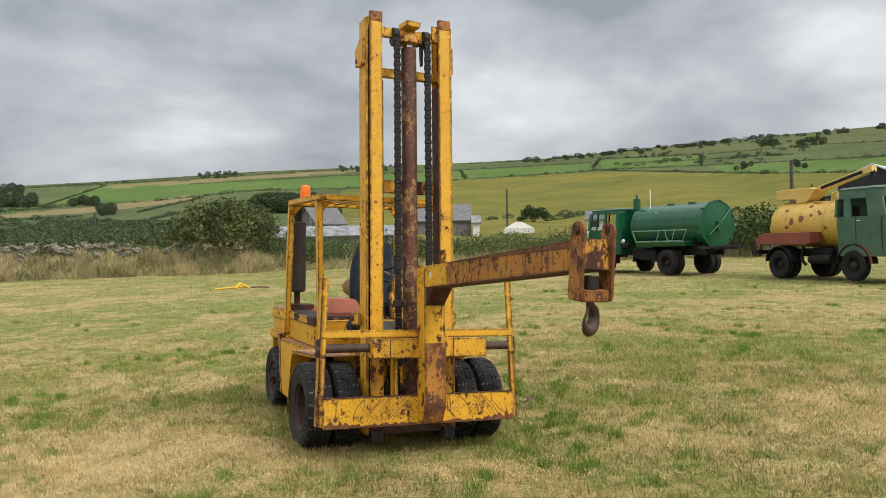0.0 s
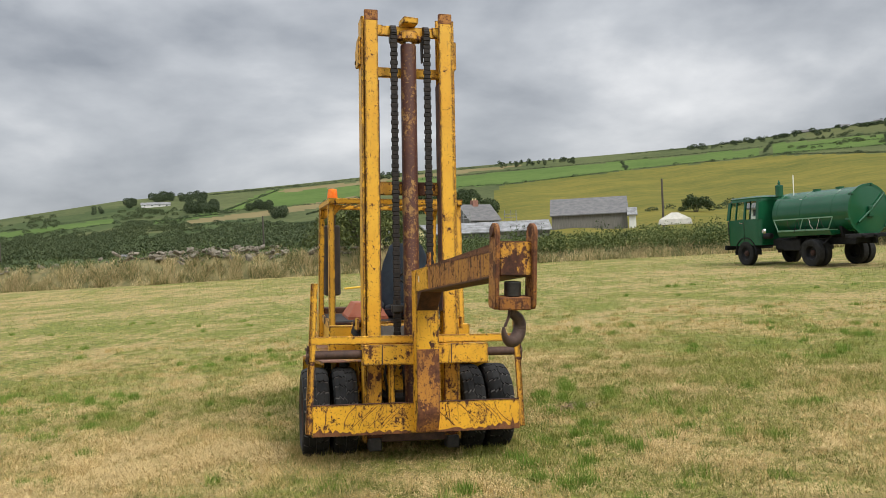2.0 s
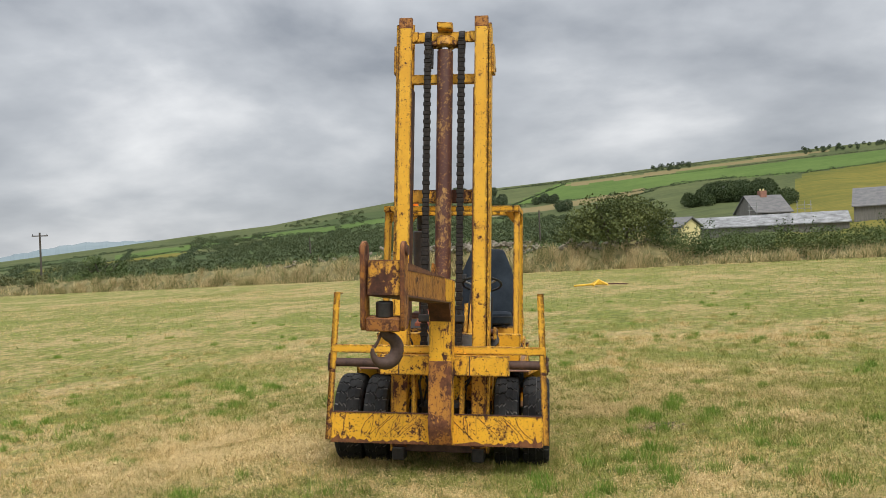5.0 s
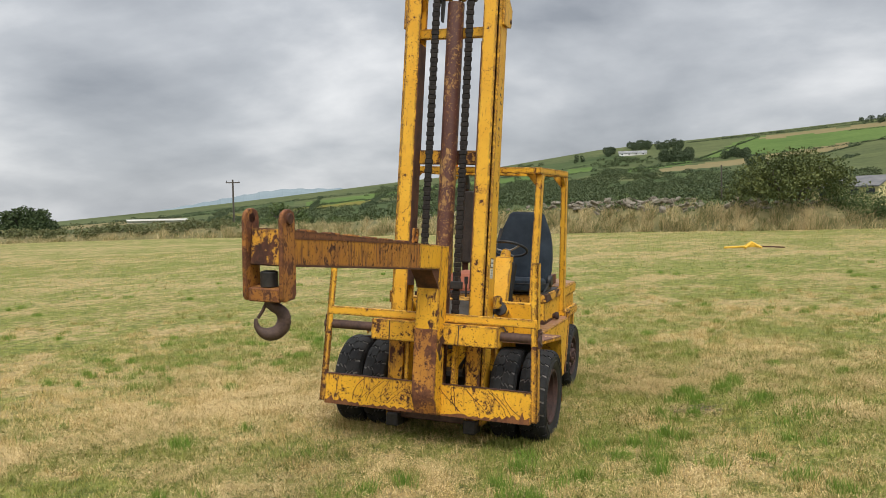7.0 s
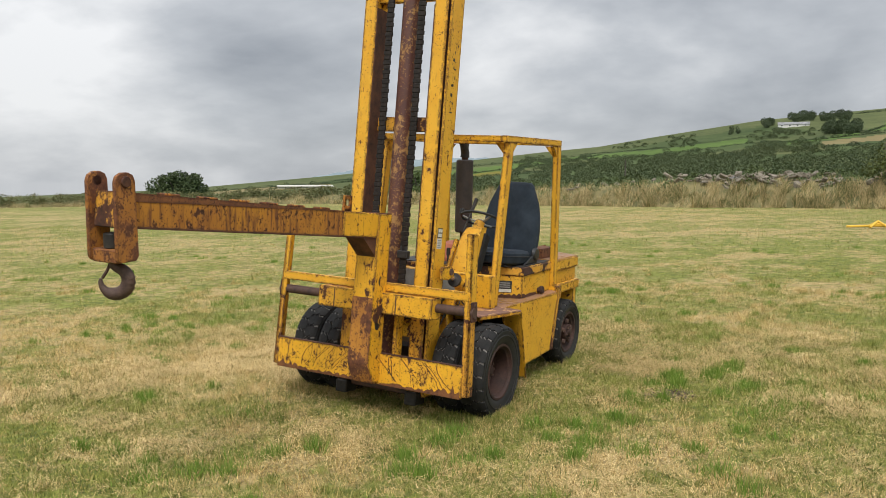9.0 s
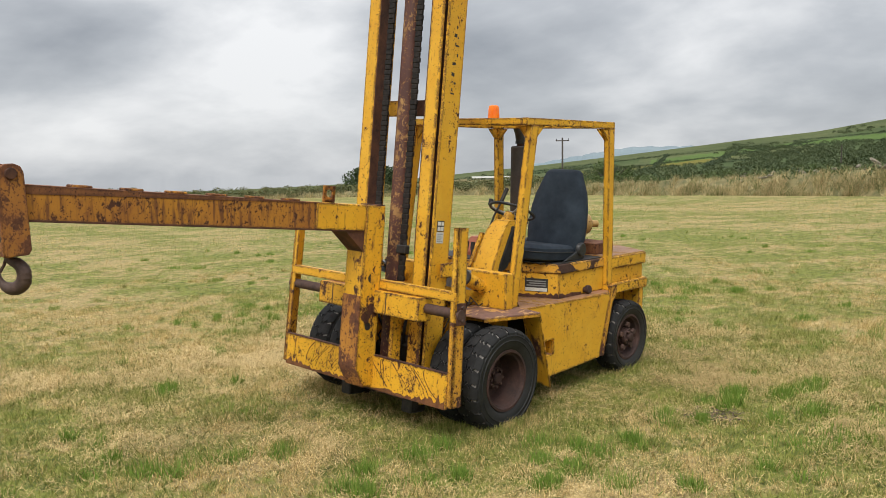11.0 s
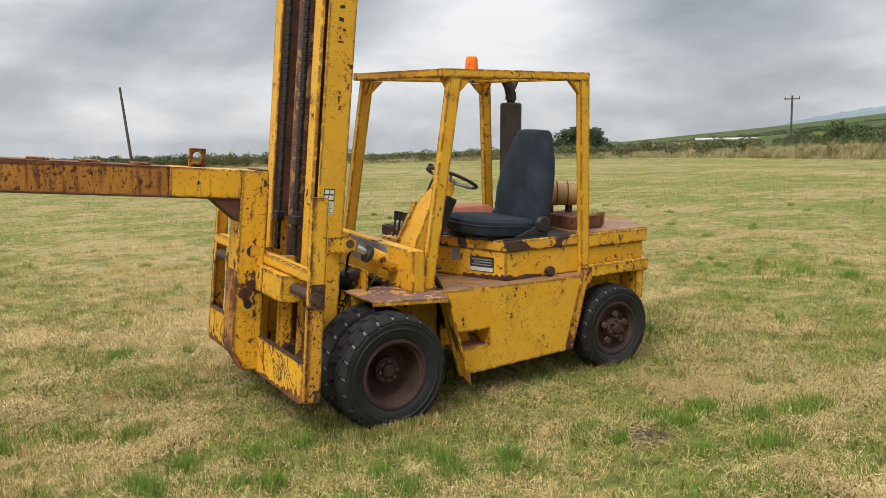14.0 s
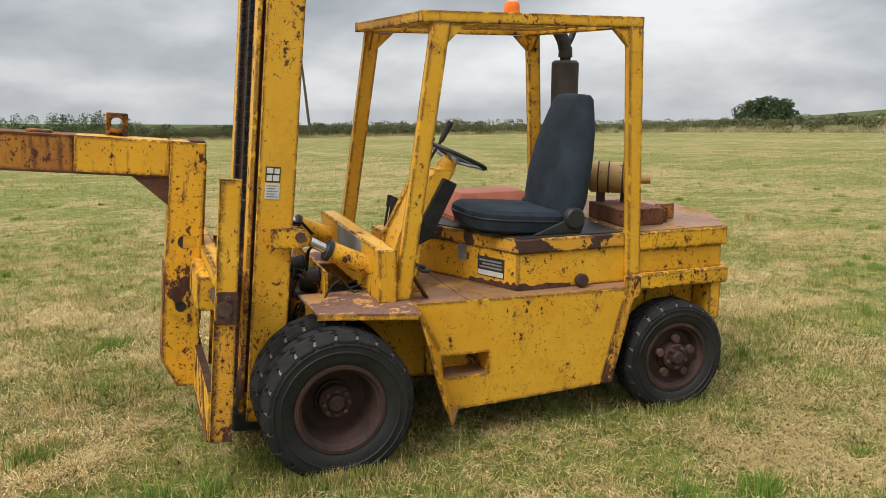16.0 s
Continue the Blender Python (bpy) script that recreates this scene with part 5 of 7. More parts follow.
tube(bm, [(ex[0] - 0.012, ex[1], 2.02), (ex[0] - 0.012, ex[1] + 0.035, 2.08), (ex[0] - 0.012, ex[1] + 0.055, 2.13)], 0.02, 10)
part("exhaust_elbow", bm, BLACK, exhaust)

# ---- grass, cuttings and tufts on the mown field ----
rng = np.random.default_rng(11)


def triangles(name, corners, material, label, category):
    """corners: (n, 3, 3). One mesh of loose triangles, kind stuff."""
    count = len(corners)
    me = bpy.data.meshes.new(name)
    me.vertices.add(count * 3)
    me.vertices.foreach_set("co", corners.astype(np.float32).ravel())
    me.loops.add(count * 3)
    me.loops.foreach_set("vertex_index", np.arange(count * 3, dtype=np.int32))
    me.polygons.add(count)
    me.polygons.foreach_set("loop_start", np.arange(0, count * 3, 3, dtype=np.int32))
    me.update(calc_edges=True)
    me.materials.append(material)
    return tagged(new(name, me), label, category, kind="stuff")


def scatter(rings, centre=(1.2, -0.4)):
    """Points in rings about a spot: (inner radius, outer radius, count)."""
    out = []
    for r0, r1, count in rings:
        r = np.sqrt(rng.uniform(r0 * r0, r1 * r1, count))
        a = rng.uniform(0, 2 * np.pi, count)
        out.append(np.stack([centre[0] + r * np.cos(a), centre[1] + r * np.sin(a)], -1))
    return np.concatenate(out)


def blades(points, length, width, lean, sink=0.004):
    count = len(points)
    a = rng.uniform(0, 2 * np.pi, count)
    h = rng.uniform(*length, count)
    w = rng.uniform(*width, count)
    l = rng.uniform(*lean, count) * h
    b = rng.uniform(0, 2 * np.pi, count)
    base = np.stack([points[:, 0], points[:, 1], turf_z(points[:, 0], points[:, 1]) - sink], -1)
    side = np.stack([np.cos(a) * w, np.sin(a) * w, np.zeros(count)], -1)
    tip = base + np.stack([np.cos(b) * l, np.sin(b) * l, np.sqrt(np.maximum(h * h - l * l, 1e-6)) + sink], -1)
    return np.stack([base - side, base + side, tip], 1)


def keep_clear(points):
    """No blades through the fork-lift's wheels."""
    x, y = points[:, 0], points[:, 1]
    wheel = (np.abs(np.abs(x) - 0.65) < 0.24) & (np.abs(y - 0.585) < 0.2)
    rear = (np.abs(np.abs(x) - 0.572) < 0.11) & (np.abs(y - 2.555) < 0.16)
    return points[~(wheel | rear)]


def clumps(spots, spread, per):
    out = [p + rng.normal(0, rng.uniform(*spread), (int(rng.uniform(*per)), 2)) for p in spots]
    return keep_clear(np.concatenate(out))


def gust(points, scale, seed):
    return np.array([noise.noise((p[0] * scale, p[1] * scale, seed)) for p in points])


field = keep_clear(scatter([(0, 5.2, 300000), (5.2, 9, 210000), (9, 16, 150000)]))
triangles("grass", blades(field, (0.02, 0.06), (0.0022, 0.005), (0.35, 0.98)), BLADES, "short mown grass, half green, half dry", "grass")
far_pts = scatter([(16, 40, 120000)])
az_far = np.degrees(np.arctan2(far_pts[:, 0] - EYE0.x, far_pts[:, 1] - EYE0.y))
inside_field = (np.hypot(far_pts[:, 0] - EYE0.x, far_pts[:, 1] - EYE0.y) < table(az_far, HEDGE_R) - 0.5) & (far_pts[:, 1] > -12)
triangles("grass", blades(far_pts[inside_field], (0.03, 0.09), (0.006, 0.015), (0.3, 0.95)), BLADES, "mown grass further out", "grass")
# standing stubble in clumps, tan or green as the ground beneath
spots = scatter([(0, 6, 1500), (6, 12, 1500)])
triangles("stubble", blades(clumps(spots, (0.03, 0.11), (20, 80)), (0.05, 0.11), (0.002, 0.0042), (0.2, 0.85)), BLADES, "clumps of standing grass stubble", "grass")
# tufts the mower missed
spots = scatter([(0, 9, 1000), (9, 18, 320)])
spots = spots[gust(spots, 0.5, 1.7) + rng.uniform(-0.3, 0.3, len(spots)) > 0.02]
triangles("grass_tuft", blades(clumps(spots, (0.02, 0.085), (50, 170)), (0.045, 0.11), (0.0022, 0.0046), (0.1, 0.75)), TUFTS, "fresh green tufts standing above the mown grass", "grass")
# wheel-side fringe that the mower could not reach
fringe = []
for cx in (0.765, 0.528, -0.528, -0.765):
    fringe.append(np.stack([rng.normal(cx, 0.12, 520), rng.choice([0.585 - 0.27, 0.585 + 0.27], 520) + rng.normal(0, 0.06, 520)], -1))
for cx in (0.90, -0.90):
    fringe.append(np.stack([rng.normal(cx, 0.03, 420), rng.normal(0.585, 0.16, 420)], -1))
for cx in (0.69, -0.69):
    fringe.append(np.stack([rng.normal(cx, 0.035, 350), rng.normal(2.555, 0.15, 350)], -1))
for cx in (0.90, 0.93, -0.90):
    fringe.append(np.stack([rng.normal(cx, 0.02, 700), rng.normal(0.585, 0.15, 700)], -1))
triangles("grass_fringe", blades(np.concatenate(fringe), (0.04, 0.10), (0.0018, 0.0036), (0.1, 0.6)), BLADES, "longer grass round the tyres", "grass")


def lying(points, length, width, turn=None, lift=0.04):
    """Cut stalks lying loose on the turf."""
    count = len(points)
    a = rng.uniform(0, 2 * np.pi, count) if turn is None else turn + rng.normal(0, 0.45, count)
    ln, w = rng.uniform(*length, count), rng.uniform(*width, count)
    z = turf_z(points[:, 0], points[:, 1])
    h0, h1 = rng.uniform(0.008, lift, count), rng.uniform(0.008, lift, count)
    base = np.stack([points[:, 0], points[:, 1], z + h0], -1)
    side = np.stack([-np.sin(a) * w, np.cos(a) * w, np.zeros(count)], -1)
    tip = base + np.stack([np.cos(a) * ln, np.sin(a) * ln, h1 - h0], -1)
    return np.stack([base - side, base + side, tip], 1)


# loose cuttings, thin everywhere and thick in swaths
lie = keep_clear(scatter([(0, 5.2, 120000), (5.2, 9, 80000), (9, 16, 50000)]))
lie = lie[gust(lie, 0.8, 4.2) + rng.uniform(-0.45, 0.45, len(lie)) > 0.0]
spots = scatter([(0, 6, 560), (6, 13, 800)])
spots = spots[gust(spots, 0.6, 9.4) + rng.uniform(-0.3, 0.3, len(spots)) > -0.02]
heaps, turns = [], []
for p in spots:
    count = int(rng.uniform(25, 95))
    a = rng.uniform(0, np.pi)
    along, across = rng.normal(0, rng.uniform(0.08, 0.30), count), rng.normal(0, rng.uniform(0.03, 0.09), count)
    heaps.append(p + np.stack([np.cos(a) * along - np.sin(a) * across, np.sin(a) * along + np.cos(a) * across], -1))
    turns.append(np.full(count, a))
heaps, turns = np.concatenate(heaps), np.concatenate(turns)
corners = np.concatenate([lying(lie, (0.03, 0.11), (0.0013, 0.0028)), lying(heaps, (0.04, 0.14), (0.0014, 0.003), turns, 0.045)])
triangles("cut_straw", corners, STRAW, "loose dry grass cuttings in swaths", "straw")
# drifts of straw lying thick on the turf, and the greenest tufts
DRY = [(-2.5, 1.2, 0.7), (-1.9, 2.4, 0.6), (-1.4, 4.4, 0.7), (-2.6, -0.3, 0.6), (-2.8, 0.4, 0.6), (-1.7, 0.6, 0.5), (3.1, 1.5, 0.5), (2.9, -0.9, 0.5), (1.4, 2.7, 0.5), (0.8, 3.4, 0.5), (-3.2, 3.8, 0.6), (3.4, 2.9, 0.5), (0.3, 4.2, 0.5), (1.5, 1.5, 0.35), (0.2, -0.6, 0.4),
       (-0.9, -1.4, 0.4), (0.4, -2.2, 0.5), (-0.6, -2.9, 0.5), (1.2, 3.1, 0.5), (1.9, 2.8, 0.35), (1.4, 2.5, 0.4), (-1.6, -1.0, 0.45), (0.1, -0.5, 0.25), (-3.3, -0.9, 0.5), (-1.6, 1.0, 0.45), (-2.3, 0.7, 0.5), (-1.2, 2.4, 0.4), (-1.6, 4.2, 0.5), (-3.8, 8.0, 0.9),
       (3.4, 2.8, 0.4), (5.1, 1.9, 0.5), (4.4, 0.0, 0.5), (2.4, -1.7, 0.45), (2.0, -0.7, 0.3), (-2.3, 1.5, 0.5), (2.8, 1.7, 0.35), (2.3, 3.3, 0.6), (3.0, 4.2, 0.7), (-3.4, 2.0, 0.6), (2.6, 2.4, 0.35)]
parts = []
for x, y, r in DRY:
    count = int(5200 * r * r * math.pi)
    p = np.array([x, y]) + rng.normal(0, 0.62 * r, (count, 2)) * (1.25, 0.85)
    edge = gust(p, 2.6, x) + rng.uniform(-0.25, 0.25, count) > -0.12
    parts.append(p[edge])
parts = keep_clear(np.concatenate(parts))
triangles("straw_drift", lying(parts, (0.025, 0.085), (0.0014, 0.0032), None, 0.055), STRAW, "drifts of tan cut grass lying on the field", "straw")
GREENEST = [(1.5, 0.5), (2.1, 2.3), (-3.2, 4.5), (-1.9, -0.4), (0.8, 0.0), (0.9, -0.9), (1.9, 1.4), (1.9, 1.9), (1.7, 0.8), (-0.2, -1.5), (2.2, 2.7), (1.8, 2.2), (1.74, 2.23), (1.86, 1.85), (2.1, 2.25), (1.6, 1.41), (-1.79, -0.46), (0.18, -0.81), (0.81, -0.25), (2.85, -0.44), (1.75, -0.18), (1.26, -0.35), (3.73, 1.38), (-2.87, 3.34), (-2.69, 4.45), (-2.9, 3.9),
            (1.04, -0.89), (-0.57, -1.53), (-0.02, -1.42), (0.77, -0.65), (-1.23, -1.51), (2.1, 0.03), (2.62, -0.18), (1.66, 0.47), (-3.85, 4.13), (2.45, 1.95), (2.3, 1.6)]
lush = clumps([np.array(p) for p in GREENEST], (0.025, 0.065), (110, 220))
triangles("grass_tuft", blades(lush, (0.06, 0.13), (0.0022, 0.0046), (0.1, 0.7)), TUFTS, "lush bright green tufts", "grass")
# a small scrape of bare soil among the grass
SOIL = plain("dry_soil", (0.05, 0.034, 0.024), (0.14, 0.10, 0.07), 30, 0.95, bump=0.6)
crumbs = np.array([1.87, 1.58]) + rng.normal(0, 1, (520, 2)) * (0.10, 0.07)
triangles("soil_patch", lying(crumbs, (0.01, 0.03), (0.006, 0.014), None, 0.03), SOIL, "small scrape of bare dark soil among grass", "soil")


# ---- leaves: hedges, bushes, trees, far woods ----
def leaf_mat(name, a, b, c):
    n = Nodes(name)
    who = n.island()
    coarse = n.noise(0.5, 4, 0.6)
    return n.done(n.mix(n.step(coarse, 0.35, 0.68), n.mix(who, a, b), n.mix(who, b, c)), 0.75, 0, 0.25)


LEAF = leaf_mat("hedge_leaves", (0.032, 0.055, 0.015), (0.07, 0.105, 0.028), (0.13, 0.155, 0.055))
LEAF_DARK = leaf_mat("dark_tree_leaves", (0.022, 0.038, 0.013), (0.04, 0.062, 0.02), (0.065, 0.085, 0.028))
LEAF_SCRUB = leaf_mat("moor_scrub_leaves", (0.05, 0.065, 0.024), (0.11, 0.12, 0.045), (0.20, 0.18, 0.085))
# far leaves: a bluish distance haze is mixed into the greens
LEAF_FAR = leaf_mat("hazed_far_wood_leaves", (0.036, 0.054, 0.027), (0.055, 0.078, 0.036), (0.078, 0.104, 0.046))
LEAF_HAW = leaf_mat("hawthorn_leaves", (0.032, 0.048, 0.014), (0.08, 0.10, 0.028), (0.15, 0.16, 0.05))
LEAF_SLOPE = leaf_mat("slope_scrub_leaves", (0.034, 0.053, 0.022), (0.062, 0.086, 0.033), (0.11, 0.128, 0.055))
DRY_TALL = leaf_mat("tall_dry_grass", (0.27, 0.21, 0.10), (0.52, 0.41, 0.21), (0.74, 0.60, 0.34))
GREEN_TALL = leaf_mat("tall_green_grass", (0.085, 0.105, 0.032), (0.16, 0.175, 0.06), (0.25, 0.245, 0.10))
BARK = plain("grey_bark", (0.05, 0.042, 0.035), (0.11, 0.095, 0.08), 9, 0.9, bump=0.5)


def leaf_cloud(blobs, per, size, squash=0.8):
    """Triangles spread through rounded clumps: (centre, radii) each."""
    out = []
    for c, rad in blobs:
        count = max(6, int(per * (rad[0] * rad[1] * rad[2]) ** 0.667))
        d = rng.normal(0, 1, (count, 3))
        d /= np.linalg.norm(d, axis=1)[:, None]
        r = rng.uniform(0.35, 1.0, count) ** 0.45
        p = np.array(c) + d * np.array(rad) * r[:, None]
        s = size * rng.uniform(0.6, 1.5, count)[:, None]
        u = rng.normal(0, 1, (count, 3))
        u /= np.linalg.norm(u, axis=1)[:, None]
        v = np.cross(u, rng.normal(0, 1, (count, 3)))
        v /= np.linalg.norm(v, axis=1)[:, None]
        out.append(np.stack([p - u * s * 0.5, p + u * s * 0.5, p + v * s * squash], 1))
    return np.concatenate(out)


def tall_grass(points, zs, length, width):
    count = len(points)
    a = rng.uniform(0, 2 * np.pi, count)
    h, w = rng.uniform(*length, count), rng.uniform(*width, count)
    base = np.stack([points[:, 0], points[:, 1], zs], -1)
    side = np.stack([np.cos(a) * w, np.sin(a) * w, np.zeros(count)], -1)
    tip = base + np.stack([rng.normal(0.15, 0.42, count) * h, rng.normal(0, 0.4, count) * h, h * rng.uniform(0.6, 1.0, count)], -1)
    return np.stack([base - side, base + side, tip], 1)


def hump(az, back):
    """Height of the bank's earth, back metres behind the field's edge."""
    top = table(az, [(-113, 0.3), (-60, 0.35), (-40, 0.6), (-20, 1.0), (-8, 1.35), (8, 1.2), (12, 0.55), (64, 0.35)])
    return top * np.clip((back + 0.4) / 1.8, 0, 1) ** 0.8 * np.clip((5.0 - back) / 2.0, 0, 1)


# the earth bank itself
EARTH = plain("grassy_earth", (0.08, 0.085, 0.032), (0.24, 0.19, 0.085), 1.5, 0.95, bump=0.6)
bank_az = np.arange(-113, 64.1, 0.5)
backs = np.array([-0.4, 0.0, 0.5, 1.0, 1.5, 2.2, 3.0, 4.0, 5.0])
verts, faces = [], []
for a in bank_az:
    hr0 = float(table(a, HEDGE_R))
    z0 = float(land_z(a, hr0))
    for back in backs:
        r0 = hr0 + back
        lump = 0.12 * noise.noise((a * 1.7, back, 3.0)) if 0 < back < 4.5 else -0.06
        verts.append((EYE0.x + r0 * math.sin(radians(a)), EYE0.y + r0 * math.cos(radians(a)), z0 + float(hump(a, back)) + lump))
wide = len(backs)
for q in range(len(bank_az) - 1):
    for w in range(wide - 1):
        faces.append((q * wide + w, q * wide + w + 1, (q + 1) * wide + w + 1, (q + 1) * wide + w))
tagged(sheet("ground_bank", verts, faces, [EARTH]), "low earth bank round the field's edge", "bank", kind="structure")


def hedge_run(a0, a1, back0, back1, height, step, rough, wide=0.6, many=3, share=1.0):
    """Uneven clumps along the bank between two azimuths."""
    blobs = []
    a = a0
    while a < a1:
        r = float(table(a, HEDGE_R))
        base = float(land_z(a, r))
        swell = 1 + rough * 1.2 * noise.noise((a * 0.55, 0, 5.0)) + rough * noise.noise((a * 2.1, 4.0, 1.0))
        for _ in range(many):
            if rng.uniform() > share:
                continue
            back = rng.uniform(back0, back1)
            aa = a + rng.uniform(-0.4, 0.4)
            h = max(0.3, height * swell * rng.uniform(0.6, 1.2))
            w = wide * rng.uniform(0.6, 1.4)
            z = base + float(hump(aa, back))
            blobs.append(((EYE0.x + (r + back) * math.sin(radians(aa)), EYE0.y + (r + back) * math.cos(radians(aa)), z + h * 0.42), (w, w, h * 0.58)))
        a += step / r * 57.3
    return blobs


triangles("hedge", leaf_cloud(hedge_run(8, 64, 0.2, 2.6, 1.1, 0.36, 0.3, 0.6, 4), 420, 0.075), LEAF, "overgrown green bramble hedge along the field", "hedge")
triangles("hedge", leaf_cloud(hedge_run(8, 64, 1.5, 3.0, 1.45, 0.9, 0.35, 0.7, 2, 0.6), 260, 0.085), LEAF_DARK, "darker growth at the back of the bramble hedge", "hedge")
triangles("hedge", leaf_cloud(hedge_run(-32, 9, 0.6, 3.4, 0.55, 0.5, 0.5, 0.5, 3, 0.6), 360, 0.08), LEAF, "low patchy bramble on the earth bank", "hedge")
triangles("hedge", leaf_cloud(hedge_run(-113, -60, 0.3, 3.2, 1.35, 0.75, 0.15, 0.8, share=0.95) + hedge_run(-60, -32, 0.3, 3.0, 0.8, 0.75, 0.15, 0.65, share=0.95), 340, 0.14), LEAF_SCRUB, "brown-green scrub hedge at the field's far edge", "hedge")
triangles("hedge", leaf_cloud(hedge_run(-113, -68, 1.8, 4.0, 1.45, 0.9, 0.15, 0.8, 2, 0.85), 420, 0.15), LEAF_DARK, "dark taller bushes behind the scrub", "hedge")
triangles("hedge", leaf_cloud(hedge_run(-113, -86, 1.5, 4.5, 2.9, 1.0, 0.2, 0.9, 3, 0.85), 380, 0.15), LEAF, "taller green bushes in the far hedge", "hedge")
for a0, a1, count, length, lab in ((-32, 10, 90000, (0.25, 0.8), "tall dry tan grass along the bank"), (10, 64, 48000, (0.3, 0.85), "dry tan grass at the foot of the hedge"), (-113, -32, 46000, (0.25, 0.85), "pale dry grass before the far scrub")):
    aa = rng.uniform(a0, a1, count)
    back = np.abs(rng.normal(0, 1.0, count)) - 0.7
    clump = np.array([noise.noise((a * 1.6, q * 0.8, 2.0)) + 0.6 * noise.noise((a * 6.0, q * 2.0, 7.0)) for a, q in zip(aa, back)])
    keep = clump + rng.uniform(-0.35, 0.35, count) > -0.02
    aa, back, clump = aa[keep], back[keep], clump[keep]
    rr = table(aa, HEDGE_R) + back
    pp = np.stack([EYE0.x + rr * np.sin(np.radians(aa)), EYE0.y + rr * np.cos(np.radians(aa))], -1)
    zz = land_z(aa, table(aa, HEDGE_R)) + hump(aa, back) - 0.05
    grow = np.clip(0.55 + clump * 0.9, 0.35, 1.25)
    corners = tall_grass(pp, zz, length, (0.007, 0.019))
    corners[:, 2] = corners[:, 0] + (corners[:, 2] - corners[:, 0]) * grow[:, None]
    dry = rng.uniform(0, 1, len(corners)) + 0.5 * np.array([noise.noise((a * 0.8, 0.0, 11.0)) for a in aa]) > 0.42
    triangles("tall_grass", corners[dry], DRY_TALL, lab, "grass")
    triangles("tall_grass", corners[~dry], GREEN_TALL, "green blades among the dry grass of the bank", "grass")


def make_tree(name, foot, height, spread, label, leaves, per=300, size=0.16, stems=4, mat=None, lean=0.0, low=0.35):
    """A bush-like tree: tapered limbs under a crown of many small leaves."""
    tree = thing(name, label, "tree", Matrix.Translation(foot))
    bm = B()
    tips = []
    for k in range(stems):
        a = 2 * math.pi * k / stems + rng.uniform(-0.4, 0.4)
        top = Vector((math.cos(a) * spread * 0.30 + lean, math.sin(a) * spread * 0.25, height * rng.uniform(0.6, 0.8)))
        mid_p = Vector((top.x * 0.35, top.y * 0.35, height * 0.32))
        tube(bm, [(math.cos(a) * 0.12, math.sin(a) * 0.12, -0.2), mid_p, top], [height * 0.035, height * 0.024, height * 0.006], 7)
        tips.append(top)
        for _ in range(3):
            b = mid_p.lerp(top, rng.uniform(0.1, 0.8))
            e = b + Vector((max(-1.0, min(1.0, rng.normal(0, 1))) * spread * 0.15, max(-1.0, min(1.0, rng.normal(0, 1))) * spread * 0.15, height * rng.uniform(0.05, 0.16)))
            tube(bm, [b, b.lerp(e, 0.5) + Vector((0, 0, 0.05)), e], [height * 0.012, height * 0.009, height * 0.003], 5)
            tips.append(e)
    part("trunk", bm, BARK, tree, "forked grey-brown limbs")
    blobs = []
    for k in range(leaves):
        a, q = rng.uniform(0, 2 * math.pi), math.sqrt(rng.uniform(0, 1))
        dome = math.sqrt(max(0.05, 1 - q * q))
        z = height * (low + (0.88 - low) * dome * rng.uniform(0.45, 1.0))
        c = (math.cos(a) * q * spread * 0.46 + lean * z / height, math.sin(a) * q * spread * 0.46, z)
        r = spread * rng.uniform(0.07, 0.13)
        blobs.append((c, (r * 1.25, r * 1.25, r * 0.85)))
    corners = leaf_cloud(blobs, per, size)
    crown = triangles("crown", corners, mat or LEAF_DARK, "", "")
    crown.parent = tree
    for key in ("label", "category", "kind"):
        if key in crown:
            del crown[key]
    return tree


make_tree("hawthorn_tree", (4.75, 40.0, float(turf_z(4.75, 40.0)) + 0.75), 3.25, 6.2, "wind-shaped dark green hawthorn behind the stone bank", 115, 250, 0.12, 7, LEAF_HAW, 0.3, 0.20)
p = place(41.6, 44.0)
make_tree("hedge_bush", p, 2.9, 4.2, "tall leafy green bush behind the tanker lorry", 60, 260, 0.15, 5, LEAF, 0, 0.15)
p = place(45.5, 60.0)
make_tree("hedge_bush", p, 4.2, 4.6, "round dark green bush by the pole", 50, 220, 0.18, 4, LEAF_DARK, 0, 0.2)
make_tree("field_bush", Vector((-70.5, 65.6, -0.9)), 4.5, 7.2, "round dark green bush on the field's far edge", 70, 200, 0.22, 4, LEAF_DARK, 0, 0.1)
p = Vector((-50.0, 86.0, -0.6))
make_tree("hedge_bush", p, 4.1, 6.6, "spiky green bush beyond the far hedge", 45, 150, 0.2, 4, LEAF, 0, 0.1)
p = on_hill(29.0, 1.5)[0]
make_tree("meadow_bush", p + Vector((0, 0, -0.4)), 4.6, 7.0, "lone dark bush in the olive meadow", 40, 120, 0.3, 3, LEAF_DARK, 0, 0.1)


# ---- hedgerows, woods and scrub on the hills, each one mass of leaves ----
def row_blobs(line, step, height):
    blobs = []
    for (a0, e0), (a1, e1) in zip(line, line[1:]):
        p0, r0 = on_hill(a0, e0)
        p1, r1 = on_hill(a1, e1)
        count = max(2, int((p1 - p0).length / step))
        for k in range(count):
            t = (k + rng.uniform(0, 1)) / count
            p, r = on_hill(a0 + (a1 - a0) * t, e0 + (e1 - e0) * t)
            h = height * rng.uniform(0.5, 1.25) * (1.9 if rng.uniform() < 0.10 else 1)
            blobs.append(((p.x, p.y, p.z + h * 0.35), (h * rng.uniform(0.8, 1.3), h * rng.uniform(0.8, 1.3), h * 0.55)))
    return blobs


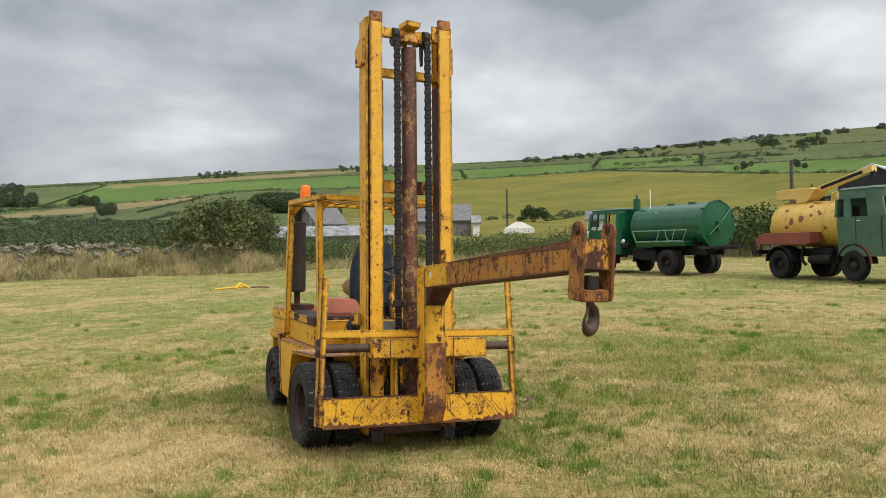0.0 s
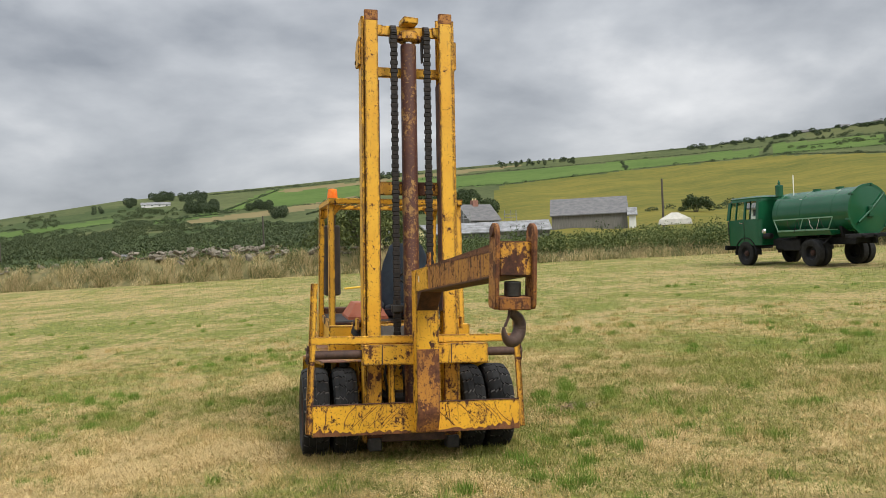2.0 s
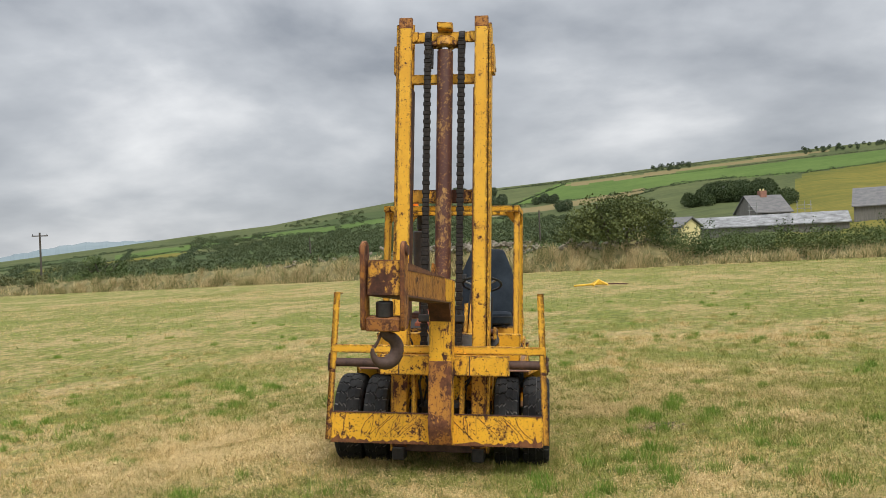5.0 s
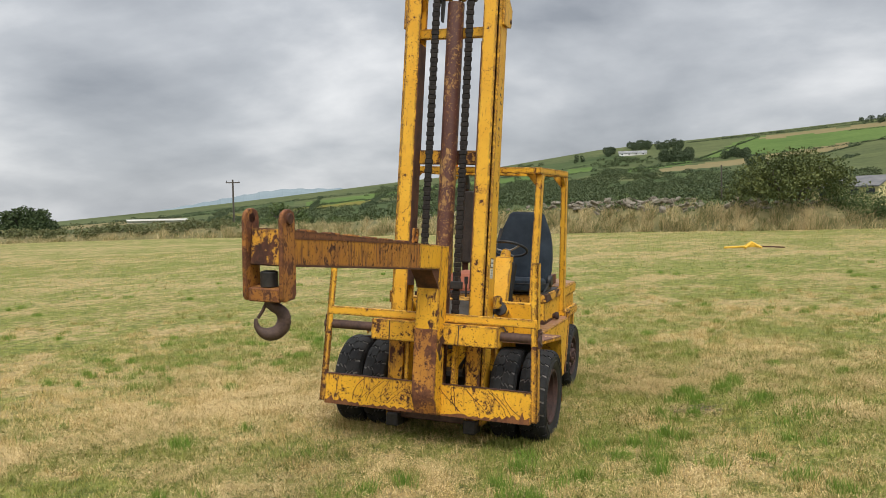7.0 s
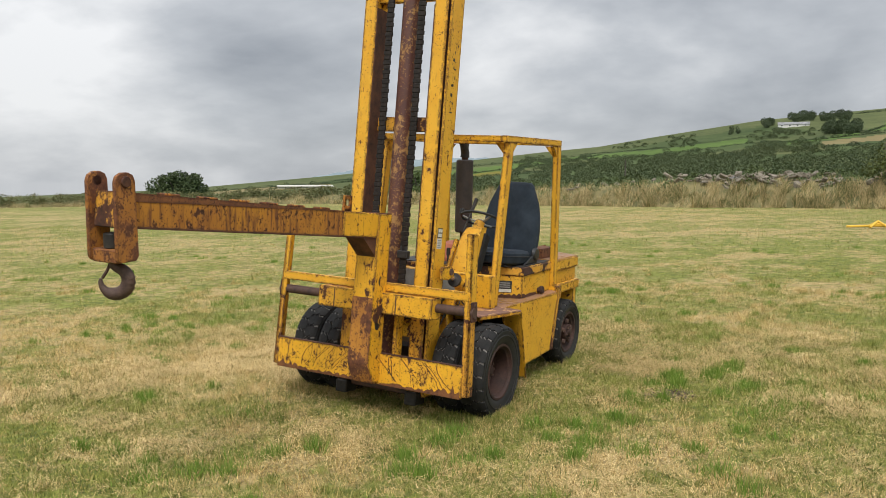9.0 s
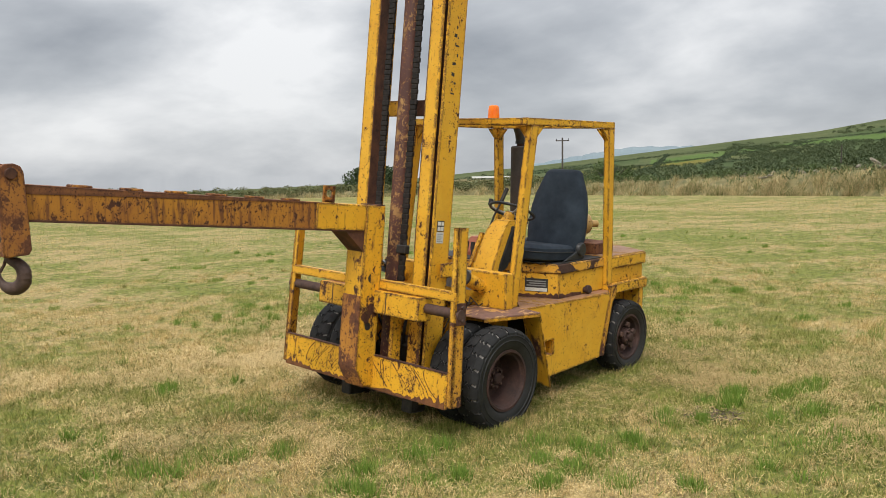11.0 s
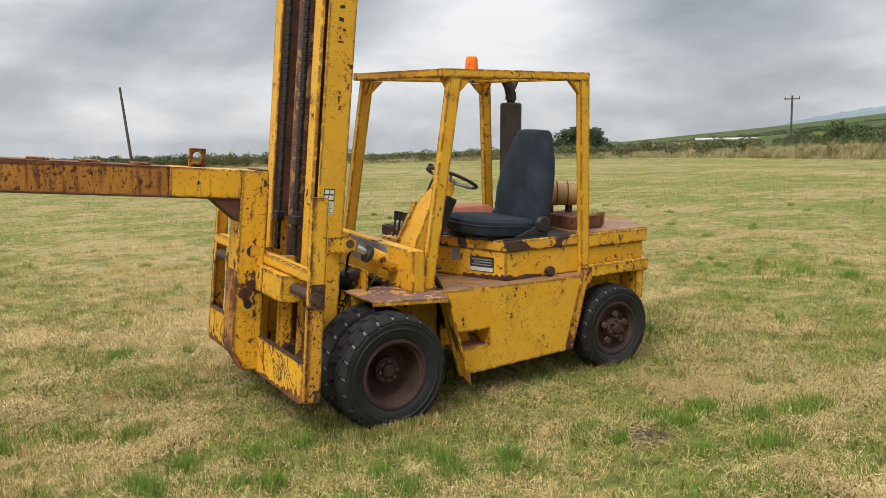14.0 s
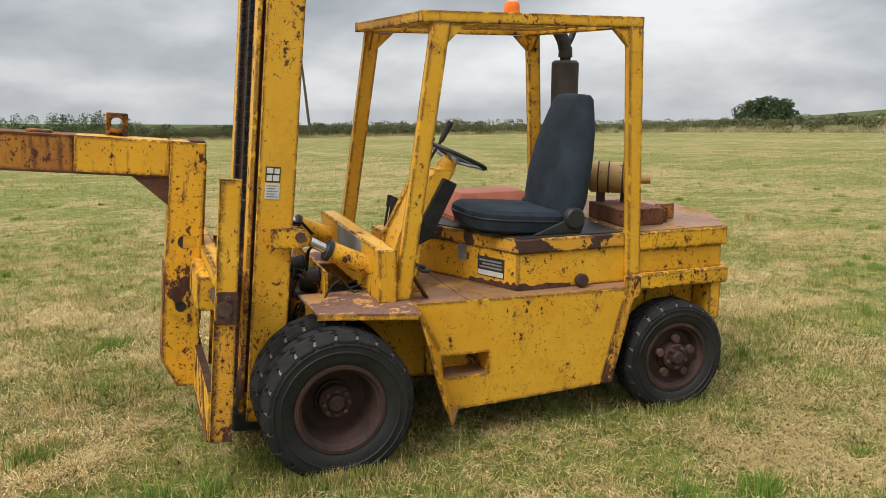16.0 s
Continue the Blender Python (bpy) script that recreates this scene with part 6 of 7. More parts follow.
ROWS_ON_HILL = [
    [(-2.2, 2.95), (4.1, 3.25), (9.9, 3.85), (12.4, 4.0)], [(-19.5, 1.45), (-14, 1.75), (-9, 2.4), (-4, 2.6)], [(-19.5, 1.8), (-14, 2.2), (-9, 2.8)], [(-4, 4.0), (1.7, 4.35), (12, 5.05), (18, 5.35)], [(-2.2, 2.9), (1.6, 4.25)],
    [(16.3, 3.95), (24.7, 4.48), (34.2, 4.8), (44.2, 4.15), (52, 3.85)], [(6.6, 4.35), (16.5, 4.88), (25, 5.12), (33.5, 5.35)], [(33.4, 4.85), (40.4, 4.85), (52, 4.8)],
    [(34, 5.55), (40.4, 5.55), (47.5, 5.75), (52, 5.7)], [(-0.5, 2.0), (3.4, 1.95), (7.4, 2.85)], [(3.3, 2.55), (7.5, 3.5)],
    [(-13, 1.2), (-4, 2.1), (0, 2.3)], [(-9, 2.15), (-4, 2.65), (-1, 2.9)], [(-24, 0.45), (-18.2, 1.1)], [(-24, 0.8), (-18, 1.8)], [(25, 5.5), (31, 5.7), (36, 6.05), (45, 6.45)],
    [(33.5, 5.0), (34, 5.6)], [(40.4, 4.85), (40.4, 5.55)], [(9.0, 3.9), (16.2, 4.0)], [(24.6, 5.1), (24.9, 4.5)], [(-3.6, 4.0), (5, 4.68), (11, 5.12)], [(36, 5.2), (46, 5.25)], [(-36, 0.1), (-26, 1.2)], [(-40, -0.4), (-30, 0.5)], [(-46, -0.65), (-36, 0.0)], [(-35, -0.35), (-22, 0.7)], [(-31, 0.1), (-24, 0.9)], [(-30, 0.75), (-22, 1.5)], [(-28, -0.2), (-27, 1.1)], [(-34, -0.4), (-33, 0.3)], [(-24, 0.2), (-22.5, 1.4)]]
blobs = []
for line in ROWS_ON_HILL:
    blobs += row_blobs(line, 1.3, 0.85)
triangles("hedgerow", leaf_cloud(blobs, 70, 0.34), LEAF_FAR, "dark hedgerows dividing the hill fields", "hedge")
blobs = []
for a0, a1, e0, e1, count, h in ((-34, -14, -0.9, 0.35, 300, 1.6), (-22, -8, 0.2, 1.5, 400, 1.6), (-14, 2, 0.3, 2.05, 460, 1.6), (-9, -4.5, 1.8, 3.2, 70, 2.0), (-24, -8, 0.9, 1.7, 230, 1.7), (-24, -12, 2.2, 3.4, 200, 1.8), (0, 8.5, 0.4, 1.8, 190, 2.0), (34, 47, 5.0, 6.2, 60, 1.8), (26, 40, 1.6, 2.0, 26, 1.2)):
    for _ in range(count):
        a, e = rng.uniform(a0, a1), rng.uniform(e0, e1)
        if e > float(table(a, SKYLINE)) - 0.15:
            continue
        p, r = on_hill(a, e)
        hh = h * rng.uniform(0.5, 1.2)
        blobs.append(((p.x, p.y, p.z + hh * 0.3), (hh * rng.uniform(0.9, 1.7), hh * rng.uniform(0.9, 1.7), hh * 0.6)))
triangles("scrub", leaf_cloud(blobs, 100, 0.34), LEAF_SLOPE, "dense dark scrub on the hillside", "scrub")
blobs = []
for a, e, w, h, count in ((-7.7, 3.55, 0.5, 5.5, 8), (-5.75, 3.85, 1.3, 6.0, 16), (-3.9, 3.85, 1.5, 5.5, 16), (-3.4, 3.1, 1.7, 6.0, 22), (0.4, 3.2, 1.6, 5.0, 14), (19.0, 5.35, 5.0, 3.0, 40), (44.5, 6.0, 1.2, 4.0, 14), (47.0, 5.95, 1.6, 4.0, 16),
                          (37.0, 5.75, 1.0, 2.6, 8), (40.5, 6.2, 1.4, 2.6, 12), (-9.6, 3.2, 0.7, 4.0, 6), (43.0, 4.6, 1.2, 3.4, 7), (46.2, 4.5, 0.8, 3.2, 5), (1.5, 2.6, 0.8, 5.0, 6), (8.6, 4.95, 2.5, 3.0, 24)):
    for _ in range(count):
        p, r = on_hill(a + rng.uniform(-w / 2, w / 2), e + rng.uniform(-0.25, 0.1))
        hh = h * rng.uniform(0.6, 1.05)
        blobs.append(((p.x, p.y, p.z + hh * 0.45), (hh * 0.5, hh * 0.5, hh * 0.5)))
dark = []
for a, e, w, h, count in ((12.6, 2.75, 4.2, 6.5, 120), (10.2, 2.55, 1.6, 4.5, 30), (15.2, 2.3, 1.6, 4.0, 30)):
    for _ in range(count):
        p, r = on_hill(a + rng.uniform(-w / 2, w / 2), e + rng.uniform(-0.35, 0.15))
        hh = h * rng.uniform(0.6, 1.05)
        dark.append(((p.x, p.y, p.z + hh * 0.45), (hh * 0.5, hh * 0.5, hh * 0.5)))
triangles("wood", leaf_cloud(dark, 90, 0.42), LEAF_DARK, "dense dark wood above the farm", "trees")
for _ in range(110):
    a = rng.uniform(29, 52)
    p, r = on_hill(a, float(table(a, SKYLINE)) - rng.uniform(0.03, 0.25))
    hh = rng.uniform(1.2, 3.4)
    blobs.append(((p.x, p.y, p.z + hh * 0.4), (hh * rng.uniform(0.6, 1.3), hh * 0.6, hh * 0.5)))
triangles("wood", leaf_cloud(blobs, 95, 0.48), LEAF_FAR, "dark clumps of trees on the hill", "trees")

# ---- two old tanker lorries ----
GREEN = plain("glossy_dark_green_paint", (0.006, 0.072, 0.03), (0.010, 0.088, 0.038), 1.2, 0.22, spec=0.5)
GREEN_PALE = plain("pale_green_paint", (0.13, 0.27, 0.19), (0.17, 0.32, 0.23), 3, 0.4)
GREEN_OLD = chipped_paint("faded_green_paint", (0.045, 0.105, 0.065), (0.07, 0.135, 0.09), 0.25, gloss=0.45, edges=0)
TANK_YELLOW = chipped_paint("patched_yellow_tank_paint", (0.58, 0.37, 0.06), (0.62, 0.42, 0.10), 0.6, rust=((0.16, 0.07, 0.04), (0.30, 0.13, 0.07)), gloss=0.45, edges=0)
CRANE_YELLOW = chipped_paint("pale_crane_paint", (0.60, 0.40, 0.10), (0.66, 0.46, 0.15), 0.3, edges=0)
RED_OXIDE = plain("red_oxide_paint", (0.19, 0.045, 0.03), (0.25, 0.07, 0.045), 3, 0.6)
BLACK_PAINT = plain("black_chassis_paint", (0.006, 0.006, 0.007), (0.018, 0.018, 0.02), 5, 0.65, spec=0.25)
n = Nodes("cab_glass")
n.bsdf.inputs["Transmission Weight"].default_value = 1.0
n.bsdf.inputs["IOR"].default_value = 1.05
GLASS = n.done(n.mix(n.step(n.noise(2), 0.3, 0.7), (0.80, 0.86, 0.83), (0.90, 0.94, 0.92)), 0.03, 0.0, 0.5)


def lorry_wheels(lorry, axles, r=0.48):
    for y, twin, half in axles:
        for s in (-1, 1):
            make_wheel(lorry, (s * half, y, r), s, r, 0.24, r * 0.55, 0.10 if not twin else 0.16, 8, 0, "black lorry tyre on a black rim", True, BLACK_PAINT, RUBBER)
            if twin:
                make_wheel(lorry, (s * (half - 0.30), y, r), s, r, 0.24, r * 0.55, 0.1, 0, 0, "", False, BLACK_PAINT, RUBBER)


def arch(bm, y, z, r, x0, x1, thick=0.03, a0=0, a1=180):
    """A curved mudguard over a wheel."""
    pts = [(y + r * math.cos(radians(a0 + (a1 - a0) * k / 12)), z + r * math.sin(radians(a0 + (a1 - a0) * k / 12))) for k in range(13)]
    inner = [(y + (r - thick) * math.cos(radians(a0 + (a1 - a0) * k / 12)), z + (r - thick) * math.sin(radians(a0 + (a1 - a0) * k / 12))) for k in range(13)]
    for k in range(12):
        prism(bm, [pts[k], pts[k + 1], inner[k + 1], inner[k]], 0, x0, x1)
    return bm


def horizontal_tank(bm, y0, y1, z, r, bulge=0.12, seg=40):
    m = Matrix.Translation((0, y0, z)) @ pose(0, 0, 0, -90)
    ln = y1 - y0
    prof = [(0.001, -bulge), (r * 0.5, -bulge * 0.78), (r * 0.85, -bulge * 0.32), (r, 0), (r, ln), (r * 0.85, ln + bulge * 0.32), (r * 0.5, ln + bulge * 0.78), (0.001, ln + bulge)]
    return lathe(bm, prof, m, seg, False)


def cab_body(lorry, w, y0, y1, z0, z1, material, roof_mat, slope=0.10, label="", small=False):
    """A rounded lorry cab: body to the sills, pillars, glazed sides and screen, roof, seat and wheel inside."""
    h = w / 2
    wz0, wz1 = (z0 + z1) / 2 + (0.14 if small else 0.06), z1 - (0.34 if small else 0.20)
    bm = B()
    rings = []
    for z, front in ((z0, 0.0), (z0 + 0.25, 0.02), ((z0 + z1) / 2 - 0.05, 0.02), (wz0, -0.01)):
        rings.append(round_ring((0, (y0 + y1 + front) / 2, z), h, (y1 - y0 + front) / 2, 9.0, 44))
    loft(bm, rings)
    cab = part("cab", bm, material, lorry, label)
    yc, hl = (y0 + y1 - slope) / 2, (y1 - y0 - slope) / 2
    bm = B()
    loft(bm, [round_ring((0, yc, wz1), h - 0.05, hl + 0.01, 8, 40), round_ring((0, yc, z1 - 0.10), h - 0.07, hl, 8, 40)])
    part("window_header", bm, material, cab)
    bm = B()
    loft(bm, [round_ring((0, yc, z1 - 0.105), h - 0.06, hl + 0.02, 8, 40), round_ring((0, yc, z1 - 0.07), h - 0.055, hl + 0.03, 8, 40), round_ring((0, yc, z1 - 0.02), h - 0.12, hl - 0.04, 6, 40), round_ring((0, yc, z1), h - 0.3, hl - 0.2, 5, 40)])
    part("cab_roof", bm, roof_mat, cab)
    ymid = y0 + (y1 - y0) * 0.44
    front = y1 - 0.03
    panes = ((y0 + 0.10, y0 + 0.36), (y0 + 0.62, y0 + 1.22)) if small else ((y0 + 0.18, ymid - 0.05), (ymid + 0.05, y1 - 0.60), (y1 - 0.55, y1 - 0.20))
    back = slope * 0.9

    def leaning(xa, xb, ya, yb, s):
        """A slab of the window band that leans inwards and back with the cab."""
        low = [(s * xa, ya, wz0), (s * xb, ya, wz0), (s * xb, yb, wz0), (s * xa, yb, wz0)]
        k = (ya - y0) / (y1 - y0), (yb - y0) / (y1 - y0)
        top = [(s * (xa - 0.05), ya - back * k[0], wz1), (s * (xb - 0.05), ya - back * k[0], wz1), (s * (xb - 0.05), yb - back * k[1], wz1), (s * (xa - 0.05), yb - back * k[1], wz1)]
        return loft(B(), [low, top])

    solids = [y0 + 0.02] + [q for pane in panes for q in pane] + [front]
    for s in (-1, 1):
        for a, b in zip(solids[::2], solids[1::2]):
            part("pillar", leaning(h - 0.07, h - 0.01, a, b, s), material, cab)
        for a, b in panes:
            pane = part("side_window", leaning(h - 0.045, h - 0.037, a, b, s), GLASS, cab, "clear cab window glass")
            pane.visible_shadow = False
        x0, x1 = sorted((s * (h - 0.01), s * (h + 0.008)))
        for yy in (ymid - 0.012, y1 - 0.16):
            part("door_seam", box(B(), (x0, yy, z0 + 0.18), (x1, yy + 0.012, wz0 - 0.03), None, 0), BLACK_PAINT, cab)
        bm = B()
        x0, x1 = sorted((s * h, s * (h + 0.045)))
        box(bm, (x0, ymid + 0.05, wz0 - 0.14), (x1, ymid + 0.20, wz0 - 0.11), None, 0.006)
        part("door_handle", bm, CHROME, cab)
    part("rear_panel", loft(B(), [[(-h + 0.05, y0 + 0.02, wz0), (h - 0.05, y0 + 0.02, wz0), (h - 0.05, y0 + 0.06, wz0), (-h + 0.05, y0 + 0.06, wz0)], [(-h + 0.10, y0 + 0.02, wz1), (h - 0.10, y0 + 0.02, wz1), (h - 0.10, y0 + 0.06, wz1), (-h + 0.10, y0 + 0.06, wz1)]]), material, cab)
    for x0, x1, mat, name in ((-h + 0.07, -0.03, GLASS, "windscreen"), (-0.03, 0.03, material, "screen_pillar"), (0.03, h - 0.07, GLASS, "windscreen")):
        bm = B()
        loft(bm, [[(x0, front - 0.03, wz0), (x1, front - 0.03, wz0), (x1, front, wz0), (x0, front, wz0)], [(x0 * 0.96, front - 0.03 - back, wz1), (x1 * 0.96, front - 0.03 - back, wz1), (x1 * 0.96, front - back, wz1), (x0 * 0.96, front - back, wz1)]])
        screen = part(name, bm, mat, cab, "split windscreen glass" if mat is GLASS else "")
        if mat is GLASS:
            screen.visible_shadow = False
    for x in (-h * 0.5, h * 0.5):
        bm = B()
        box(bm, (x - 0.25, y0 + 0.12, wz0 - 0.02), (x + 0.25, y0 + 0.24, wz0 + 0.32), None, 0.04)
        part("cab_seat", bm, BLACK_PAINT, cab, "black cab seat back")
    part("cab_wheel", tube(B(), [(h * 0.5 + 0.22 * math.cos(q * 0.393), front - 0.42 + 0.10 * math.sin(q * 0.393), wz0 + 0.10 + 0.19 * math.sin(q * 0.393)) for q in range(16)], 0.014, 6, None, True), BLACK_PAINT, cab)
    for x in (-h * 0.68, h * 0.68):
        bm = B()
        cyl(bm, (x, y1 - 0.03, z0 + 0.28), (x, y1 + 0.05, z0 + 0.28), 0.10, 0.09, 18, None, 0.01)
        part("headlight", bm, CHROME, cab, "round headlight")
    bm = B()
    box(bm, (-h - 0.02, y1 + 0.01, z0 - 0.16), (h + 0.02, y1 + 0.12, z0 + 0.02), None, 0.015)
    part("bumper", bm, BLACK_PAINT, lorry, "black front bumper")
    return cab


def chassis(lorry, y0, y1, z):
    bm = B()
    for x in (-0.42, 0.42):
        box(bm, (x - 0.05, y0, z - 0.12), (x + 0.05, y1, z + 0.12), None, 0.006)
    for k in range(5):
        y = y0 + 0.2 + (y1 - y0 - 0.4) * k / 4
        box(bm, (-0.42, y - 0.04, z - 0.08), (0.42, y + 0.04, z + 0.08), None, 0)
    part("chassis", bm, BLACK_PAINT, lorry, "black chassis frame")


def turf_pose(x, y, heading):
    return Matrix.Translation((x, y, float(turf_z(x, y)))) @ pose(0, 0, 0, 0, 0, -heading)


# green tanker, tail towards the walk
tanker = thing("tanker_lorry", "glossy dark green tanker lorry with a round tank", "lorry", turf_pose(17.25, 17.45, -5) @ Matrix.Scale(0.93, 4))
lorry_wheels(tanker, ((0.0, True, 1.08), (3.55, False, 1.02)))
chassis(tanker, -1.3, 4.4, 0.86)
cab_body(tanker, 2.2, 2.75, 4.72, 0.78, 2.66, GREEN, GREEN, 0.12, "green forward-control cab")
for s in (-1, 1):
    part("wheel_arch", arch(B(), 3.55, 0.48, 0.62, min(s * 0.86, s * 1.13), max(s * 0.86, s * 1.13), 0.03, -5, 185), BLACK_PAINT, tanker)
bm = B()
horizontal_tank(bm, -1.35, 2.35, 1.86, 0.80)
tank = part("tank", bm, GREEN, tanker, "glossy green cylindrical tank")
bm = B()
m = Matrix.Translation((0, -1.37, 1.86)) @ pose(0, 0, 0, -90)
lathe(bm, [(0.80, -0.06), (0.87, -0.06), (0.87, 0.02), (0.80, 0.02)], m, 44, False)
lathe(bm, [(0.001, -0.10), (0.5, -0.09), (0.80, -0.05), (0.82, -0.02)], m, 44, False)
part("rear_door", bm, GREEN, tank, "domed green rear tank door")
for k in range(6):
    bm = B()
    a = radians(60 * k + 20)
    p = Vector((0.86 * math.cos(a), -1.40, 1.86 + 0.86 * math.sin(a)))
    box(bm, (p.x - 0.04, p.y - 0.06, p.z - 0.04), (p.x + 0.04, p.y + 0.12, p.z + 0.04), None, 0.01)
    part("door_clamp", bm, GREEN, tank)
bm = B()
tube(bm, [(-0.5, -1.50, 1.45), (0.0, -1.54, 1.86), (0.6, -1.50, 2.40)], 0.035, 8)
box(bm, (-0.10, -1.56, 1.62), (0.10, -1.48, 1.98), None, 0.02)
part("door_arm", bm, GREEN, tank)
for y in (-0.6, 0.9, 2.1):
    bm = B()
    lathe(bm, [(0.802, 0), (0.812, 0.005), (0.812, 0.045), (0.802, 0.05)], Matrix.Translation((0, y, 1.86)) @ pose(0, 0, 0, -90), 40, False)
    part("tank_band", bm, GREEN, tank)
for s in (-1, 1):
    bm = B()
    x = s * 1.06
    box(bm, (x - 0.015, -0.95, 1.66), (x + 0.015, 1.95, 1.70), None, 0)
    box(bm, (x - 0.015, -0.75, 1.26), (x + 0.015, 1.75, 1.30), None, 0)
    for y0, y1 in ((-0.95, -0.75), (0.45, 0.62), (1.95, 1.75)):
        tube(bm, [(x, y0, 1.68), (x, y1, 1.28)], 0.018, 6)
    box(bm, (min(x, s * 0.72), -0.8, 1.24), (max(x, s * 0.72), 1.8, 1.265), None, 0)
    part("hose_rack", bm, GREEN_PALE, tanker, "pale green side hose rack")
    bm = B()
    prism(bm, [(s * 0.60, 1.24), (s * 1.05, 1.24), (s * 0.98, 1.08), (s * 0.62, 1.08)], 1, -0.8, 1.8)
    part("side_shelf", bm, GREEN, tanker)
bm = B()
cyl(bm, (-0.35, 2.45, 2.55), (-0.35, 2.45, 3.0), 0.14, seg=18, bev=0.02)
cyl(bm, (-0.35, 2.45, 3.0), (-0.35, 2.45, 3.10), 0.05)
tube(bm, [(-0.35, 2.45, 3.08), (-0.30, 2.52, 3.16), (-0.22, 2.62, 3.14)], 0.03, 8)
part("air_stack", bm, GREEN, tanker, "green air stack behind the cab")
bm = B()
cyl(bm, (-0.42, 1.6, 2.55), (-0.42, 1.6, 3.30), 0.018, seg=8)
part("marker_rod", bm, plain("white_rod", (0.7, 0.7, 0.65), (0.8, 0.8, 0.76), 5, 0.6), tanker, "thin white rod")
for y in (-0.2, 0.9):
    part("manhole", cyl(B(), (0, y, 2.62), (0, y, 2.72), 0.14, seg=18), GREEN, tank)
for s in (-1, 1):
    part("side_box", box(B(), (min(s * 0.48, s * 0.75), 1.0, 0.55), (max(s * 0.48, s * 0.75), 1.9, 0.95), None, 0.03), BLACK_PAINT, tanker)
bm = B()
box(bm, (-1.05, -1.65, 0.95), (1.05, -1.45, 1.08), None, 0.01)
for x in (-0.5, 0.0, 0.5):
    cyl(bm, (x, -1.55, 1.02), (x, -1.80, 0.98), 0.06, seg=12)
part("rear_crossbar", bm, BLACK_PAINT, tanker)
for k in range(3):
    y = -0.5 + 0.5 * k
    part("suction_hose", tube(B(), [(-0.72, y, 1.05), (-0.95, y + 0.1, 0.80), (-0.9, y + 0.3, 0.66), (-0.6, y + 0.4, 0.85)], 0.03, 6), RUBBER, tanker)
bm = B()
box(bm, (-0.62, 0.95, 2.345), (-0.50, 1.10, 2.375), pose(0, 0, 0), 0.005)
part("pump_gear", box(B(), (-0.62, 1.0, 0.58), (0.62, 2.5, 1.02), None, 0.06), BLACK_PAINT, tanker, "dark pump gear below the tank")
for y in (-0.9, 0.2, 1.3):
    part("tank_saddle", prism(B(), [(-0.62, 0.98), (0.62, 0.98), (0.70, 1.36), (0.40, 1.20), (-0.40, 1.20), (-0.70, 1.36)], 1, y - 0.05, y + 0.05), BLACK_PAINT, tanker)
for k in range(4):
    y = -0.9 + 0.55 * k
    part("rope", tube(B(), [(-1.07, y, 1.66), (-1.09, y + 0.12, 1.35 - 0.05 * k), (-1.02, y + 0.28, 1.22), (-1.08, y + 0.42, 1.42), (-1.07, y + 0.5, 1.66)], 0.008, 6), STICKER if k == 1 else RUBBER, tanker, "slack rope over the rack")
part("air_bottle", cyl(B(), (-0.85, 2.35, 1.12), (-0.85, 2.75, 1.12), 0.11, seg=16, bev=0.03), BLACK_PAINT, tanker)
part("side_lamp", cyl(B(), (-1.08, 2.45, 1.30), (-1.16, 2.45, 1.30), 0.10, 0.08, 16, None, 0.015), CHROME, tanker, "round chrome side lamp")
part("white_spot", bm, STICKER, tank, "small white spot on the tank")

# gully emptier: faded green cab, yellow tank, red side box, crane boom
gully = thing("gully_emptier_lorry", "old lorry with faded green cab, patched yellow tank and crane boom", "lorry", turf_pose(18.28, 13.25, 183.5) @ Matrix.Scale(0.96, 4))
lorry_wheels(gully, ((0.0, True, 1.0), (2.95, False, 0.98)), 0.46)
chassis(gully, -0.9, 3.9, 0.82)
cab_body(gully, 2.15, 2.25, 4.1, 0.72, 2.72, GREEN_OLD, GREEN_OLD, 0.16, "faded green lorry cab", True)
for s in (-1, 1):
    part("front_wing", arch(B(), 2.95, 0.46, 0.62, min(s * 0.80, s * 1.10), max(s * 0.80, s * 1.10), 0.03, 5, 175), BLACK_PAINT, gully)
    part("red_wing_edge", arch(B(), 2.95, 0.46, 0.68, min(s * 1.075, s * 1.09), max(s * 1.075, s * 1.09), 0.06, 5, 60), RED_OXIDE, gully, "red painted wing edge")
    part("rear_mudguard", arch(B(), 0.0, 0.46, 0.58, min(s * 0.60, s * 1.14), max(s * 0.60, s * 1.14), 0.025, 10, 170), BLACK_PAINT, gully)
bm = B()
horizontal_tank(bm, -0.75, 2.0, 1.70, 0.72)
ytank = part("tank", bm, TANK_YELLOW, gully, "yellow tank with brown repair patches")
for y, a, w, h in ((0.55, 165, 0.22, 0.2), (0.15, 172, 0.16, 0.24), (0.95, 158, 0.12, 0.12), (1.3, 155, 0.14, 0.12), (0.75, 130, 0.18, 0.12), (-0.2, 140, 0.16, 0.14), (1.55, 190, 0.1, 0.1), (0.62, 108, 0.4, 0.06), (0.9, 116, 0.3, 0.07), (1.2, 148, 0.09, 0.1), (-0.05, 186, 0.18, 0.1)):
    for s in (1, -1):
        aa = radians(a if s < 0 else 180 - a)
        c = Vector((0.719 * math.cos(aa), y, 1.70 + 0.719 * math.sin(aa)))
        edge = [(w * 0.55 * rag.uniform(0.7, 1.15) * math.cos(q * 0.698), h * 0.55 * rag.uniform(0.7, 1.15) * math.sin(q * 0.698)) for q in range(9)]
        part("tank_patch", prism(B(), edge, 0, -0.008, 0.008, Matrix.Translation(c) @ pose(0, 0, 0, 0, -math.degrees(aa), 0)), RED_OXIDE, ytank)
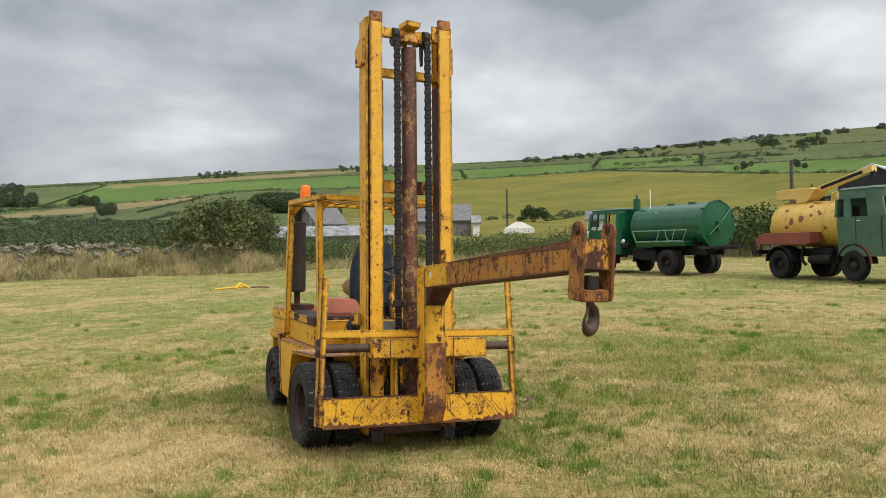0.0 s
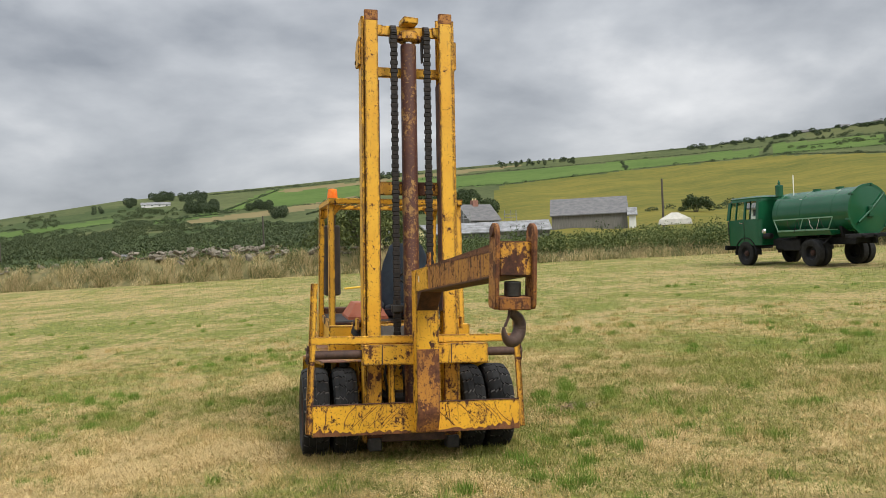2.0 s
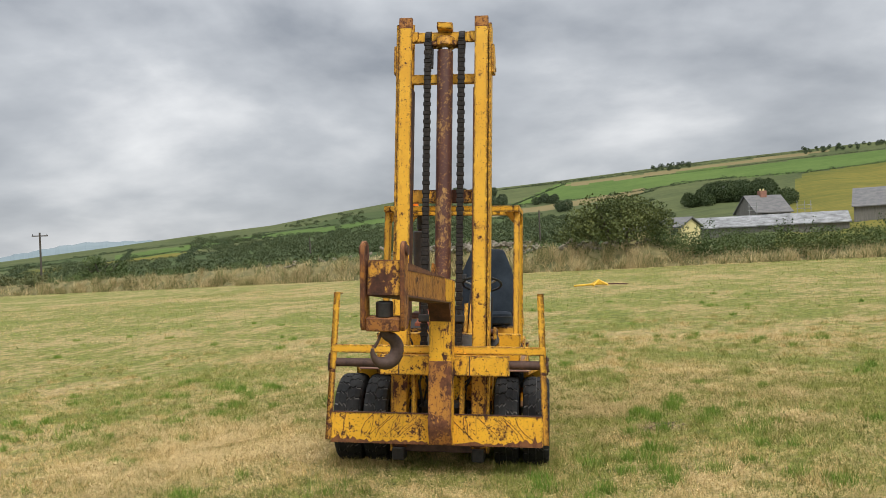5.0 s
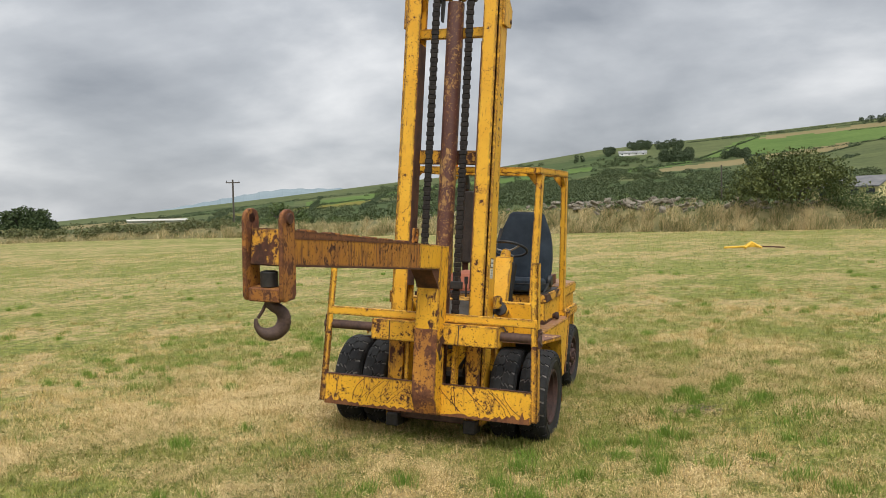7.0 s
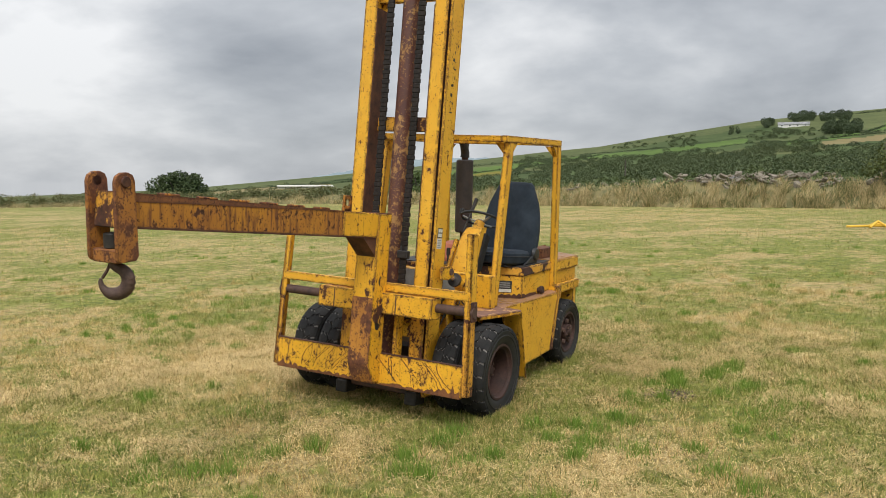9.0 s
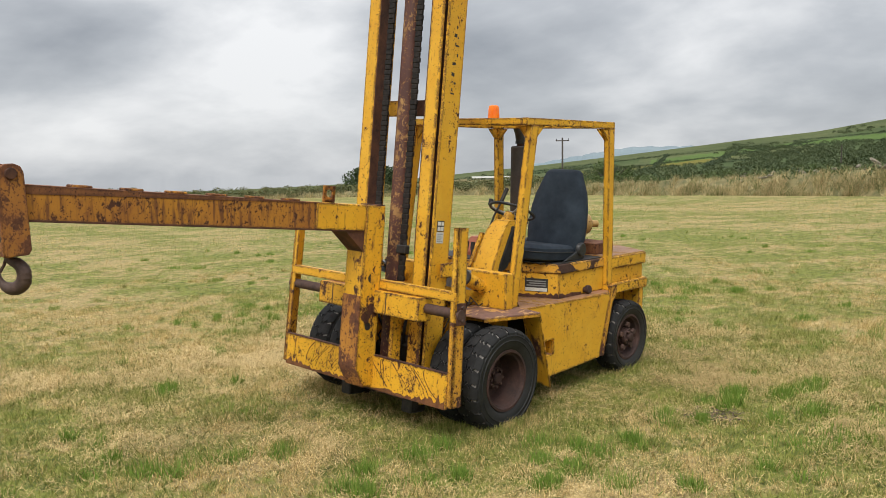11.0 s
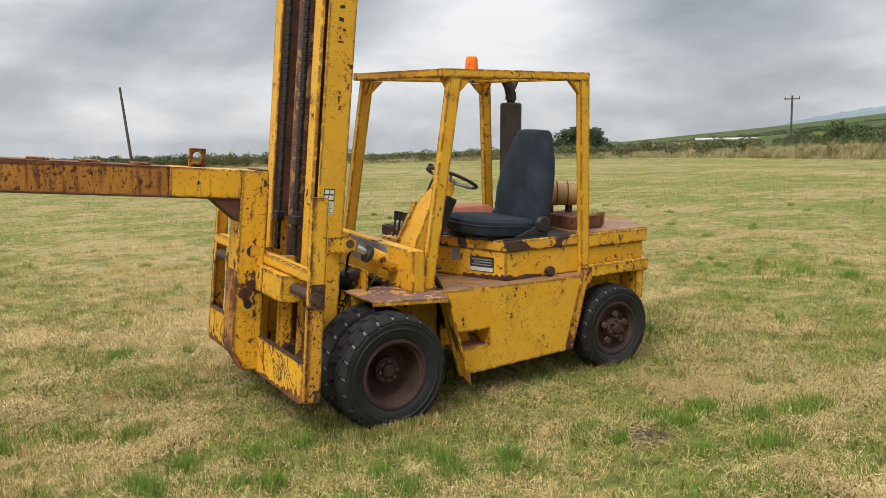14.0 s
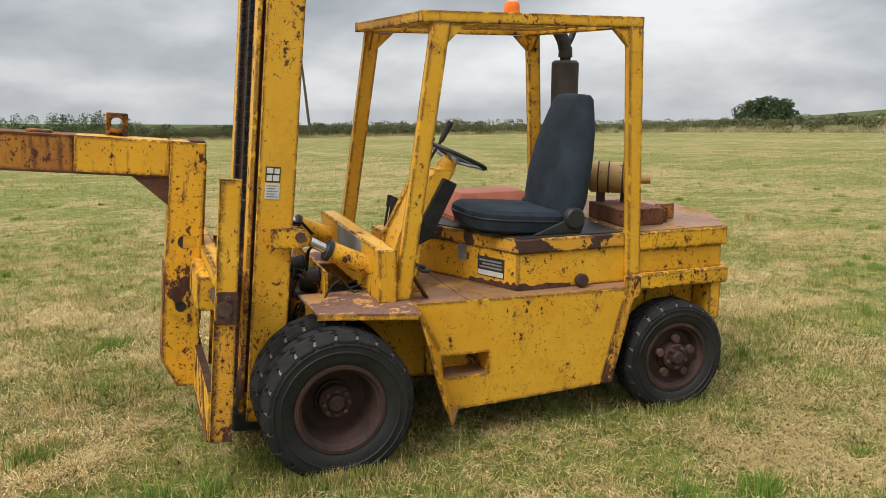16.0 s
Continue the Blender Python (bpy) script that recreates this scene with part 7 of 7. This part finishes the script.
for y in (-0.72, 0.4, 1.4):
    bm = B()
    lathe(bm, [(0.722, 0), (0.745, 0.01), (0.745, 0.05), (0.722, 0.06)], Matrix.Translation((0, y, 1.70)) @ pose(0, 0, 0, -90), 40, False)
    part("tank_band", bm, TANK_YELLOW, ytank)
for s in (-1, 1):
    bm = B()
    x0, x1 = sorted((s * 0.62, s * 1.12))
    prism(bm, [(-1.0, 1.10), (-1.05, 1.22), (-0.7, 1.46), (1.35, 1.46), (1.35, 1.12), (1.2, 1.08)], 0, x0, x1, None, 0.01)
    part("side_locker", bm, RED_OXIDE, gully, "red-oxide side locker")
bm = B()
tube(bm, [(-0.35, -0.9, 1.30), (-0.45, -1.05, 1.55), (-0.42, -1.06, 1.9), (-0.30, -0.95, 2.2), (-0.1, -0.7, 2.38), (0.1, 0.1, 2.45)], 0.07, 10)
tube(bm, [(0.35, -0.9, 1.20), (0.45, -1.05, 1.6), (0.40, -1.0, 2.0), (0.3, -0.8, 2.25)], 0.055, 10)
part("suction_pipe", bm, CRANE_YELLOW, gully, "yellow curved suction pipe")
bm = B()
tube(bm, [(-0.25 + 0.06 * math.cos(k * 0.9), -0.45 + 0.07 * k, 2.50 + 0.06 * math.sin(k * 0.9)) for k in range(20)], 0.035, 6)
part("flexible_hose", bm, RUBBER, gully)
bm = B()
prism(bm, [(-1.0, 2.55), (-1.0, 2.86), (0.35, 2.88), (0.72, 2.82), (0.45, 2.50), (0.3, 2.40), (-0.1, 2.40), (-0.15, 2.53)], 0, -0.26, 0.26, None, 0.015)
crane = part("crane", bm, CRANE_YELLOW, gully, "pale yellow crane counterweight and mast")
bm = B()
f, ln = axis_frame((0, 0.55, 2.78), (0.12, 2.85, 3.26))
box(bm, (-0.10, -0.09, 0), (0.10, 0.09, ln), f, 0.01)
part("crane_boom", bm, CRANE_YELLOW, crane, "pale yellow crane boom")
bm = B()
box(bm, (-0.102, -0.05, 0.25), (0.102, 0.05, ln - 0.35), f, 0)
part("boom_slot", bm, BLACK_PAINT, crane)
bm = B()
cyl(bm, (0.12, 2.80, 3.22), (0.12, 2.80, 2.96), 0.07, seg=12)
part("boom_tip", bm, BLACK_PAINT, crane)
bm = B()
cyl(bm, (0, 0.0, 2.35), (0, 0.0, 2.5), 0.25, seg=20)
part("slew_ring", bm, CRANE_YELLOW, crane)
part("swan_neck", tube(B(), [(0.2, 1.35, 2.38), (0.2, 1.4, 2.62), (0.2, 1.55, 2.66), (0.2, 1.62, 2.38)], 0.06, 8), CRANE_YELLOW, crane)
bm = B()
box(bm, (-0.62, 0.75, 0.5), (0.62, 1.7, 0.95), None, 0.04)
cyl(bm, (-0.8, 1.05, 0.62), (-0.8, 1.9, 0.62), 0.14, seg=14)
cyl(bm, (0.8, 1.05, 0.62), (0.8, 1.9, 0.62), 0.14, seg=14)
tube(bm, [(0.75, 0.7, 1.0), (0.9, 0.75, 0.6), (0.85, 0.9, 0.45)], 0.05, 8)
part("pump_gear", bm, BLACK_PAINT, gully, "dark pump and pipes below the tank")
bm = B()
box(bm, (-1.0, -1.22, 0.78), (1.0, -1.05, 0.92), None, 0.01)
part("rear_bumper", bm, BLACK_PAINT, gully)

# yellow implement lying on the field
PLOUGH = plain("bright_yellow_implement_paint", (0.62, 0.36, 0.02), (0.7, 0.44, 0.05), 5, 0.5)
imp = thing("drag_harrow", "folded yellow farm implement lying flat on the grass", "implement", turf_pose(2.75, 23.3, 0))
bm = B()
tube(bm, [(-0.9, 0, 0.05), (-0.3, 0.05, 0.08), (0.2, 0.0, 0.10)], 0.035, 8)
tube(bm, [(-0.25, -0.25, 0.05), (-0.05, 0, 0.22), (0.15, 0.25, 0.06)], 0.04, 8)
tube(bm, [(-0.3, 0.25, 0.05), (-0.05, 0, 0.22), (0.25, -0.2, 0.05)], 0.04, 8)
box(bm, (-0.2, -0.1, 0.06), (0.12, 0.1, 0.17), None, 0.02)
part("frame", bm, PLOUGH, imp)
bm = B()
tube(bm, [(0.2, 0, 0.08), (0.6, -0.02, 0.07), (0.95, 0, 0.05)], 0.022, 8)
part("drawbar", bm, RUST_DARK, imp, "dark rusty drawbar")

# ---- stone bank along the field edge ----
STONE = Nodes("lichened_granite")
STONE.bump(STONE.noise(14, 6, 0.7), 0.7, 0.03)
STONE = STONE.done(STONE.mix(STONE.step(STONE.noise(5, 6, 0.65), 0.4, 0.62), STONE.mix(STONE.each(), (0.06, 0.052, 0.042), (0.18, 0.155, 0.12)), (0.29, 0.255, 0.20)), 0.95, 0, 0.2)
bank = thing("stone_wall", "tumbled grey field stones heaped along the earth bank", "stone wall")
stone_rng = random.Random(21)
shapes = []
for k in range(10):
    bm = bmesh.new()
    bmesh.ops.create_icosphere(bm, subdivisions=2, radius=1)
    for v in bm.verts:
        d = 1 + 0.30 * noise.noise(v.co * 1.3 + Vector((k * 7, 0, 0))) + 0.16 * noise.noise(v.co * 3.1 + Vector((0, k * 5, 0)))
        v.co *= d
        for ax in range(3):
            v.co[ax] = max(-0.66, min(0.70, v.co[ax]))
    me = bpy.data.meshes.new("stone")
    bm.to_mesh(me)
    bm.free()
    me.materials.append(STONE)
    shapes.append(me)
for k in range(295):
    a = stone_rng.choice((stone_rng.uniform(-9.5, 1.0), stone_rng.uniform(-7.5, -1.0), stone_rng.uniform(-8, 0), stone_rng.uniform(2.5, 8), stone_rng.uniform(-20, 6)))
    back = stone_rng.uniform(1.0, 2.7)
    r = float(table(a, HEDGE_R)) + back
    top = 0.85 if -12 < a < 3 else 0.4
    p = place(a, float(table(a, HEDGE_R)))
    q = Vector((EYE0.x + r * math.sin(radians(a)), EYE0.y + r * math.cos(radians(a)), p.z + float(hump(a, back)) + stone_rng.uniform(-0.12, 0.55 * top * min(1, back / 2))))
    s = stone_rng.choice((stone_rng.uniform(0.06, 0.12), stone_rng.uniform(0.10, 0.17), stone_rng.uniform(0.14, 0.23)))
    ob = new("stone", shapes[k % 10])
    ob.parent = bank
    ob.matrix_basis = Matrix.Translation(q) @ Euler((stone_rng.uniform(-0.5, 0.5), stone_rng.uniform(-0.6, 0.6), stone_rng.uniform(0, 6.3))).to_matrix().to_4x4() @ Matrix.Diagonal((s * stone_rng.uniform(1.0, 2.2), s * stone_rng.uniform(0.8, 1.4), s * stone_rng.uniform(0.28, 0.85), 1))

# ---- farm buildings beyond the hedge ----
SLATE = plain("grey_slate_roof", (0.10, 0.10, 0.105), (0.17, 0.165, 0.16), 1.2, 0.8, stretch=(1, 1, 3), bump=0.3)
OLD_BOARD = plain("weathered_grey_cladding", (0.12, 0.115, 0.105), (0.20, 0.19, 0.17), 2.0, 0.9, stretch=(6, 6, 0.3))
ASBESTOS = plain("pale_lichened_sheeting", (0.10, 0.10, 0.10), (0.33, 0.335, 0.34), 0.9, 0.85, stretch=(1, 1, 1), fine=5)
PALE_ROOF = plain("pale_sheet_roof", (0.42, 0.43, 0.44), (0.55, 0.56, 0.57), 0.8, 0.7)
RENDER_WHITE = plain("white_render", (0.62, 0.62, 0.60), (0.72, 0.72, 0.70), 1, 0.8)
RENDER_CREAM = plain("cream_yellow_render", (0.60, 0.52, 0.24), (0.68, 0.60, 0.32), 1, 0.8)
WINDOW_DARK = plain("dark_window", (0.02, 0.024, 0.03), (0.04, 0.045, 0.05), 2, 0.15, spec=0.6)
TENT = plain("off_white_canvas", (0.38, 0.37, 0.32), (0.52, 0.50, 0.45), 2, 0.85)
BLACK_BOARD = plain("black_barn_boarding", (0.018, 0.018, 0.02), (0.035, 0.035, 0.038), 3, 0.8, stretch=(5, 5, 0.3))
POLE_WOOD = plain("weathered_pole_wood", (0.06, 0.05, 0.042), (0.10, 0.085, 0.07), 6, 0.9, stretch=(1, 1, 0.2))


def spot(az, r, el):
    """A place at an azimuth and distance whose height stands at that elevation."""
    return Vector((EYE0.x + r * math.sin(radians(az)), EYE0.y + r * math.cos(radians(az)), EYE0.z + r * math.tan(radians(el))))


def gabled(name, label, category, az0, az1, r, el_foot, el_eaves, el_ridge, depth, wall_mat, roof_mat, windows=0, turn=0.0, door=False):
    """A house or barn whose long side faces the walk between two azimuths."""
    az = (az0 + az1) / 2
    length = 2 * r * math.tan(radians((az1 - az0) / 2))
    foot = spot(az, r, el_foot)
    eaves, ridge = spot(az, r, el_eaves).z - foot.z, spot(az, r, el_ridge).z - foot.z
    house = thing(name, label, category, Matrix.Translation(foot) @ pose(0, 0, 0, 0, 0, -az + turn))
    bm = B()
    deep = -3 if r < 200 else -0.25
    prism(bm, [(0, deep), (0, eaves), (depth / 2, ridge - 0.05), (depth, eaves), (depth, deep)], 0, -length / 2, length / 2)
    wall = part("wall", bm, wall_mat, house)
    for side in (0, 1):
        bm = B()
        y0, y1 = (-0.35, depth / 2) if side == 0 else (depth + 0.35, depth / 2)
        drop = (ridge - eaves) / (depth / 2) * 0.35
        prism(bm, [(y0, eaves - drop), (y1, ridge), (y1, ridge + 0.14), (y0, eaves - drop + 0.14)], 0, -length / 2 - 0.25, length / 2 + 0.25)
        part("roof", bm, roof_mat, house)
    for k in range(windows):
        bm = B()
        x = -length / 2 + length * (k + 0.5) / windows
        box(bm, (x - 0.45, -0.03, eaves * 0.42), (x + 0.45, 0.06, eaves * 0.80), None, 0)
        win = part("window", bm, WINDOW_DARK, house)
        bm = B()
        box(bm, (x - 0.52, -0.07, eaves * 0.38), (x + 0.52, 0.0, eaves * 0.42), None, 0)
        part("sill", bm, RENDER_WHITE, win)
    return house, length, eaves, ridge


gabled("stone_barn", "weathered grey barn with a slate roof", "barn", 19.5, 24.5, 132, 0.55, 1.76, 2.86, 9.0, OLD_BOARD, SLATE)
b, ln, ev, rg = gabled("long_shed", "long low shed with pale lichened sheeting roof", "shed", 9.4, 19.3, 112, 0.2, 0.85, 1.52, 9.0, OLD_BOARD, ASBESTOS)
h, ln, ev, rg = gabled("farmhouse", "grey farmhouse under scaffolding with brick chimney", "house", 13.7, 16.2, 128, 0.9, 1.75, 2.75, 5.0, OLD_BOARD, SLATE, 2, 35)
bm = B()
box(bm, (-0.5, 2.1, rg - 0.3), (0.5, 2.9, rg + 0.75), None, 0.02)
chim = part("chimney", bm, plain("red_brick", (0.22, 0.10, 0.07), (0.30, 0.16, 0.12), 6, 0.9), h, "red brick chimney")
for x in (-0.25, 0.25):
    part("chimney_pot", cyl(B(), (x, 2.5, rg + 0.75), (x, 2.5, rg + 1.05), 0.13, 0.11, 10), RENDER_CREAM, chim)
scaf = thing("scaffolding", "grey steel scaffolding beside the farmhouse", "scaffolding", h.matrix_basis.copy())
for x in (-4.4, -3.2, 3.2, 4.4, 5.4):
    bm = B()
    cyl(bm, (x, -0.9, 0), (x, -0.9, ev + 1.2), 0.05, seg=6)
    part("upright", bm, OLIVE_GREY, scaf)
for z in (0.75, 1.0):
    for x0, x1 in ((-4.6, -3.0), (3.0, 5.6)):
        bm = B()
        cyl(bm, (x0, -0.9, ev * z + 0.6), (x1, -0.9, ev * z + 0.6), 0.05, seg=6)
        part("ledger", bm, OLIVE_GREY, scaf)
gabled("cream_bungalow", "small cream-yellow bungalow with grey roof", "house", 7.6, 9.6, 92, 0.2, 1.05, 1.6, 4.0, RENDER_CREAM, SLATE, 2, -30)
gabled("cream_bungalow", "cream-yellow bungalow gable behind the hawthorn", "house", 5.6, 7.2, 96, 0.2, 0.95, 1.5, 4.0, RENDER_CREAM, SLATE, 1, -30)
gabled("white_farmhouse", "long white farmhouse among hilltop trees", "house", -7.1, -5.3, on_hill(-6.2, 3.4)[1], 3.4, 3.56, 3.72, 9, RENDER_WHITE, ASBESTOS, 4)
gabled("white_cottage", "white cottage in front of a wood", "house", 10.9, 12.0, 300, 2.95, 3.3, 3.5, 7, RENDER_WHITE, SLATE, 3)
for az in (36.0, 38.2, 40.0, 42.4, 43.3):
    r, el = 640, float(table(az, SKYLINE)) - 0.1
    gabled("hill_farm", "tiny grey farmhouse on the skyline", "house", az - 0.25, az + 0.25, r, el - 0.1, el + 0.08, el + 0.22, 6, RENDER_WHITE if az > 42 else OLD_BOARD, SLATE)
gabled("white_panel_shed", "small white shed at the barn's end", "shed", 24.6, 25.05, 131, 0.6, 1.6, 2.0, 3, RENDER_WHITE, ASBESTOS)
gabled("garden_hut", "small grey-white hut beyond the hedge", "shed", 32.0, 33.0, 95, 0.6, 1.65, 2.12, 2.2, RENDER_WHITE, SLATE, 1)
# barn whose gable end faces the field
barn = thing("black_barn", "black boarded barn with a pale roof", "barn", Matrix.Translation(spot(49.9, 148, 1.95)) @ pose(0, 0, 0, 0, 0, -64))
part("wall", prism(B(), [(-5.1, -3), (-5.1, 3.9), (0, 6.3), (5.1, 3.9), (5.1, -3)], 1, 0, 18), BLACK_BOARD, barn)
for s in (-1, 1):
    part("roof", prism(B(), [(0, 6.3), (s * 5.5, 3.7), (s * 5.5, 3.95), (0, 6.56)], 1, -0.4, 18.4), PALE_ROOF, barn)
gabled("low_cottage", "low grey cottage roof showing above the bank", "cottage", -8.7, -8.2, 130, -0.4, 0.12, 0.40, 5, RENDER_WHITE, SLATE, 1)
gabled("polytunnel", "long low white polytunnel in the valley", "polytunnel", -39.0, -35.4, 210, -0.28, -0.22, -0.14, 6, TENT, TENT, 0, 4)
t0 = spot(27.4, 98, 0.75)
tent = thing("tent", "off-white canvas tent with sloping sides", "tent", Matrix.Translation(t0) @ pose(0, 0, 0, 0, 0, -27) @ Matrix.Scale(0.85, 4))
bm = B()
loft(bm, [[(-2.2, -1.5, 0), (2.2, -1.5, 0), (2.2, 1.5, 0), (-2.2, 1.5, 0)], [(-2.0, -1.3, 0.7), (2.0, -1.3, 0.7), (2.0, 1.3, 0.7), (-2.0, 1.3, 0.7)], [(-0.4, -0.2, 1.6), (0.5, -0.2, 1.55), (0.5, 0.2, 1.55), (-0.4, 0.2, 1.6)]])
part("canvas", bm, TENT, tent)


def pole(az, r, el0, el1, lean=0.0, arm=False, label="weathered wooden pole carrying wires"):
    foot = spot(az, r, el0)
    top = spot(az, r, el1).z - foot.z
    thick = 0.15
    if r > 90 and lean:
        thick = 0.18
    p = thing("utility_pole", label, "pole", Matrix.Translation(foot) @ pose(0, 0, 0, 0, 0, -az) @ pose(0, 0, 0, 0, lean, 0), "utility poles")
    bm = B()
    cyl(bm, (0, 0, -3), (0, 0, top), thick, thick * 0.75, 10)
    part("shaft", bm, POLE_WOOD, p)
    if arm:
        bm = B()
        box(bm, (-0.95, -0.06, top - 0.5), (0.95, 0.06, top - 0.36), None, 0)
        a = part("crossarm", bm, POLE_WOOD, p)
        for x in (-0.85, 0.0, 0.85):
            bm = B()
            cyl(bm, (x, 0, top - 0.36), (x, 0, top - 0.12), 0.05, 0.03, 8)
            part("insulator", bm, BLACK_PAINT, a)


pole(26.7, 104, 0.8, 3.8)
pole(44.4, 62, 0.5, 5.0)
pole(0.1, 130, 0.2, 2.6)
pole(-32.0, 121.1, -0.6, 2.4, 0, True)
pole(-74.5, 102.0, -0.4, 3.72, -5.5, False, "leaning weathered pole at the field's end")
pole(-15.5, 160, 0.0, 1.5)
